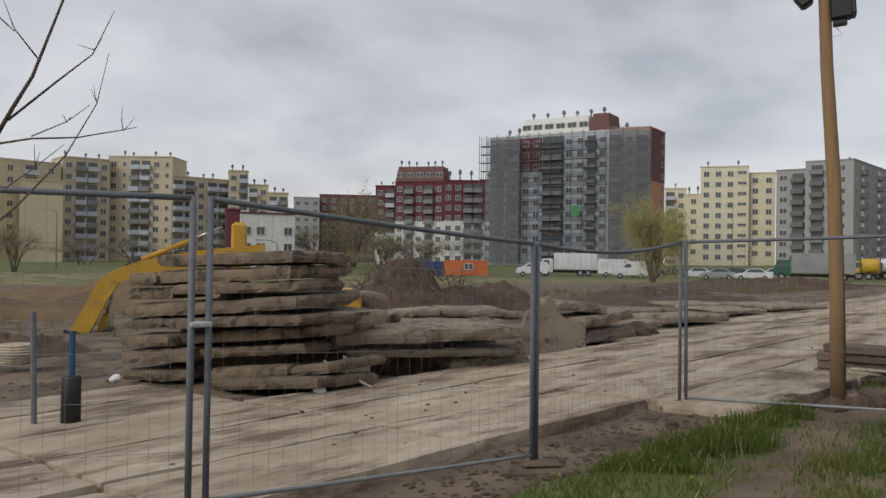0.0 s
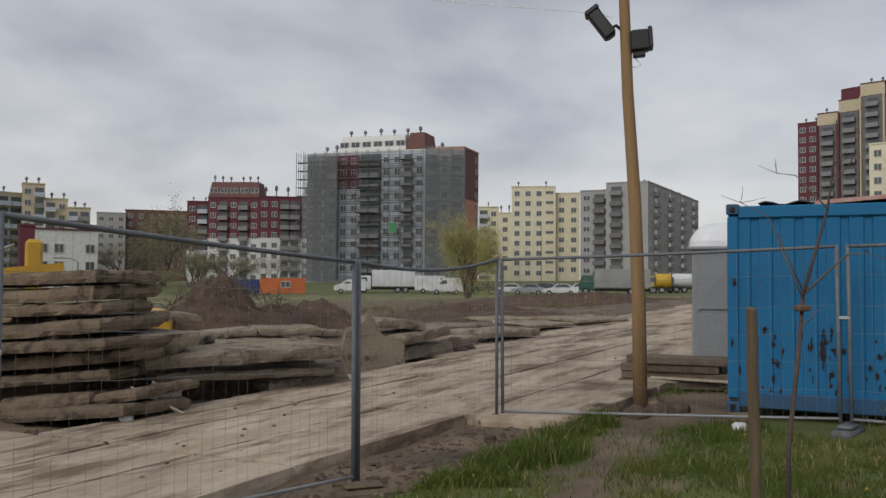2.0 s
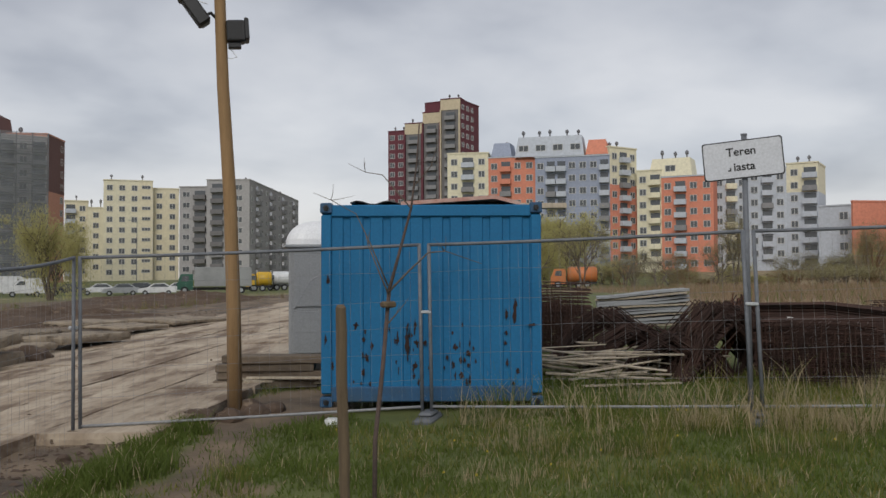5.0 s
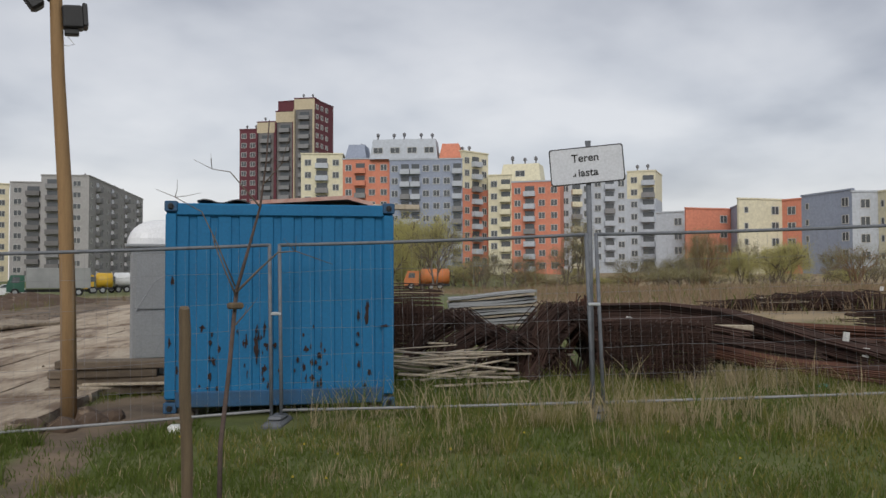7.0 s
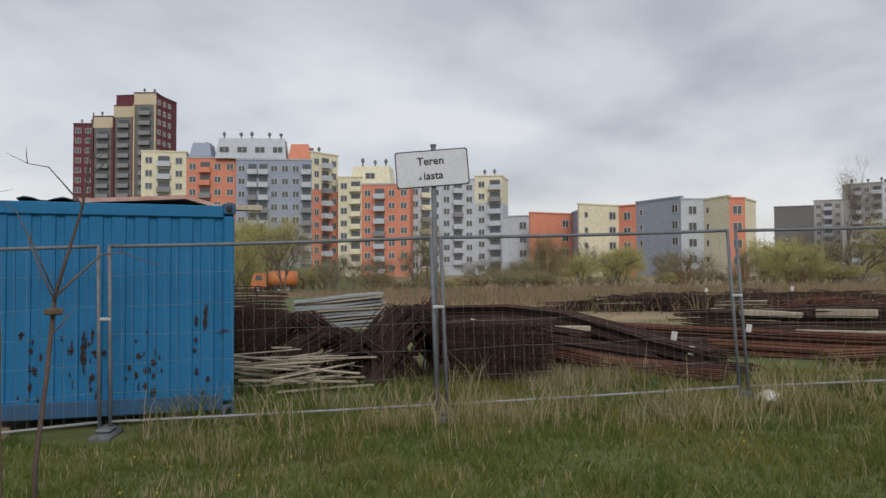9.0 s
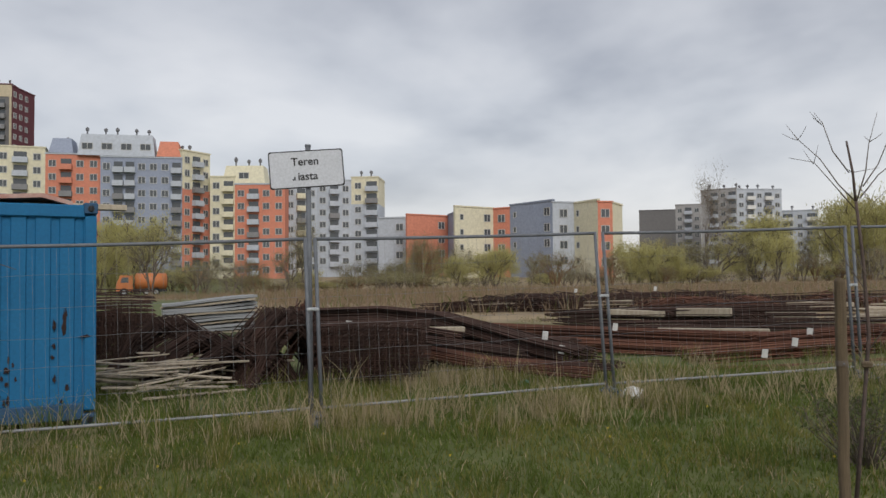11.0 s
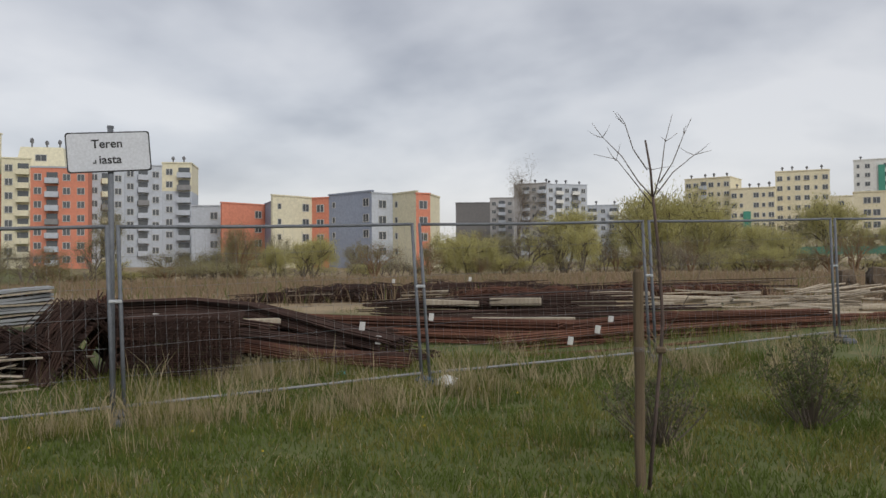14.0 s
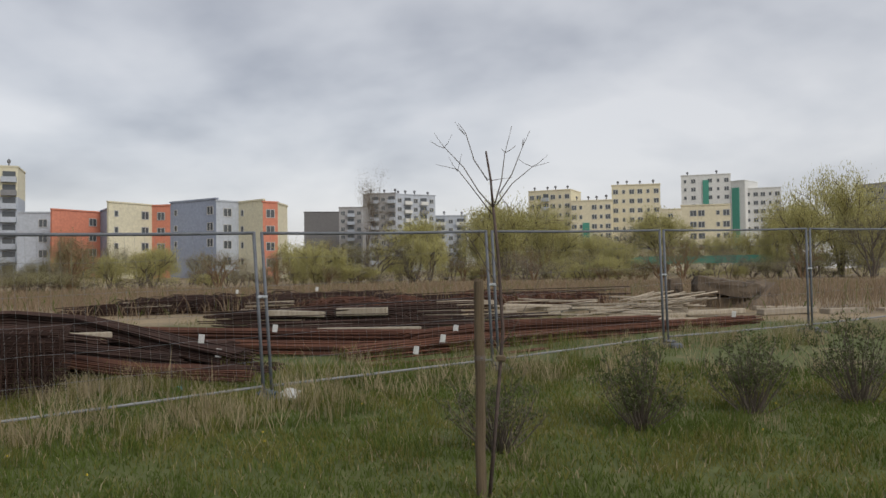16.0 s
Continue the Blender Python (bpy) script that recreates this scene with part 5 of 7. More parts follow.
def digger():
    """x runs along the arm, away from the house."""
    d = thing("excavator", "yellow excavator reaching down behind the slab stack", "excavator", at=pose(-6.3, 27.3, -0.12, 0, 0, 195))
    part("boom", Shape().outline([(-0.6, 2.1), (1.56, 1.86), (3.2, 1.50), (3.74, 1.28), (3.95, 0.95), (3.75, 0.86), (2.76, 1.08), (1.56, 1.36), (-0.6, 1.5)], -0.26, 0.26), [YELLOW], d)
    part("stick", Shape().outline([(3.6, 1.36), (4.0, 1.16), (4.36, 0.83), (4.8, -0.1), (5.1, -0.58), (4.9, -0.85), (4.55, -0.7), (4.3, -0.2), (4.03, 0.35), (3.7, 0.9)], -0.2, 0.2), [YELLOW], d)
    part("boom_cylinder", Shape().tube([(1.6, -0.1, 2.2), (3.1, -0.1, 1.56)], 0.085, 10), [YELLOW], d, smooth=True)
    part("piston_rod", Shape().tube([(0.7, -0.1, 2.62), (1.6, -0.1, 2.22)], 0.045, 8), [STEEL], d, "bright piston rod", smooth=True)
    part("bucket_cylinder", Shape().tube([(3.85, -0.28, 0.95), (4.12, -0.28, -0.2)], 0.05, 8), [STEEL], d, smooth=True)
    part("link", Shape().outline([(4.0, -0.1), (4.22, -0.1), (4.45, -0.95), (4.25, -1.0)], -0.34, -0.24), [YELLOW], d)
    part("bucket", Shape().outline([(3.9, -0.5), (4.5, -0.75), (5.2, -0.55), (5.35, -0.9), (4.9, -1.3), (4.2, -1.3), (3.85, -0.95)], -0.45, 0.45), [BLACK], d, "dark worn bucket")
    for o in (0.0, 0.07):
        part("hose", Shape().tube([(0.4, -0.27, 1.9 + o), (2.0, -0.27, 1.78 + o), (3.4, -0.27, 1.42 + o), (3.95, -0.27, 1.1 + o), (4.4, -0.25, 0.3 + o)], 0.025, 5), [BLACK], d)
    part("upright", Shape().box((-0.05, -0.25, 0.6), (0.42, 0.25, 2.78), 0, 0.1), [YELLOW], d)
    part("house", Shape().box((-3.6, -1.2, -0.3), (-0.3, 1.2, 0.7), 0, 0.12), [YELLOW], d)
    for y in (-1.25, 0.75):
        part("track", Shape().outline([(-3.6, -0.65), (-3.2, -1.0), (0.3, -1.0), (0.7, -0.65), (0.3, -0.2), (-3.2, -0.2)], y, y + 0.5), [BLACK], d)


digger()

TEAL = material("turquoise_plastic", (0.05, 0.42, 0.42), rough=0.5, bump=0)
# ---- posts and small clutter at the slab apron ----
g = level(-4.65, 9.86)
s = Shape().tube([(0, 0, -0.1), (0.0, 0, 1.42)], 0.035, 8)
tagged(part("steel_post", s, [GALV], at=pose(-4.65, 9.86, g, 0, -1.5, 0)), "bare grey steel fence post standing at the slab edge", "post")
b = thing("bollard_post", "dark plastic bollard sleeve with a blue pole in it", "bollard", at=pose(-4.26, 9.92, g))
part("sleeve", Shape().tube([(0, 0, -0.02), (0, 0, 0.66), (0, 0, 0.69)], [0.115, 0.108, 0.09], 14), [BLACK], b, smooth=True)
part("pole", Shape().tube([(0.01, 0, 0.02), (0.0, 0, 1.2)], 0.038, 8), [BLUEDARK], b, "blue painted pole")
s = Shape()
for k in range(7):
    r0 = 0.34 - 0.02 * abs(k - 3)
    s.tube([(r0 * math.cos(2 * math.pi * i / 18), r0 * math.sin(2 * math.pi * i / 18), 0.05 + 0.05 * k) for i in range(19)], 0.03, 5)
s.tube([(0, 0, 0.0), (0, 0, 0.36)], 0.28, 12)
tagged(part("hose_coil", s, [OLDWOOD], at=pose(-8.0, 16.2, level(-8, 16.2) + 0.15)), "coil of pale ribbed drainage hose", "hose coil", kind="stuff")
for x, y, z, r, col, lab in ((-1.62, 11.55, -0.22, 0.09, LABELWHITE, "pale crumpled plastic bag on the slabs"), (-4.95, 13.1, -0.33, 0.11, LABELWHITE, "white plastic bag beside the slab stack"),
                             (5.23, 8.76, -0.06, 0.09, LABELWHITE, "white plastic scrap in the grass"), (10.62, 2.45, 0.2, 0.15, LABELWHITE, "white crumpled cloth lying in the grass"),
                             (11.35, 4.05, 0.22, 0.07, TEAL, "turquoise plastic scrap in the grass")):
    clod(x, y, z, r, int(r * 900), col, "plastic_bag", lab, "litter", "litter")
s = Shape().tube([(0, 0, 0), (0.75, 0.1, -0.42)], 0.02, 5)
tagged(part("stick", s, [OLDWOOD], at=pose(-1.62, 11.85, 0.16)), "broken stick leaning against the slab stack", "stick")


def plank_pile(cx, cy, ang, n, seed, length, label, spread=0.4, layers=4, thin=1.0):
    rnd = random.Random(seed)
    for k in range(n):
        l, w, t = length * rnd.uniform(0.5, 1.1), rnd.uniform(0.08, 0.2) * thin, rnd.uniform(0.025, 0.05) * thin
        x, y = cx + rnd.uniform(-spread, spread), cy + rnd.uniform(-spread, spread)
        z = level(x, y) + 0.04 + 0.055 * (k % layers) + 0.01 * (k // layers)
        s = Shape().box((-l / 2, -w / 2, 0), (l / 2, w / 2, t), 0, 0.006)
        tagged(part("plank", s, [OLDWOOD], at=pose(x, y, z, rnd.uniform(-4, 4), rnd.uniform(-4, 4) / thin, ang + rnd.uniform(-22, 22) / thin)), label, "plank", label)


rnd = random.Random(31)
for k in range(8):
    s = Shape().box((-0.7, -0.16, 0), (rnd.uniform(0.5, 0.8), 0.16, 0.11), 0, 0.012)
    x, y = 6.25 + rnd.uniform(-0.1, 0.1) - 0.2 * (k % 2), 11.75 + rnd.uniform(-0.1, 0.1) + 0.3 * (k % 2)
    tagged(part("wooden_block", s, [DARKWOOD], at=pose(x, y, level(x, y) + 0.02 + 0.115 * (k // 2), 0, 0, -35 + rnd.uniform(-6, 6))), "dark weathered timber block stacked beside the container", "timber", "timber blocks")
plank_pile(6.35, 11.75, -35, 6, 2, 1.3, "grey weathered plank stacked beside the container", 0.3, 3)
plank_pile(9.6, 8.6, -50, 40, 6, 1.4, "pale scrap plank in a heap beside the container", 0.85, 7, 0.55)
plank_pile(20.9, -2.6, -80, 26, 9, 1.6, "pale scrap plank strewn over the stored steel", 1.9, 6)
plank_pile(22.4, 4.0, -80, 14, 10, 1.4, "pale scrap plank strewn in the dry grass", 1.8, 4)

# ---- town boundary sign ----


def text_mesh(body, size, mat, extrude=0.001):
    cu = bpy.data.curves.new("lettering", "FONT")
    cu.body, cu.size, cu.extrude, cu.offset = body, size, extrude, 0.0024
    ob = bpy.data.objects.new("lettering", cu)
    scene.collection.objects.link(ob)
    me = bpy.data.meshes.new_from_object(ob)
    bpy.data.objects.remove(ob)
    me.materials.append(mat)
    return me


def road_sign():
    x, y = 8.68, 5.72
    g = thing("road_sign", "white rectangular metal sign with black lettering on a steel post", "sign", at=pose(x, y, level(x, y), 0, 0, -57.6))
    part("post", Shape().tube([(0.03, 0, -0.1), (0.0, 0, 3.05)], 0.032, 10), [GALV], g, smooth=True)
    tilt = pose(-0.015, -0.045, 2.79, -2, -4.3, 0)
    w, h = 0.845, 0.43
    rim = []
    for cx, cz, a0 in ((w / 2 - 0.03, h / 2 - 0.03, 0), (-w / 2 + 0.03, h / 2 - 0.03, 90), (-w / 2 + 0.03, -h / 2 + 0.03, 180), (w / 2 - 0.03, -h / 2 + 0.03, 270)):
        rim += [(cx + 0.03 * math.cos(radians(a0 + 22.5 * k)), cz + 0.03 * math.sin(radians(a0 + 22.5 * k))) for k in range(5)]
    board = part("plate", Shape().outline(rim, 0.0, 0.014), [SIGNBACK], g, "black-edged sign plate", at=tilt)
    k = 0.968
    part("face", Shape().outline([(a * k, b * (1 - (1 - k) * w / h)) for a, b in rim], -0.004, 0.0), [SIGNWHITE], board, "white sign face")
    rot = Matrix.Rotation(radians(90), 4, "X")
    part("lettering", text_mesh("Teren", 0.128, SIGNBACK), None, board, "black painted word", at=Matrix.Translation((-0.17, -0.006, 0.045)) @ rot)
    part("lettering", text_mesh("iasta", 0.128, SIGNBACK), None, board, "black painted word with a worn first letter", at=Matrix.Translation((-0.105, -0.006, -0.125)) @ rot)
    part("letter_remnant", Shape().box((-0.165, -0.006, -0.125), (-0.148, -0.004, -0.108)).box((-0.145, -0.006, -0.125), (-0.13, -0.004, -0.085)), [SIGNBACK], board)
    part("bracket", Shape().box((-0.04, 0.0, -0.1), (0.04, 0.05, -0.06), 0, 0.005).box((-0.04, 0.0, 0.08), (0.04, 0.05, 0.12), 0, 0.005), [GALV], g, at=pose(0, -0.02, 2.79))
    part("cap", Shape().tube([(0, 0, 3.05), (0, 0, 3.075)], 0.036, 10), [GALV], g)


road_sign()

# ---- reinforcing steel ----


def bar_bundle(pts, n, wide, high, seed, r=0.011, mat=None, label="rusty bundle of reinforcing bars", splay=0.0, name="rebar_bundle", cat="rebar", ragged=0.25):
    """Bars laid side by side along a bent line; they fan out by splay towards the far end."""
    rnd = random.Random(seed)
    pts = [Vector(p) for p in pts]
    s = Shape()
    for k in range(n):
        a, b = rnd.gauss(0, 0.42), rnd.uniform(0, 1)
        cut = rnd.uniform(0, ragged)
        line = []
        for i, p in enumerate(pts):
            d = (pts[min(i + 1, len(pts) - 1)] - pts[max(i - 1, 0)])
            side = Vector((-d.y, d.x, 0)).normalized()
            f = 1 + splay * i / (len(pts) - 1)
            line.append(p + side * a * wide * f + Vector((0, 0, (b - 0.5) * high * f + rnd.uniform(-0.008, 0.008))))
        e = (line[-1] - line[-2]).normalized()
        line[-1] = line[-1] + e * cut
        e = (line[0] - line[1]).normalized()
        line[0] = line[0] + e * cut * 0.8
        s.tube(line, r * rnd.uniform(0.8, 1.2), 4)
    return tagged(part(name, s, [mat or REBAR]), label, cat, "stored reinforcing steel", "stuff")


def paper_tag(x, y, z, ang, w=0.085, h=0.13):
    s = Shape().box((-w / 2, -0.004, -h), (w / 2, 0.004, 0.0), 0, 0.003)
    tagged(part("paper_tag", s, [LABELWHITE], at=pose(x, y, z, 6, 8, ang)), "white delivery tag hanging on the bars", "tag", "delivery tags")


def mesh_arch(x, y, ang, w, h, depth, n, seed, mat, label):
    """Bent stirrup frames leaning together into a ridge."""
    rnd = random.Random(seed)
    s = Shape()
    for k in range(n):
        u = (k + rnd.uniform(-0.3, 0.3)) / n * depth - depth / 2
        hh, ww = h * rnd.uniform(0.8, 1.05), w * rnd.uniform(0.85, 1.1)
        j = rnd.uniform(-0.15, 0.15) * w
        s.tube([(-ww / 2, u, 0), (-ww * 0.22 + j, u + 0.03, hh * 0.66), (j, u, hh), (ww * 0.24 + j, u - 0.03, hh * 0.62), (ww / 2, u, 0)], 0.009, 4)
    for k in range(int(n * 0.5)):
        v = rnd.uniform(-0.48, 0.48)
        z = h * (1 - abs(v) * 1.9) * rnd.uniform(0.9, 1.0)
        s.tube([(v * w, -depth / 2 - 0.1, max(0.03, z)), (v * w * 0.95, 0, max(0.03, z + 0.02)), (v * w, depth / 2 + 0.1, max(0.03, z))], 0.008, 4)
    ob = part("rebar_cage", s, [mat], at=pose(x, y, level(x, y), 0, 0, ang))
    return tagged(ob, label, "rebar", "stored reinforcing steel", "stuff")


def mat_stack(x, y, ang, w, d, h, n, seed, mat, label, r=0.007):
    """Welded mats lying on each other, their ends showing."""
    rnd = random.Random(seed)
    s = Shape()
    for k in range(n):
        z = 0.04 + h * k / n
        ox, oy = rnd.uniform(-0.06, 0.06), rnd.uniform(-0.04, 0.04)
        sl = rnd.uniform(-0.03, 0.03)
        for j in range(6):
            yy = -d / 2 + d * j / 5 + oy
            s.tube([(-w / 2 + ox, yy, z - sl), (0, yy, z + 0.012), (w / 2 + ox, yy, z + sl)], r, 4)
        if k % 2 == 0:
            for j in range(int(w / 0.11)):
                xx = -w / 2 + 0.11 * j + ox
                s.tube([(xx, -d / 2 - 0.05 + oy, z + 0.01), (xx, d / 2 + oy, z + 0.01)], r, 4)
    for k in range(int(w / 0.07)):
        xx = -w / 2 + 0.07 * k
        s.tube([(xx, -d / 2 - 0.05, 0.0), (xx + rnd.uniform(-0.03, 0.03), -d / 2 - 0.04, h * rnd.uniform(0.7, 1.0))], r, 4)
    ob = part("rebar_mat_stack", s, [mat], at=pose(x, y, level(x, y), 0, 0, ang))
    return tagged(ob, label, "rebar", "stored reinforcing steel", "stuff")


def bar_tangle(x, y, w, h, seed, mat, label):
    """A low heap of springy bent bars, their arcs making rounded humps."""
    rnd = random.Random(seed)
    s = Shape()
    for k in range(330):
        u = max(-1.1, min(1.1, rnd.gauss(0, 0.5))) * w
        v = rnd.gauss(0, 0.3)
        hump = 0.65 + 0.45 * noise.noise(Vector((u * 1.3, seed, 0)))
        r, a = h * hump * rnd.uniform(0.55, 1.25), rnd.gauss(0, 0.5)
        l = r * rnd.uniform(0.9, 2.2)
        d = Vector((math.sin(a) * 0.5, math.cos(a), 0))
        o = Vector((v, u, rnd.uniform(0, 0.06)))
        s.tube([o + d * (l * math.cos(q)) + Vector((0, 0, r * math.sin(q))) for q in (0.05, 0.7, 1.35, 2.0, 2.6, 3.05)], 0.012, 3, caps=False)
    ob = part("rebar_tangle", s, [mat], at=pose(x, y, level(x, y)))
    return tagged(ob, label, "rebar", "stored reinforcing steel", "stuff")


# just past the container
mat_stack(11.9, 11.8, -45, 1.3, 1.2, 1.25, 26, 1, REBARDARK, "tall dark stack of rebar mats beside the container")
mesh_arch(11.1, 9.9, -45, 1.7, 0.85, 1.2, 130, 2, REBARDARK, "dark tangle of bent stirrups heaped in a ridge")
mesh_arch(10.75, 9.0, -38, 1.6, 0.66, 1.0, 120, 3, REBARDARK, "dark low heap of bent stirrups")
mesh_arch(10.75, 7.45, -30, 1.45, 1.02, 1.1, 170, 4, REBARDARK, "rusty ridge of leaning rebar frames")
mesh_arch(10.35, 7.9, -60, 1.5, 0.62, 0.9, 110, 7, REBARDARK, "rusty heap of bent bars")
mat_stack(11.2, 6.25, -66, 1.55, 1.2, 0.80, 24, 5, REBARDARK, "dark rusty stack of welded mats in the grass")
bar_bundle([(10.9, 7.2, 0.95), (11.4, 6.3, 1.0), (11.6, 5.3, 0.85)], 30, 0.35, 0.08, 12, mat=REBARDARK)
for k in range(5):
    bar_bundle([(10.2 + 0.16 * k, 8.4 - 0.3 * k, 0.2), (10.6 + 0.1 * k, 8.0 - 0.22 * k, 0.75), (11.0, 7.6 - 0.1 * k, 1.12)], 14, 0.22, 0.05, 60 + k, mat=REBAR if k % 2 else REBARDARK, label="bent rusty bars leaning on the ridge")
# long bundle drooping towards the meadow
bar_bundle([(12.5, 8.3, 1.05), (13.1, 7.1, 1.08), (13.3, 6.1, 0.98), (13.25, 5.2, 0.78), (13.05, 4.35, 0.6), (12.85, 3.7, 0.5)], 130, 0.42, 0.22, 21, mat=REBARDARK, label="long drooping bundle of rusty reinforcing bars")
bar_bundle([(12.3, 6.9, 0.72), (12.5, 5.9, 0.66), (12.75, 4.6, 0.5)], 70, 0.4, 0.16, 22, mat=REBARDARK)
bar_bundle([(11.9, 6.1, 0.62), (12.1, 4.9, 0.42), (12.35, 3.5, 0.32)], 80, 0.55, 0.10, 23, mat=REBAR, splay=0.4, label="rusty bars fanned out on the grass")
bar_bundle([(12.6, 5.8, 0.42), (12.6, 4.4, 0.36), (12.6, 3.2, 0.34)], 60, 0.5, 0.12, 24, mat=REBARDARK, splay=0.3)
bar_bundle([(13.6, 7.2, 0.55), (13.9, 5.6, 0.52), (13.9, 4.2, 0.5)], 90, 0.7, 0.3, 25, mat=REBARDARK)
for k, (x, y, z) in enumerate(((12.95, 4.28, 0.84), (12.85, 4.0, 0.64), (11.35, 6.75, 1.04))):
    paper_tag(x - 0.15, y - 0.1, z, -78 + 5 * k)
# straight bundles further along
bar_bundle([(15.6, 6.2, 0.66), (15.5, 4.0, 0.62), (15.25, 2.2, 0.60), (15.3, 1.0, 0.58)], 110, 0.5, 0.26, 31, mat=REBAR, label="long rusty-brown bundle of straight bars")
bar_bundle([(14.9, 4.6, 0.5), (14.7, 2.6, 0.46), (14.9, 0.6, 0.5)], 90, 0.4, 0.2, 32, mat=REBAR)
bar_bundle([(14.1, 2.2, 0.42), (15.0, 0.6, 0.52), (16.6, -1.5, 0.56), (19.2, -5.6, 0.60)], 140, 0.35, 0.24, 33, mat=REBAR, label="long rusty bundle of straight reinforcing bars")
bar_bundle([(14.9, 1.3, 0.62), (16.0, -0.5, 0.74), (17.8, -3.2, 0.72)], 90, 0.3, 0.18, 34, mat=REBAR)
bar_bundle([(13.2, 2.4, 0.26), (13.9, 0.9, 0.30), (15.2, -0.8, 0.36)], 40, 0.2, 0.08, 35, mat=REBAR)
bar_bundle([(16.6, 3.9, 0.66), (17.0, 1.8, 0.64), (17.3, -0.6, 0.62)], 50, 0.5, 0.3, 36, mat=REBARDARK, splay=1.0, ragged=0.8)
bar_bundle([(19.0, 5.4, 0.78), (18.9, 3.0, 0.80), (19.4, 0.6, 0.78)], 45, 0.6, 0.35, 37, mat=REBARDARK, splay=1.3, ragged=1.0)
bar_bundle([(22.3, 9.9, 0.82), (23.4, 6.5, 0.86), (23.9, 3.6, 0.85)], 45, 0.6, 0.4, 38, mat=REBARDARK, splay=1.2, ragged=1.2)
bar_bundle([(24.6, 2.6, 0.95), (24.6, 0.0, 0.95), (24.4, -3.0, 0.9)], 45, 0.6, 0.4, 39, mat=REBARDARK, splay=1.2, ragged=1.2)
bar_tangle(25.6, 6.6, 1.5, 0.45, 41, REBARDARK, "dark coil of bent bars in the dry grass")
bar_tangle(26.1, 4.0, 1.9, 0.5, 42, REBARDARK, "dark coil of bent bars in the dry meadow")
bar_tangle(23.4, 8.2, 1.3, 0.5, 44, REBARDARK, "dark heap of crooked bars in the dry grass")
bar_tangle(24.2, -1.2, 1.6, 0.45, 45, REBAR, "rusty heap of crooked bars in the dry grass")
bar_tangle(19.2, 2.6, 1.0, 0.4, 46, REBARDARK, "low dark heap of crooked bars")
bar_tangle(21.5, 2.9, 1.1, 0.55, 43, REBAR, "rusty leaning frame of bars")
for x, y, z, a in ((15.3, 0.55, 0.82, -88), (14.7, 0.75, 0.70, -85), (14.15, 1.15, 0.56, -80), (18.9, -5.2, 0.86, -96), (15.2, 3.6, 0.86, -75), (25.3, 7.0, 1.35, -75), (25.9, 4.8, 1.4, -75)):
    paper_tag(x - 0.25, y, z, a)


def timber(x0, y0, x1, y1, z, w, h, label="pale weathered squared timber across the bars"):
    l, a = math.hypot(x1 - x0, y1 - y0), math.degrees(math.atan2(y1 - y0, x1 - x0))
    r = random.Random(int(x0 * 131 + y0 * 17))
    n = max(1, round(l / 1.7))
    for k in range(n):
        u, d = (k + r.uniform(0.0, 0.2)) / n, l / n * r.uniform(0.6, 1.05)
        ww, hh = w * r.uniform(0.55, 1.0), h * r.uniform(0.7, 1.1)
        s = Shape().box((0, -ww / 2, 0), (d, ww / 2, hh), 0, 0.015)
        turn = r.uniform(-9, 9) if n > 1 else 0
        tagged(part("timber_beam", s, [OLDWOOD], at=pose(x0 + (x1 - x0) * u + r.uniform(-0.15, 0.15) * (n > 1), y0 + (y1 - y0) * u, z + r.uniform(-0.04, 0.04) * (n > 1), 0, turn * 0.3, a + turn)), label, "timber", "timber bearers")


for row in ((12.5, 6.2, 12.85, 5.5, 0.80, 0.16, 0.12), (17.2, 4.4, 17.3, 2.2, 0.62, 0.2, 0.14), (15.7, 3.2, 15.9, 0.8, 0.66, 0.2, 0.10), (22.5, 9.4, 23.6, 5.0, 0.9, 0.3, 0.14), (18.6, 4.6, 18.4, 1.8, 0.86, 0.3, 0.16), (20.4, 2.2, 20.4, -1.2, 0.74, 0.35, 0.16), (21.6, -0.4, 21.2, -4.2, 0.74, 0.4, 0.12),
            (23.2, 1.2, 23.0, -2.2, 0.86, 0.4, 0.14), (20.1, -2.6, 20.9, -6.4, 0.66, 0.3, 0.12), (21.6, -3.0, 22.4, -8.4, 0.72, 0.4, 0.12), (20.8, -6.2, 22.2, -11.0, 0.66, 0.4, 0.14), (18.0, 0.4, 18.5, -2.6, 0.66, 0.3, 0.10), (17.6, -1.2, 18.6, -4.6, 0.68, 0.3, 0.08)):
    timber(*row)
for k in range(6):
    timber(14.3 + 0.05 * k, 13.2, 14.6 + 0.05 * k, 12.8, 0.34 + 0.1 * k, 0.1, 0.05, "dark bearer under the sheet stack")
rnd = random.Random(77)
for k in range(11):
    s = Shape()
    prof = [(-0.95 + 0.1 * i, 0.005 * (i % 2) + 0.012 * math.sin(i * 0.3 + k)) for i in range(20)]
    s.outline(prof + [(x, z - 0.038 - 0.008 * (k % 3)) for x, z in reversed(prof)], -0.6, 0.6)
    o = rnd.uniform(-0.05, 0.05)
    tagged(part("steel_sheet", s, [GREYPLASTIC if k % 3 else OLDWOOD], at=pose(15.1 + o, 12.35 + o, 0.60 + 0.066 * k, 0, -2.5 - 0.25 * k, -50 + rnd.uniform(-5, 5))), "grey profiled sheet in a sagging stack", "metal sheet", "stacked sheets")
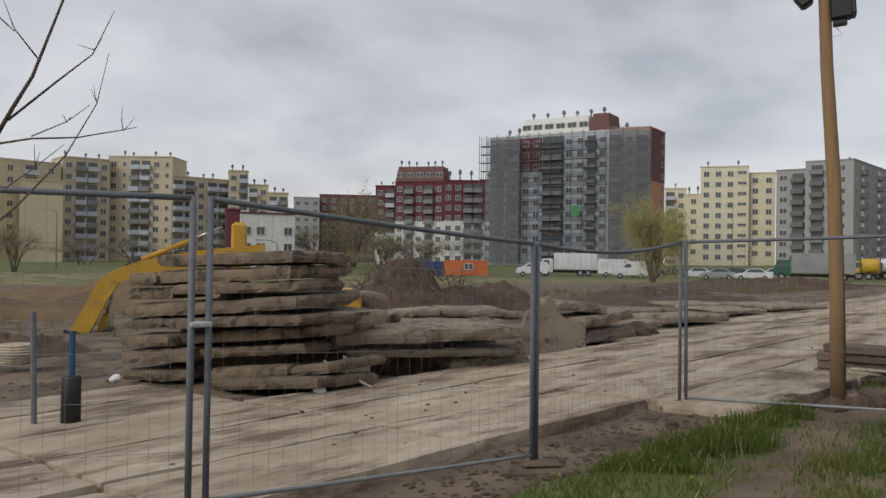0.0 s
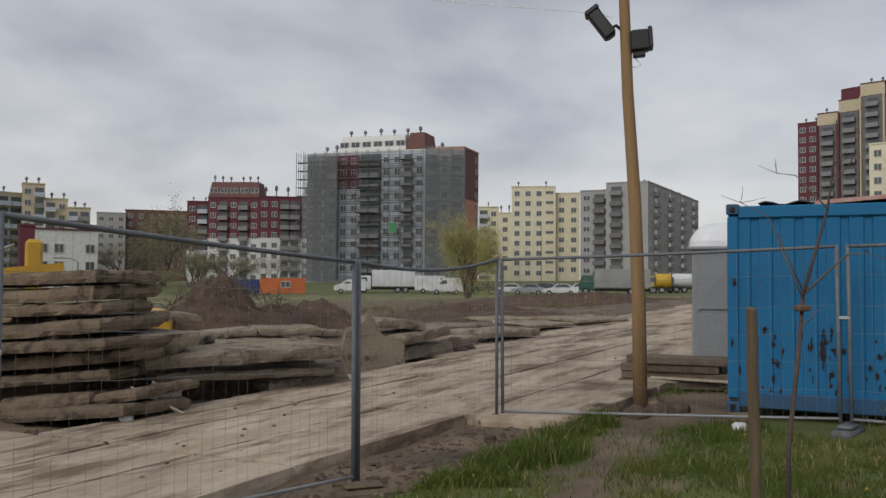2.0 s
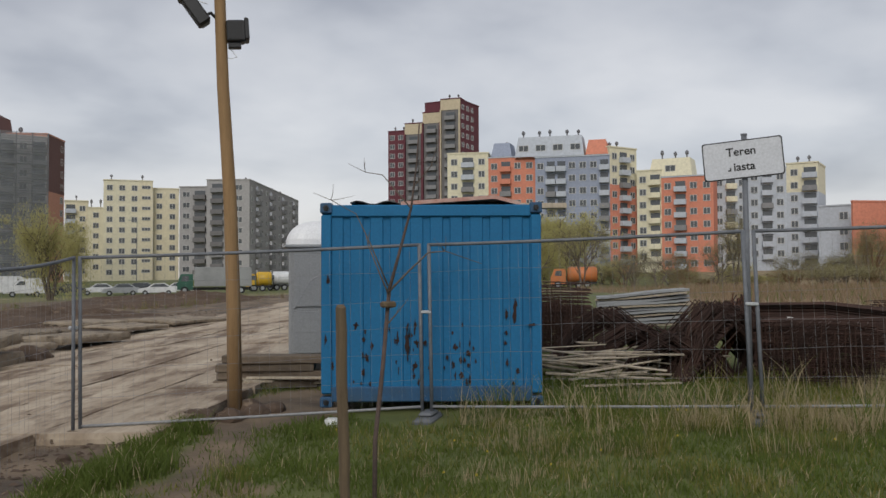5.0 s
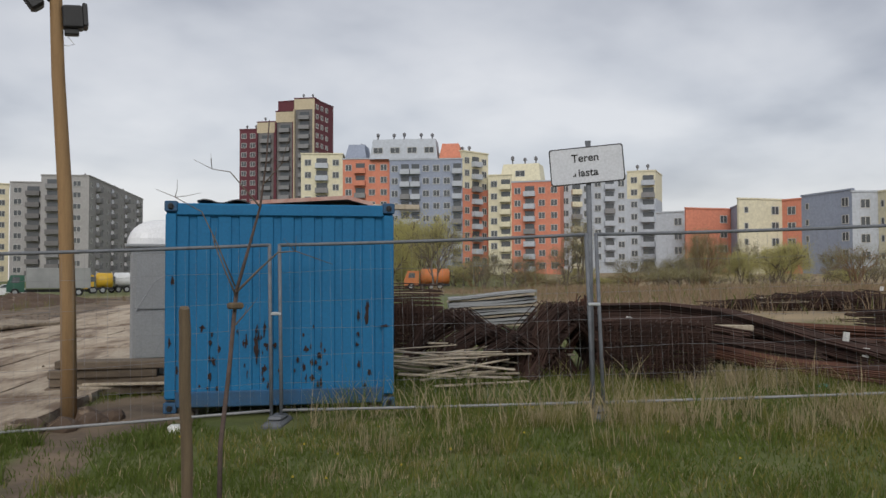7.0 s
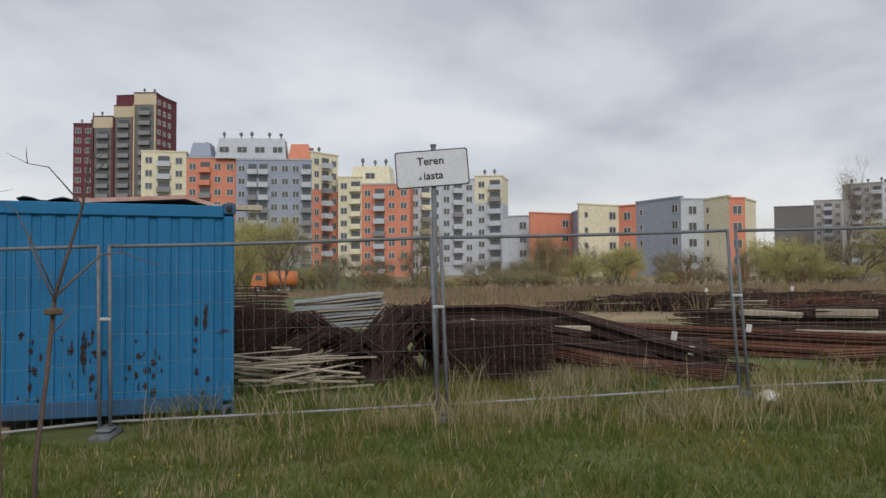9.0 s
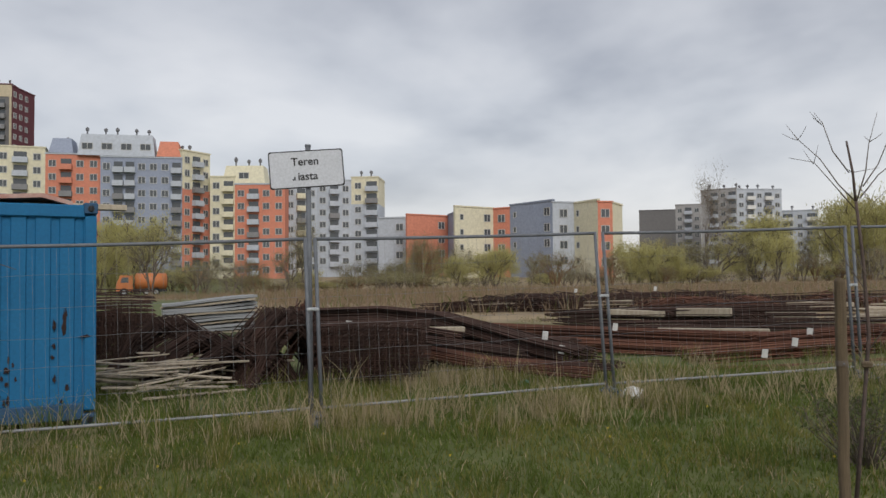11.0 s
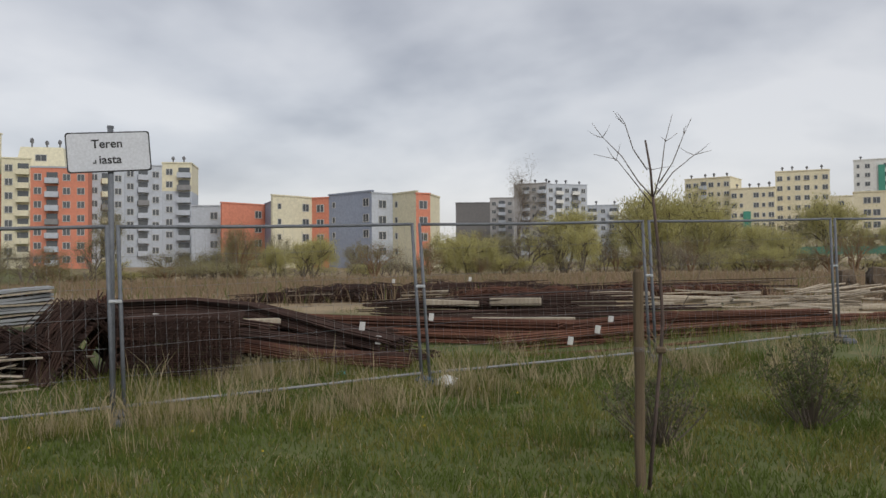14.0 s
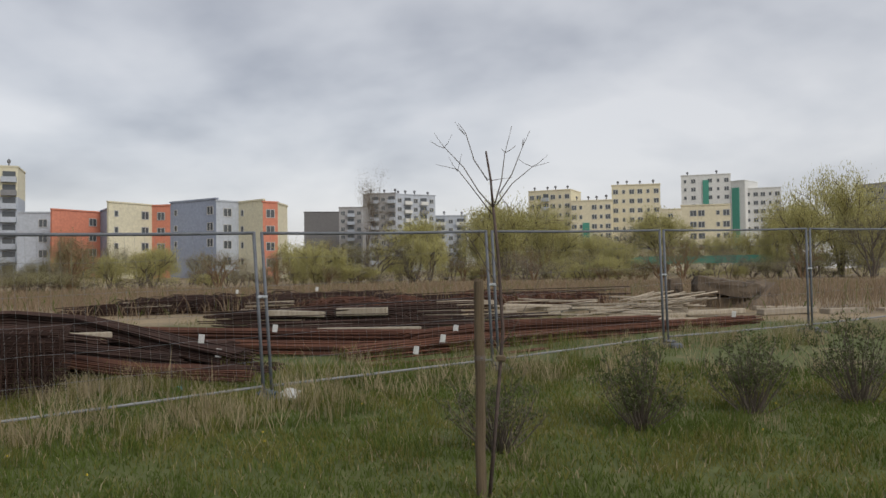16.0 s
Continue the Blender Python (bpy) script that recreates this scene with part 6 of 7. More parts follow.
for k in range(30):
    s = Shape().tube([(0, 0, 0), (rnd.uniform(0.8, 1.6), 0, rnd.uniform(-0.05, 0.25))], 0.02, 4)
    tagged(part("stick", s, [OLDWOOD], at=pose(21.6 + rnd.uniform(-0.6, 0.6), -3.9 + rnd.uniform(-0.7, 0.7), 0.78 + 0.01 * k, 0, 0, rnd.uniform(-130, -40))), "grey branch in a loose stack", "stick", "stacked branches")
for k, (x, y, z, l, d, t, yaw, slope) in enumerate(((23.6, -6.5, 1.22, 1.7, 1.2, 0.42, -98, -8), (23.4, -7.3, 0.75, 1.2, 1.0, 0.62, -60, 38), (23.7, -6.2, 0.72, 1.5, 0.8, 0.5, -95, 0), (23.8, -5.2, 0.85, 0.4, 0.4, 0.85, -90, 0))):
    me = rough_slab(l, d, t, 200 + k, 0.2, 0.08, 0.06, False)
    me.materials.append(CONCRETE)
    ob = new("concrete_lump", me)
    ob.matrix_basis = Matrix.Translation((x, y, z - 0.15)) @ pose(0, 0, 0, 0, -slope, yaw)
    tagged(ob, "dark broken concrete lump on the site", "concrete lump", "concrete lumps")

# ---- far trees: build one of each kind, then copy ----


def branch(s, rnd, p, d, length, r, depth, tips, droop=0.0, spread=0.6, kids=3):
    q = p + d * length * 0.5 + Vector((rnd.gauss(0, 0.05), rnd.gauss(0, 0.05), 0)) * length
    e = p + d * length + Vector((rnd.gauss(0, 0.06), rnd.gauss(0, 0.06), -droop * length * 0.3)) * 1.0
    s.tube([p, q, e], [r, r * 0.8, r * 0.55], 5 if depth > 1 else 4, caps=False)
    tips.append((q, depth))
    tips.append((e, depth))
    if depth == 0:
        return
    for k in range(kids):
        a = rnd.uniform(0, 2 * math.pi)
        side = d.cross(Vector((math.cos(a), math.sin(a), 0.3))).normalized()
        nd = (d + side * rnd.uniform(spread * 0.6, spread * 1.3) + Vector((0, 0, -droop))).normalized()
        branch(s, rnd, p.lerp(e, rnd.uniform(0.45, 1.0)), nd, length * rnd.uniform(0.55, 0.78), r * 0.5, depth - 1, tips, droop, spread, kids)


def leaf(s, p, rnd, size, hang=False):
    a, b = Vector((rnd.gauss(0, 1), rnd.gauss(0, 1), rnd.gauss(0, 1))).normalized(), Vector((rnd.gauss(0, 1), rnd.gauss(0, 1), rnd.gauss(0, 1))).normalized()
    if hang:
        a = Vector((rnd.gauss(0, 0.15), rnd.gauss(0, 0.15), -1)).normalized() * 2.2
    k = len(s.v)
    s.v += [tuple(p - b * size * 0.4), tuple(p + b * size * 0.4), tuple(p + a * size)]
    s.f.append((k, k + 1, k + 2))
    s.m.append(0)


def make_tree(kind, seed, label, x, y):
    """A tree about 8 m high and 3 m to each side."""
    rnd = random.Random(seed)
    t = thing("tree", label, "tree", "trees beyond the site")
    s, tips = Shape(), []
    base = Vector((0, 0, 0))
    stems = {"willow": 5, "round": 4, "bare": 2, "bush": 7}[kind]
    for k in range(stems):
        a = 2 * math.pi * k / stems + rnd.uniform(-0.4, 0.4)
        lean = Vector((math.cos(a) * 0.28, math.sin(a) * 0.28, 1)).normalized()
        branch(s, rnd, base + Vector((math.cos(a), math.sin(a), 0)) * 0.1, lean, 3.4 if kind != "bush" else 3.0, 0.10 if kind == "bare" else 0.16 if kind != "bush" else 0.05, 5 if kind == "bare" else 4 if kind == "round" else 3, tips, 0.12 if kind == "willow" else 0.0, 0.62, 3)
    zs = [p.z for p, _ in tips]
    grow = 8.0 / max(zs)
    wide = 3.0 / sorted(max(abs(p.x), abs(p.y)) for p, _ in tips)[int(len(tips) * 0.86)]
    for i, v in enumerate(s.v):
        s.v[i] = (v[0] * wide, v[1] * wide, v[2] * grow - 0.15)
    part("trunk", s, [TWIG], t)
    c = Shape()
    size = {"willow": (0.05, 0.12), "round": (0.055, 0.13), "bare": (0.04, 0.085), "bush": (0.08, 0.17)}[kind]
    tips = [(Vector((p.x * wide, p.y * wide, p.z * grow)), d) for p, d in tips if d <= 3]
    count = {"willow": 30000, "round": 15000, "bare": 8000, "bush": 12000}[kind]
    for k in range(count):
        p, d = rnd.choice(tips)
        q = p + Vector((rnd.gauss(0, 0.36), rnd.gauss(0, 0.36), rnd.gauss(0, 0.36)))
        if kind in ("willow", "round") and rnd.random() < 0.5:
            q.z -= abs(rnd.gauss(0, 1.7))
        if noise.noise(q * 0.75 + Vector((seed * 5.0, 0, 0))) < rnd.uniform(-0.45, 0.05):
            continue
        if q.z > 0.2:
            leaf(c, q, rnd, rnd.uniform(*size), kind == "willow")
    mat = {"willow": LEAFYELLOW, "round": LEAFGREEN, "bare": LEAFGREY, "bush": LEAFGREEN}[kind]
    part("crown", c, [mat], t)
    return t


WILLOW = make_tree("willow", 1, "yellow-green willow just coming into leaf", 0, 0)
WILLOW2 = make_tree("willow", 5, "yellow-green spreading willow in spring leaf", 0, 0)
ROUND = make_tree("round", 2, "thinly leafed young green tree", 0, 0)
BARE = make_tree("bare", 3, "nearly bare grey-twigged tree", 0, 0)
BUSH = make_tree("bush", 4, "dense green bush in spring leaf", 0, 0)
RED = make_tree("round", 9, "reddish young tree coming into bud", 0, 0)
RED.children[1].data.materials[0] = LEAFBROWN
TREES = (
    (ROUND, -49.1, 98.4, 6.2, 2.9), (BARE, -66.3, 156.6, 5.5, 5.5), (BARE, -58.2, 159.7, 6.5, 6.5), (BARE, -49.2, 164.8, 7.5, 6.5), (BARE, -40, 166, 6.5, 5.5), (BARE, -62, 150, 5, 5),
    (ROUND, -23.3, 158.3, 9.4, 5.2), (ROUND, -17.6, 169.1, 16.5, 7.0), (BARE, -12, 160, 12, 6), (ROUND, -10.2, 149.7, 7.5, 4.0), (ROUND, -4.8, 149.9, 7.0, 4.5), (BUSH, -15.6, 129.1, 3.6, 3.4), (BARE, 2.0, 150, 6.5, 4),
    (WILLOW2, 17.8, 72.8, 6.0, 2.4), (WILLOW, 91.0, 86.5, 9.4, 4.6), (WILLOW2, 84.0, 86.0, 7.0, 3.0))
MORE_TREES = (
    (ROUND, 73.8, 68.0, 9.1, 2.4), (ROUND, 93.1, 76.4, 5.8, 2.8), (RED, 96.5, 72.1, 5.0, 2.4), (ROUND, 92.6, 60.2, 10.6, 2.2), (ROUND, 93.3, 62.9, 6.8, 1.8),
    (BUSH, 75.8, 39.4, 2.3, 2.7), (RED, 90.8, 43.1, 6.9, 2.3), (ROUND, 96.0, 54.7, 4.6, 2.1), (WILLOW, 121.7, 47.0, 4.6, 2.9), (ROUND, 120.4, 50.1, 7.5, 1.5), (ROUND, 125.7, 34.8, 2.8, 2.0), (WILLOW2, 118.1, 23.2, 5.0, 3.0), (RED, 128.5, 22.2, 7.2, 2.8))
EAST_TREES = (
    (BARE, 139.5, 16.9, 18.5, 4.2), (WILLOW2, 108.8, 19.7, 4.6, 2.7), (ROUND, 119.2, 17.7, 6.6, 2.8), (ROUND, 109.8, 12.3, 6.3, 3.6), (WILLOW, 115.2, 8.0, 7.6, 3.6), (ROUND, 130.4, 3.9, 7.0, 3.4), (WILLOW, 130.4, -5.5, 10.6, 5.4),
    (WILLOW2, 125.5, -1.6, 8.9, 2.9), (WILLOW2, 135.0, -11.5, 9.3, 3.4), (ROUND, 148.5, -24.2, 9.2, 4.2), (WILLOW, 146.9, -32.5, 9.8, 4.2), (WILLOW2, 143.4, -45.1, 6.3, 3.4))
FAR_EAST_TREES = (
    (WILLOW, 117.3, -44.3, 9.3, 4.4), (WILLOW2, 120.0, -50.7, 12.6, 4.2), (ROUND, 109.4, -50.0, 10.2, 3.2), (WILLOW, 118.2, -41.7, 7.0, 2.0), (BUSH, 90.4, 44.2, 3.2, 2.7), (BUSH, 85.0, 43.8, 2.2, 2.8), (ROUND, 93.1, 49.9, 3.8, 2.4),
    (RED, 109.2, 51.1, 7.4, 2.3), (ROUND, 136.8, 32.0, 3.6, 1.6), (ROUND, 133.8, 42.9, 5.7, 2.5), (WILLOW2, 139.7, -4.9, 7.5, 4.6), (WILLOW, 139.0, -12.5, 7.0, 4.4), (BUSH, 134.0, -8.0, 3.6, 4.5), (BUSH, 131.0, -1.0, 3.2, 4.5), (BUSH, 133.5, -16.0, 3.0, 4.5), (BUSH, 118.5, -46.0, 4.2, 4.6), (BUSH, 119.0, -53.0, 4.4, 4.6), (WILLOW, 124.0, -57.0, 9.0, 4.4), (BUSH, 116.0, -39.5, 3.0, 3.6), (BARE, 100, 30, 4.0, 2.2), (BARE, 106, -14, 4.0, 2.5), (BARE, 98, -3, 3.2, 2.4), (WILLOW, 142, -20, 6.5, 3.2), (WILLOW2, 146, -40, 5.5, 3.0))
rnd = random.Random(6)
SCRUB = []
for k in range(120):
    a, r = radians(40 + 73 * (k + rnd.uniform(-0.5, 0.5)) / 120), rnd.uniform(96, 136)
    if a < radians(50):
        r = rnd.uniform(124, 138)
    SCRUB.append((rnd.choice((ROUND, BARE, BARE, BARE, RED, RED, WILLOW2, WILLOW)), r * math.sin(a), r * math.cos(a), rnd.choice((rnd.uniform(1.2, 2.8), rnd.uniform(2.5, 5.2))), rnd.uniform(1.3, 2.8)))
used, firsts = set(), []
for src, x, y, h, w in (*TREES, *MORE_TREES, *EAST_TREES, *FAR_EAST_TREES, *SCRUB):
    if src in (WILLOW, WILLOW2):
        h, w = h * 1.22, w * 1.05
    m = pose(x, y, level(x, y) - 0.05, 0, 0, rnd.uniform(0, 360)) @ Matrix.Diagonal((w / 3.0, w / 3.0, h / 8.0, 1))
    if src.name in used:
        copy_thing(src, m)
    else:
        used.add(src.name)
        firsts.append((src, m))
for src, m in firsts:
    src.matrix_basis = m

# ---- saplings with their stakes ----


def limb(s, o, right, pts, r0, r1):
    n = len(pts)
    back = Vector((right.y, -right.x, 0))
    line = [o + right * a + Vector((0, 0, b)) + back * (0.05 * math.sin(1.7 * i + a * 9)) for i, (a, b) in enumerate(pts)]
    s.tube(line, [(r0 + (r1 - r0) * i / (n - 1)) * 0.68 for i in range(n)], 6)


def twigs(s, rnd, o, right, a, b, n, length):
    for k in range(n):
        da, db = rnd.gauss(0, 0.6) * length, rnd.uniform(0.2, 1) * length
        limb(s, o, right, [(a, b), (a + da * 0.5, b + db * 0.45), (a + da, b + db)], 0.004, 0.0015)


def sapling(x, y, z, right, limbs, label, seed, tie=None):
    t = thing("sapling", label, "tree", "young planted trees", at=pose(x, y, z))
    rnd = random.Random(seed)
    for n, (pts, r0, r1) in enumerate(limbs):
        s = Shape()
        limb(s, Vector(), right, pts, r0, r1)
        if n and len(pts) > 2:
            twigs(s, rnd, Vector(), right, *pts[-2], 2, 0.12)
        part("trunk" if n == 0 else "branch", s, [BARK if n < 2 else TWIG], t, smooth=True)
    if tie:
        a = lerp_table(tie, [b for _, b in limbs[0][0]], [a for a, _ in limbs[0][0]])
        o = right * a
        part("tie", Shape().box((o.x - 0.045, o.y - 0.035, tie - 0.022), (o.x + 0.05, o.y + 0.035, tie + 0.022), 0, 0.01), [STAKEWOOD], t, "brown band tying the stem")
    return t


def stake(x, y, z, h, lean, label, r=0.032, strap=0.0):
    g = thing("stake", label, "stake", "tree stakes", at=pose(x, y, z, 0, lean, 0))
    rnd = random.Random(int(x * 100))
    zs = [-0.15] + [h * k / 9 for k in range(1, 9)] + [h - 0.015, h]
    pts = [(rnd.gauss(0, 0.0025), rnd.gauss(0, 0.0025), v) for v in zs]
    part("post", Shape().tube(pts, [r * rnd.uniform(0.95, 1.05) for _ in zs[:-1]] + [r * 0.82], 12), [STAKEWOOD], g)
    if strap:
        part("strap", Shape().tube([(0, 0, strap), (0, 0, strap + 0.035)], r * 1.12, 12), [TWIG], g, "grey strap round the stake")
        part("nail", Shape().tube([(-r * 1.05, -r * 0.3, strap + 0.018), (-r * 1.3, -r * 0.4, strap + 0.018)], 0.005, 6), [GALV], g)


R1 = Vector((0.80, -0.60, 0))
sapling(3.51, 5.34, level(3.51, 5.34), R1, [
    ([(0.0, -0.05), (0.01, 0.6), (0.06, 1.1), (0.105, 1.62)], 0.026, 0.02), ([(0.105, 1.62), (0.18, 1.9), (0.26, 2.2), (0.30, 2.5), (0.32, 2.8)], 0.018, 0.006),
    ([(0.105, 1.62), (0.24, 1.76), (0.38, 1.89), (0.5, 1.9), (0.75, 1.81)], 0.013, 0.003), ([(0.105, 1.6), (0.04, 1.75), (-0.04, 1.95), (-0.06, 2.02)], 0.01, 0.003),
    ([(0.26, 2.2), (0.16, 2.32), (0.06, 2.44), (-0.06, 2.46), (-0.18, 2.52)], 0.009, 0.002), ([(0.1, 1.66), (-0.02, 1.95), (-0.12, 2.16), (-0.3, 2.26), (-0.42, 2.31)], 0.008, 0.002),
    ([(0.10, 1.4), (0.16, 1.47), (0.21, 1.53)], 0.008, 0.004), ([(0.28, 2.35), (0.4, 2.5), (0.46, 2.7)], 0.007, 0.002)],
    "bare young sapling with dark twigs tied to a stake", 1, 1.53)
stake(3.24, 5.27, level(3.24, 5.27), 1.53, -1.6, "weathered round timber stake beside a sapling", 0.036)
R2 = Vector((0.03, -1.0, 0))
sapling(6.8, 0.19, level(6.8, 0.19), R2, [
    ([(0.0, -0.05), (0.06, 0.6), (0.12, 1.2), (0.09, 1.75), (0.055, 2.1)], 0.022, 0.015), ([(0.055, 2.1), (0.04, 2.3), (0.01, 2.52)], 0.014, 0.010),
    ([(0.055, 2.1), (-0.05, 2.22), (-0.16, 2.4), (-0.3, 2.55), (-0.37, 2.66)], 0.008, 0.002), ([(0.02, 2.3), (-0.08, 2.45), (-0.14, 2.65), (-0.19, 2.73)], 0.007, 0.002), ([(0.05, 2.05), (-0.1, 2.25), (-0.2, 2.38), (-0.36, 2.42)], 0.007, 0.002),
    ([(0.06, 2.1), (0.12, 2.3), (0.15, 2.5), (0.2, 2.7)], 0.008, 0.002), ([(0.1, 2.2), (0.2, 2.35), (0.28, 2.55), (0.33, 2.66)], 0.007, 0.002), ([(0.08, 2.12), (0.2, 2.28), (0.35, 2.4), (0.47, 2.43)], 0.007, 0.002),
    ([(0.1, 1.6), (0.05, 1.75), (-0.05, 1.9), (-0.2, 2.0)], 0.006, 0.002), ([(0.11, 1.1), (0.22, 1.25), (0.33, 1.45), (0.42, 1.65)], 0.006, 0.002), ([(0.1, 1.5), (-0.02, 1.7), (-0.1, 1.85), (-0.14, 1.9)], 0.006, 0.002)],
    "bare young sapling with fine spreading twigs", 2, 1.0)
stake(6.7, 0.245, level(6.7, 0.245), 1.58, 0.3, "weathered timber stake in the lawn", 0.036, 1.0)
R0 = Vector((0.91, 0.42, 0))
sapling(-2.48, 3.76, level(-2.48, 3.76) + 0.08, R0, [
    ([(-0.1, -0.05), (0.0, 0.9), (0.12, 1.5), (0.36, 1.85), (0.42, 2.05)], 0.03, 0.022), ([(0.42, 2.05), (0.52, 2.25), (0.60, 2.4), (0.66, 2.6), (0.75, 2.85), (0.85, 3.1)], 0.016, 0.006),
    ([(0.42, 2.05), (0.4, 2.25), (0.36, 2.45), (0.28, 2.65)], 0.011, 0.004), ([(0.44, 2.08), (0.6, 2.11), (0.8, 2.14), (1.0, 2.18), (1.07, 2.21)], 0.009, 0.002), ([(0.5, 2.2), (0.7, 2.38), (0.86, 2.55), (0.95, 2.75)], 0.010, 0.002),
    ([(0.62, 2.5), (0.52, 2.62), (0.47, 2.75)], 0.006, 0.002), ([(0.3, 1.55), (0.55, 1.8), (0.75, 2.05), (0.88, 2.3), (0.93, 2.55)], 0.010, 0.002), ([(0.36, 1.9), (0.5, 1.88), (0.62, 1.98), (0.74, 2.1)], 0.007, 0.002),
    ([(0.40, 2.1), (0.34, 2.3), (0.30, 2.5), (0.34, 2.7)], 0.008, 0.002), ([(0.75, 2.85), (0.83, 2.9), (0.9, 3.0)], 0.005, 0.002), ([(0.6, 2.13), (0.75, 2.2), (0.85, 2.3)], 0.005, 0.002)],
    "bare young tree with grey spreading branches", 3)

# ---- shrubs on the lawn ----


def shrub(x, y, h, w, seed, brown, label):
    rnd = random.Random(seed)
    t = thing("shrub", label, "shrub", "shrubs on the lawn", at=pose(x, y, level(x, y) - 0.02))
    st, lf = Shape(), Shape()
    for k in range(70):
        a, r = rnd.uniform(0, 6.28), rnd.uniform(0.05, 1) ** 0.8 * w
        hh = h * rnd.uniform(0.45, 1.15) * (1 - 0.3 * (r / w) ** 2)
        dx, dy = math.cos(a) * r, math.sin(a) * r
        bx, by = rnd.gauss(0, 0.06), rnd.gauss(0, 0.06)
        pts = [Vector((dx * 0.2, dy * 0.2, 0)), Vector((dx * 0.5 + bx, dy * 0.5 + by, hh * 0.42)), Vector((dx * 0.85 + bx, dy * 0.85 + by, hh * 0.78)), Vector((dx * 1.05, dy * 1.05, hh))]
        st.tube(pts, [0.006, 0.0045, 0.003, 0.0015], 3, caps=False)
        for j in range(4):
            u = rnd.uniform(0.35, 0.95)
            i = min(2, int(u * 3))
            p = pts[i].lerp(pts[i + 1], u * 3 - i)
            e = p + Vector((rnd.gauss(0, 0.07), rnd.gauss(0, 0.07), rnd.uniform(0.03, 0.13)))
            st.tube([p, e], [0.0025, 0.001], 3, caps=False)
            for n in range(8 if not brown else 4):
                leaf(lf, p.lerp(e, rnd.uniform(0.2, 1.1)) + Vector((rnd.gauss(0, 0.018), rnd.gauss(0, 0.018), rnd.gauss(0, 0.018))), rnd, rnd.uniform(0.016, 0.042))
    part("branchwork", st, [TWIG], t)
    part("foliage", lf, [SHRUBGREEN], t)


shrub(8.09, 0.06, 0.66, 0.52, 1, True, "low twiggy brownish shrub in the lawn")
shrub(8.94, -1.33, 0.85, 0.46, 2, False, "dense dark green shrub in the lawn")
shrub(9.73, -2.65, 0.85, 0.55, 3, False, "dense dark green shrub among dry grass")
shrub(10.12, -3.95, 1.0, 0.7, 4, False, "broad dark green shrub in the lawn")
shrub(10.9, -5.4, 1.0, 0.65, 5, False, "broad dark green shrub further along the lawn")

# ---- grass ----


def blades(name, count, place, mats, label, seed, height, width):
    """Single blades, each a bent sliver standing on the ground."""
    rnd = np.random.RandomState(seed)
    vs, fs, mi = [], [], []
    tries = 0
    while len(fs) < count * 2 and tries < count * 12:
        tries += 1
        spot = place(rnd)
        if spot is None:
            continue
        x, y, dry = spot
        z = ground_z(x, y) - 0.01
        h = rnd.uniform(*height) * (1 + 0.6 * noise.noise(Vector((x * 1.3, y * 1.3, seed))) + 0.55 * noise.noise(Vector((x * 4.3, y * 4.3, seed))))
        a, b = rnd.uniform(0, 2 * math.pi), rnd.uniform(0, 2 * math.pi)
        w = width * rnd.uniform(0.6, 1.3) / 2
        l = h * rnd.uniform(0.15, 0.95)
        dx, dy = math.cos(a) * w, math.sin(a) * w
        ex, ey = math.cos(b) * l, math.sin(b) * l
        k = len(vs)
        vs += [(x - dx, y - dy, z), (x + dx, y + dy, z), (x - dx * 0.7 + ex * 0.4, y - dy * 0.7 + ey * 0.4, z + h * 0.6), (x + dx * 0.7 + ex * 0.4, y + dy * 0.7 + ey * 0.4, z + h * 0.6), (x + ex, y + ey, z + h)]
        fs += [(k, k + 1, k + 3, k + 2), (k + 2, k + 3, k + 4)]
        mi += [int(dry)] * 2
    me = bpy.data.meshes.new(name)
    me.from_pydata(vs, [], fs)
    for m in mats:
        me.materials.append(m)
    me.polygons.foreach_set("material_index", mi)
    me.update()
    return tagged(new(name, me), label, "grass", kind="stuff")


def polar(rnd, r0, r1, a0, a1):
    r = math.sqrt(rnd.uniform(r0 * r0, r1 * r1))
    a = radians(rnd.uniform(a0, a1))
    return r * math.sin(a), r * math.cos(a), r, math.degrees(a)


def lawn_place(rnd):
    x, y, r, az = polar(rnd, 5.0, 13.5, -6, 116)
    soil = bare_soil(x, y)
    if rnd.uniform() < soil * 1.25 or math.hypot(x - 6.4, y - 8.45) < 0.9:
        return None
    if noise.noise(Vector((x * 0.9, y * 0.9, 5))) < -0.28 and rnd.uniform() < 0.35:
        return None
    patch = noise.noise(Vector((x * 0.6, y * 0.6, 1))) + 0.6 * noise.noise(Vector((x * 2.1, y * 2.1, 8)))
    if rnd.uniform() < 0.03 + 0.2 * dry_meadow(x, y) + max(0, patch) * 0.12:
        return x, y, 1
    return x, y, 2 * (rnd.uniform() < 0.06 + 0.9 * patch + 0.4 * smooth_step(az, 35, 60) * smooth_step(r, 6.0, 8.5))


def near_place(rnd):
    x, y, r, az = polar(rnd, 0.3, 5.0, -180, 180)
    return None if rnd.uniform() < bare_soil(x, y) * 1.5 else (x, y, rnd.uniform() < 0.12)


def back_place(rnd):
    x, y, r, az = polar(rnd, 5.0, 13.0, 116, 330)
    return None if rnd.uniform() < bare_soil(x, y) * 1.5 else (x, y, rnd.uniform() < 0.12)


def tall_place(rnd):
    x, y, r, az = polar(rnd, 8.2, 13.2, 37, 116)
    if rnd.uniform() > dry_meadow(x, y) * 1.7 or noise.noise(Vector((x * 1.5, y * 1.5, 9))) < 0.12:
        return None
    return x, y, rnd.uniform() < 0.45 + 0.3 * smooth_step(az, 48, 60)


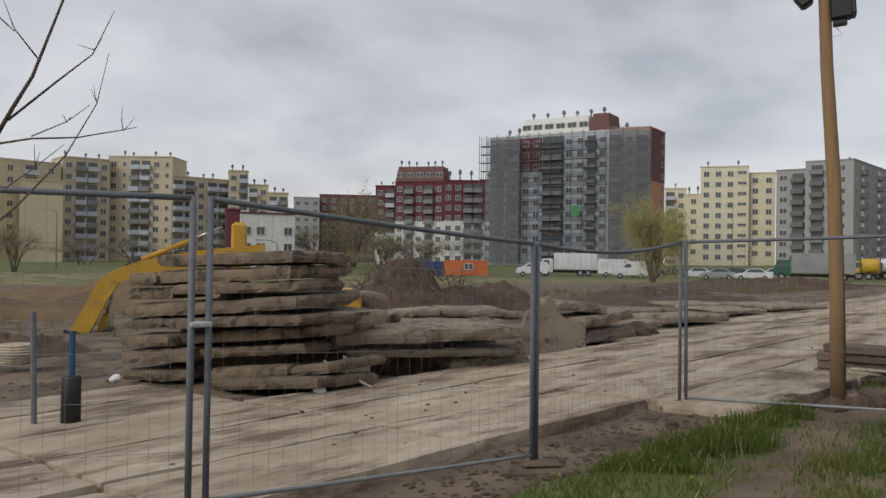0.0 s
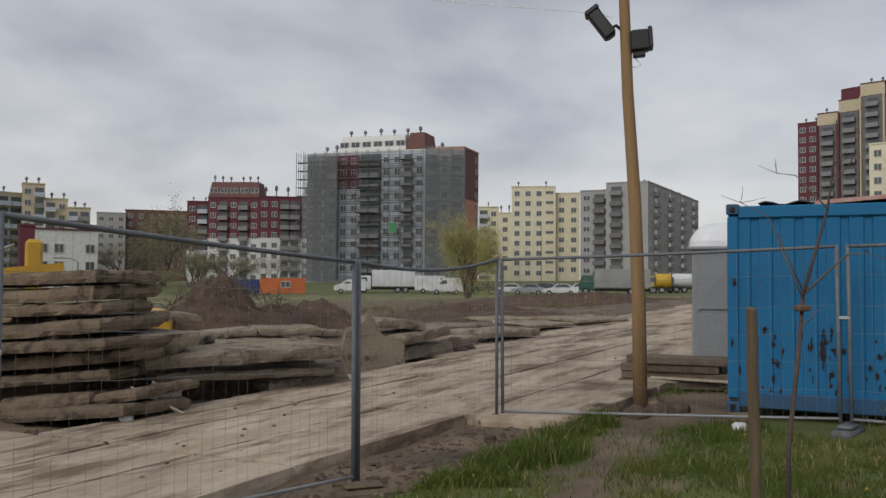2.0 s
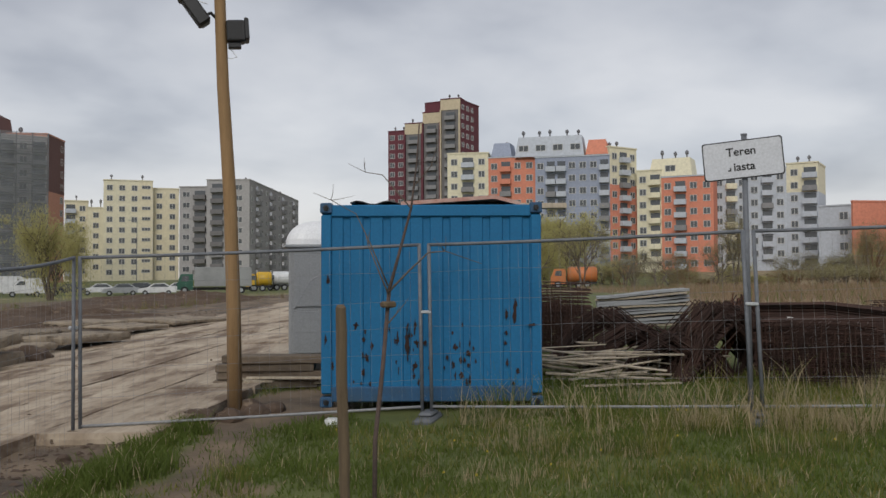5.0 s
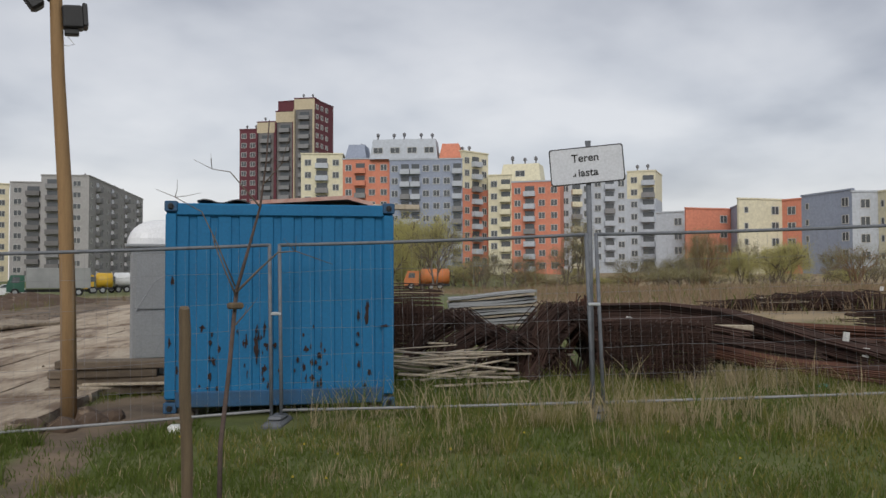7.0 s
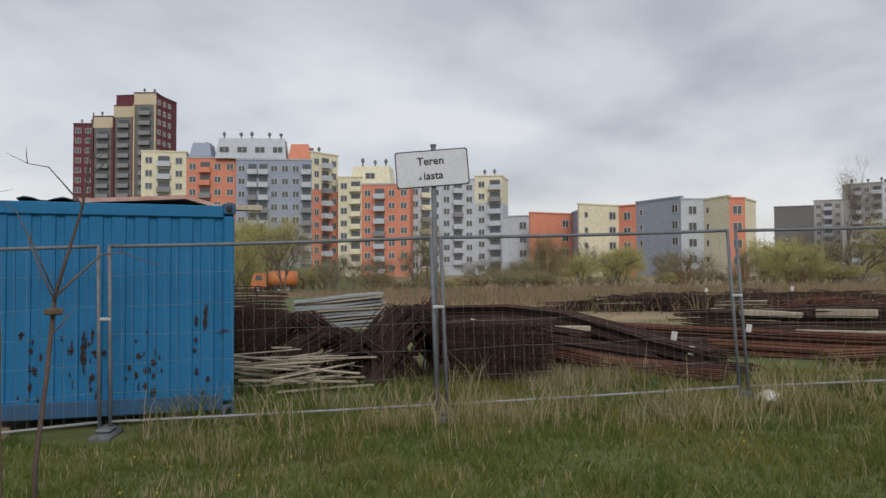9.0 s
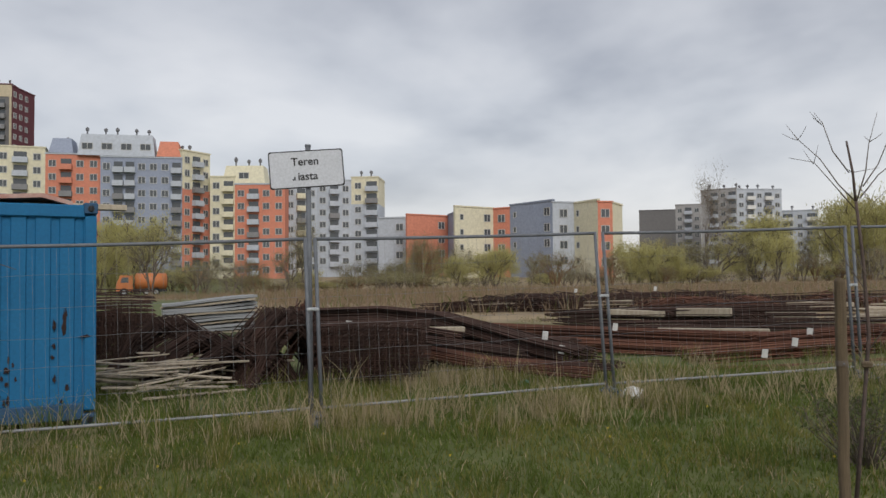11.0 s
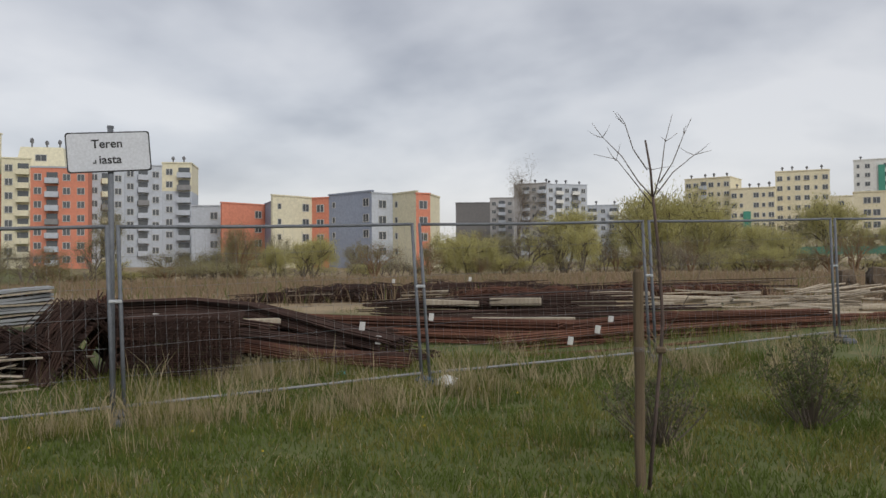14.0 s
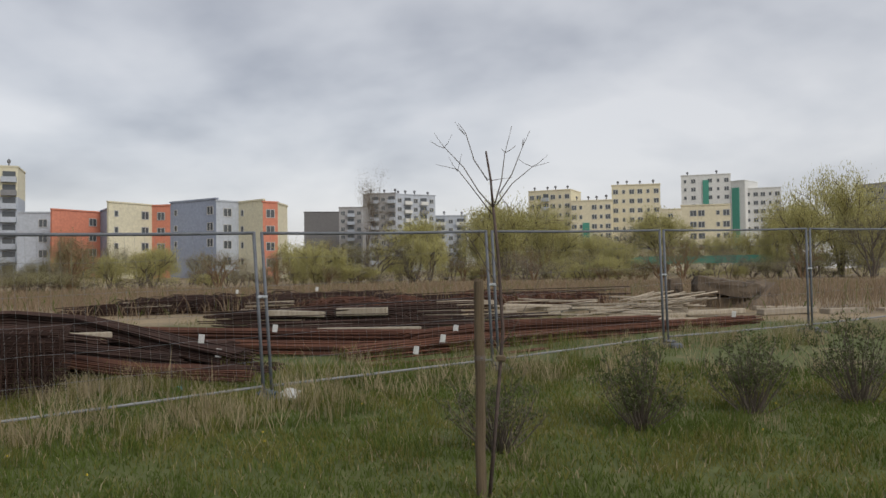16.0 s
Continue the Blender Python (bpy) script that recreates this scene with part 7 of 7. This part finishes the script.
def edge_place(rnd):
    """Longer green tufts by the slabs and the fence foot."""
    x, y, r, az = polar(rnd, 7.5, 12.0, 4, 34)
    s, w = sw(x, y)
    if not w < 4.5 + 0.3 * noise.noise(Vector((x, y, 2))) or rnd.uniform() > smooth_step(w + 0.8 * noise.noise(Vector((x * 1.2, y * 1.2, 6))), 2.0, 4.4) or rnd.uniform() < 1.7 * bare_soil(x, y) or s > 10.2:
        return None
    return x, y, rnd.uniform() < 0.06


def yard_place(rnd):
    x, y, r, az = polar(rnd, 10.5, 22, 44, 112)
    if noise.noise(Vector((x * 0.7, y * 0.7, 4))) < 0.0:
        return None
    return x, y, rnd.uniform() < 0.6


def meadow_place(rnd):
    x, y, r, az = polar(rnd, 23, 80, 47, 116)
    if rnd.uniform() > dry_meadow(x, y) or rnd.uniform() > 34 / r:
        return None
    return x, y, rnd.uniform() < 0.9


blades("lawn_grass", 120000, lawn_place, [GRASSBLADE, DRYBLADE, OLIVEBLADE], "short green spring lawn with stray dry blades", 1, (0.035, 0.105), 0.012)
blades("near_lawn", 26000, near_place, [GRASSBLADE, DRYBLADE], "short green lawn underfoot", 11, (0.035, 0.09), 0.012)
blades("back_lawn", 26000, back_place, [GRASSBLADE, DRYBLADE], "short green lawn behind the path", 12, (0.035, 0.1), 0.014)
blades("edge_grass", 7000, edge_place, [GRASSBLADE, DRYBLADE], "longer green grass along the fence foot", 2, (0.08, 0.2), 0.012)
blades("tall_grass", 3600, tall_place, [GRASSBLADE, DRYBLADE], "tall straw-coloured dry grass along the fence", 3, (0.16, 0.5), 0.010)
blades("yard_grass", 15000, yard_place, [GRASSBLADE, DRYBLADE], "mixed dry and green grass among the steel", 4, (0.05, 0.13), 0.010)
blades("meadow_grass", 60000, meadow_place, [GRASSBLADE, DRYMEADOW], "brown dry meadow grass", 5, (0.2, 0.6), 0.022)


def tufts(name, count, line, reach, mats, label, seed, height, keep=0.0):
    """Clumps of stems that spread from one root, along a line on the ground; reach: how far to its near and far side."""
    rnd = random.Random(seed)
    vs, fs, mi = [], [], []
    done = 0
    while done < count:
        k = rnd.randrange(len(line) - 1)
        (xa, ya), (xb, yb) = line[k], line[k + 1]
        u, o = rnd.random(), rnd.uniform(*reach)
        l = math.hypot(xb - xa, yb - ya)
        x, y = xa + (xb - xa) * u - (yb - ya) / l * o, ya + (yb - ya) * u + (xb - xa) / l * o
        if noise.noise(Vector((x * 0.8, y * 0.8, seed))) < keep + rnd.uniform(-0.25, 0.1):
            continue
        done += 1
        main = 0 if rnd.random() < 0.4 + 1.3 * noise.noise(Vector((x * 0.45, y * 0.45, 31))) else rnd.choice((1, 1, 2))
        big = rnd.uniform(0.5, 1.15)
        for j in range(rnd.randrange(14, 34)):
            px, py = x + rnd.gauss(0, 0.07), y + rnd.gauss(0, 0.07)
            z = ground_z(px, py) - 0.01
            h = rnd.uniform(*height) * big
            a, b = rnd.uniform(0, 6.28), rnd.uniform(0, 6.28)
            w, q = rnd.uniform(0.002, 0.0042), h * rnd.uniform(0.05, 0.55)
            dx, dy, ex, ey = math.cos(a) * w, math.sin(a) * w, math.cos(b) * q, math.sin(b) * q
            n = len(vs)
            vs += [(px - dx, py - dy, z), (px + dx, py + dy, z), (px - dx * 0.8 + ex * 0.35, py - dy * 0.8 + ey * 0.35, z + h * 0.6), (px + dx * 0.8 + ex * 0.35, py + dy * 0.8 + ey * 0.35, z + h * 0.6), (px + ex, py + ey, z + h)]
            fs += [(n, n + 1, n + 3, n + 2), (n + 2, n + 3, n + 4)]
            mi += [main if rnd.random() < 0.8 else rnd.randrange(len(mats))] * 2
    me = bpy.data.meshes.new(name)
    me.from_pydata(vs, [], fs)
    for m in mats:
        me.materials.append(m)
    me.polygons.foreach_set("material_index", mi)
    me.update()
    return tagged(new(name, me), label, "grass", kind="stuff")


FENCE_LINE = [p[:2] for p in FENCE[4:]]
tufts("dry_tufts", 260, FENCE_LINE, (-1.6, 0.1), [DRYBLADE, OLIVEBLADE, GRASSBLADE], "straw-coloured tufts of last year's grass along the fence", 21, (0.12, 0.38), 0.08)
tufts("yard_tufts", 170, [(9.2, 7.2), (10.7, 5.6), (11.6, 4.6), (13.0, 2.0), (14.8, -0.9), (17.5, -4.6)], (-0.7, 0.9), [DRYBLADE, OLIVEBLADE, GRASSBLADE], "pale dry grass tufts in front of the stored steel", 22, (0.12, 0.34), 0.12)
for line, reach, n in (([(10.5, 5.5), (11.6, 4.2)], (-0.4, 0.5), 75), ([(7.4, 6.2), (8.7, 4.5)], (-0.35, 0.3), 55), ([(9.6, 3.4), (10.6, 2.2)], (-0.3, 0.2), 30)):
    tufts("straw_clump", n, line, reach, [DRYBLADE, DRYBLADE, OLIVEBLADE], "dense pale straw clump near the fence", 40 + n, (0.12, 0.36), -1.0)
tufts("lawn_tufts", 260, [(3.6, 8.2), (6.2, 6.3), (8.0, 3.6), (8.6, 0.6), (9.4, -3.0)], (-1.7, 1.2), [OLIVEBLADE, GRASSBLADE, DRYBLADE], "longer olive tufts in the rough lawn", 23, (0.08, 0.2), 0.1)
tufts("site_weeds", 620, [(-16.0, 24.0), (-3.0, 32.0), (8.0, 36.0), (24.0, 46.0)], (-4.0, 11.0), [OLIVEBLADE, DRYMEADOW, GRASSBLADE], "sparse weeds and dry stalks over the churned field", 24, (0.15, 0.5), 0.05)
s = Shape()
rnd = random.Random(12)
for k in range(46):
    a, r = radians(rnd.uniform(2, 108)), rnd.uniform(5.6, 10.5)
    x, y = r * math.sin(a), r * math.cos(a)
    if bare_soil(x, y) < 0.2:
        s.tube([(x, y, ground_z(x, y) + 0.07), (x, y, ground_z(x, y) + 0.085)], [0.011, 0.008], 6)
tagged(part("dandelions", s, [material("dandelion_yellow", (0.55, 0.42, 0.04), rough=0.8, bump=0)]), "scattered yellow dandelions in the lawn", "flowers", kind="stuff")

# ---- parked vehicles and site cabins across the field ----
PAINTS = {"white": material("white_car_paint", (0.80, 0.81, 0.82), rough=0.35, scale=1, bump=0), "silver": material("silver_car_paint", (0.42, 0.44, 0.46), rough=0.3, metal=0.3, scale=1, bump=0),
          "green": material("dark_green_cab_paint", (0.03, 0.12, 0.08), rough=0.4, scale=1, bump=0), "tarp": material("grey_truck_tarp", (0.33, 0.34, 0.34), rough=0.8, scale=0.5, bump=0.1),
          "orange": material("orange_tank_paint", (0.62, 0.20, 0.06), rough=0.5, scale=0.8, bump=0), "yellow": material("yellow_truck_paint", (0.68, 0.42, 0.03), rough=0.5, scale=0.8, bump=0),
          "boxwhite": material("white_truck_box", (0.76, 0.78, 0.79), rough=0.5, scale=0.4, bump=0), "cabin": material("orange_cabin_paint", (0.70, 0.19, 0.05), rough=0.6, scale=0.4, bump=0),
          "blue": material("dark_blue_cabin_paint", (0.04, 0.08, 0.24), rough=0.6, scale=0.4, bump=0), "dark": material("dark_car_paint", (0.05, 0.055, 0.07), rough=0.35, scale=1, bump=0)}


def wheels(v, xs, r, half):
    for x in xs:
        for y in (-half, half - 0.24):
            w = part("wheel", Shape().tube([(x, y, r), (x, y + 0.24, r)], r, 14), [TYRE], v)
            part("rim", Shape().tube([(x, y - 0.012, r), (x, y + 0.252, r)], r * 0.55, 10), [PAINTS["silver"]], w)


def truck(x, y, ang, label, length, height, cab, box, tank=False, cab_len=1.9):
    v = thing("truck", label, "truck", "parked vehicles", at=pose(x, y, level(x, y), 0, 0, ang))
    s = Shape().outline([(0, 0.55), (cab_len, 0.55), (cab_len, 2.5), (0.45, 2.5), (0.12, 1.6), (0, 1.4)], -1.15, 1.15)
    c = part("cab", s, [PAINTS[cab]], v)
    part("windscreen", Shape().outline([(0.10, 1.55), (0.17, 1.53), (0.47, 2.35), (0.40, 2.4)], -1.0, 1.0), [GLASS], c)
    part("side_window", Shape().outline([(0.5, 1.6), (1.4, 1.6), (1.4, 2.25), (0.65, 2.25)], -1.17, 1.17), [GLASS], c)
    part("chassis", Shape().box((0.3, -0.5, 0.5), (length, 0.5, 0.85)), [BLACK], v)
    if tank:
        part("tank", Shape().tube([(cab_len + 0.2, 0, 1.75), (cab_len + 0.35, 0, 1.75), (length - 0.15, 0, 1.75), (length, 0, 1.75)], [0.7, 1.05, 1.05, 0.7], 18), [PAINTS[box]], v, smooth=True)
    else:
        part("box_body", Shape().box((cab_len + 0.15, -1.25, 0.95), (length, 1.25, height), 0, 0.04), [PAINTS[box]], v)
        part("bumper", Shape().box((length - 0.1, -1.2, 0.5), (length + 0.02, 1.2, 0.7), 0, 0.02), [BLACK], v)
    wheels(v, (0.9, length - 2.4, length - 1.3), 0.48, 1.2)
    return v


def van(x, y, ang, label, col="white", length=5.6, height=2.5):
    v = thing("van", label, "van", "parked vehicles", at=pose(x, y, level(x, y), 0, 0, ang))
    out = [(0, 0.45), (0, 1.0), (0.25, 1.2), (0.95, 1.35), (1.7, height - 0.1), (2.0, height), (length - 0.1, height), (length, height - 0.2), (length, 0.45)]
    part("body", Shape().outline(out, -0.98, 0.98), [PAINTS[col]], v)
    part("windscreen", Shape().outline([(0.93, 1.38), (1.0, 1.36), (1.66, height - 0.22), (1.6, height - 0.2)], -0.85, 0.85), [GLASS], v)
    part("side_window", Shape().outline([(1.25, 1.4), (2.3, 1.4), (2.3, height - 0.35), (1.75, height - 0.35)], -1.0, 1.0), [GLASS], v)
    part("bumper", Shape().box((-0.05, -0.95, 0.35), (0.15, 0.95, 0.6), 0, 0.02), [BLACK], v)
    wheels(v, (0.95, length - 1.1), 0.34, 1.0)


def car(x, y, ang, label, col, length=4.3):
    v = thing("car", label, "car", "parked vehicles", at=pose(x, y, level(x, y), 0, 0, ang))
    k = length / 4.3
    part("body", Shape().outline([(0, 0.35), (0, 0.68), (0.2, 0.82), (1.15 * k, 0.95), (3.6 * k, 0.98), (4.15 * k, 0.95), (length, 0.75), (length, 0.35)], -0.88, 0.88), [PAINTS[col]], v)
    g = part("roof", Shape().outline([(1.1 * k, 0.95), (1.75 * k, 1.42), (3.0 * k, 1.46), (3.85 * k, 0.97)], -0.74, 0.74), [PAINTS[col]], v)
    part("side_window", Shape().outline([(1.35 * k, 0.99), (1.85 * k, 1.36), (2.95 * k, 1.39), (3.55 * k, 1.0)], -0.76, 0.76), [GLASS], g)
    wheels(v, (0.8 * k, 3.45 * k), 0.31, 0.9)


truck(14.0, 124.2, -8, "white box truck parked beyond the field", 8.2, 3.3, "white", "boxwhite")
van(27.0, 117.0, 172, "white delivery van parked beyond the field", "white", 5.8, 2.45)
van(10.2, 119.6, -6, "small white van parked beyond the field", "white", 4.4, 2.0)
truck(40.4, 104.9, -22, "grey-tarped truck with a dark green cab", 9.0, 3.35, "green", "tarp")
truck(53.6, 113.3, -26, "yellow tank truck parked behind the site", 3.6, 2.4, "yellow", "yellow", True, 1.2)
truck(57.2, 114.9, -26, "white tank truck parked behind the site", 4.2, 2.4, "white", "boxwhite", True, 1.0)
truck(80.0, 79.1, -46.5, "orange tanker truck parked past the container", 5.9, 3.0, "orange", "orange", True)
van(21.8, 110.2, -12, "white van parked at the edge of the field", "white", 4.6, 2.2)
for n, (x, y, ang, col, lab) in enumerate(((31.6, 105.8, -17, "silver", "silver car parked beyond the field"), (35.8, 112.8, -17, "dark", "dark car in the parking row"), (34.8, 102.7, -19, "white", "white car parked beyond the field"),
                                           (38.6, 119.3, -18, "silver", "silver car in the back parking row"), (31.0, 112.5, -16, "white", "white car in the parking row"), (27.5, 113.5, -16, "dark", "dark car in the parking row"), (41.5, 113.8, -20, "white", "white car in the back row"))):
    car(x, y, ang, lab, col)


def site_cabin(x, y, ang, l, h, col, label, window):
    v = thing("site_cabin", label, "site cabin", "site cabins", at=pose(x, y, level(x, y) - 0.05, 0, 0, ang))
    part("body", Shape().box((0, 0, 0), (l, 2.4, h), 0, 0.03), [PAINTS[col]], v)
    s = Shape()
    for k in range(int(l / 0.3)):
        s.box((0.1 + 0.3 * k, -0.03, 0.15), (0.22 + 0.3 * k, 0.0, h - 0.15))
    part("ribs", s, [PAINTS[col]], v)
    part("roof", Shape().box((-0.05, -0.05, h), (l + 0.05, 2.45, h + 0.1), 0, 0.02), [PAINTS[col]], v)
    if window:
        w = part("window", Shape().box((l * 0.45, -0.06, 0.9), (l * 0.45 + 1.3, -0.031, 1.8)), [FRAMEWHITE], v)
        for k in range(2):
            part("pane", Shape().box((l * 0.45 + 0.1 + 0.6 * k, -0.07, 1.0), (l * 0.45 + 0.6 + 0.6 * k, -0.061, 1.7)), [GLASS], w)


site_cabin(0.2, 118.0, -1.5, 6.0, 2.1, "cabin", "orange site cabin with a white-framed window", True)
site_cabin(-5.6, 119.2, -1.5, 5.7, 1.9, "blue", "dark blue storage cabin beside the orange one", False)
s = Shape()
for k in range(14):
    s.tube([(2.2 * k, 0, 0), (2.2 * k, 0, 1.5)], 0.05, 5)
    if k:
        s.box((2.2 * k - 2.2, -0.03, 0.3), (2.2 * k, 0.03, 1.45))
tagged(part("panel_fence", s, [WALLS["green"]], at=pose(135.5, -24.5, 3.2, 0, 0, -103)), "long green panel fence in front of the blocks", "fence")
for x, y, h in ((64.0, 190.0, 13.0), (-54, 120, 8.0), (-13.5, 70, 3.4)):
    l = thing("street_lamp", "slim grey street lamp", "lamp", "street lamps", at=pose(x, y, level(x, y)))
    part("post", Shape().tube([(0, 0, 0), (0, 0, h)], [0.1, 0.05], 8), [GALV], l)
    part("arm", Shape().tube([(0, 0, h), (-0.5, 0, h + 0.25), (-1.2, 0, h + 0.3)], 0.035, 6), [GALV], l)
    part("lamp_head", Shape().box((-1.8, -0.12, h + 0.24), (-1.15, 0.12, h + 0.36), 0, 0.03), [GREYPLASTIC], l)
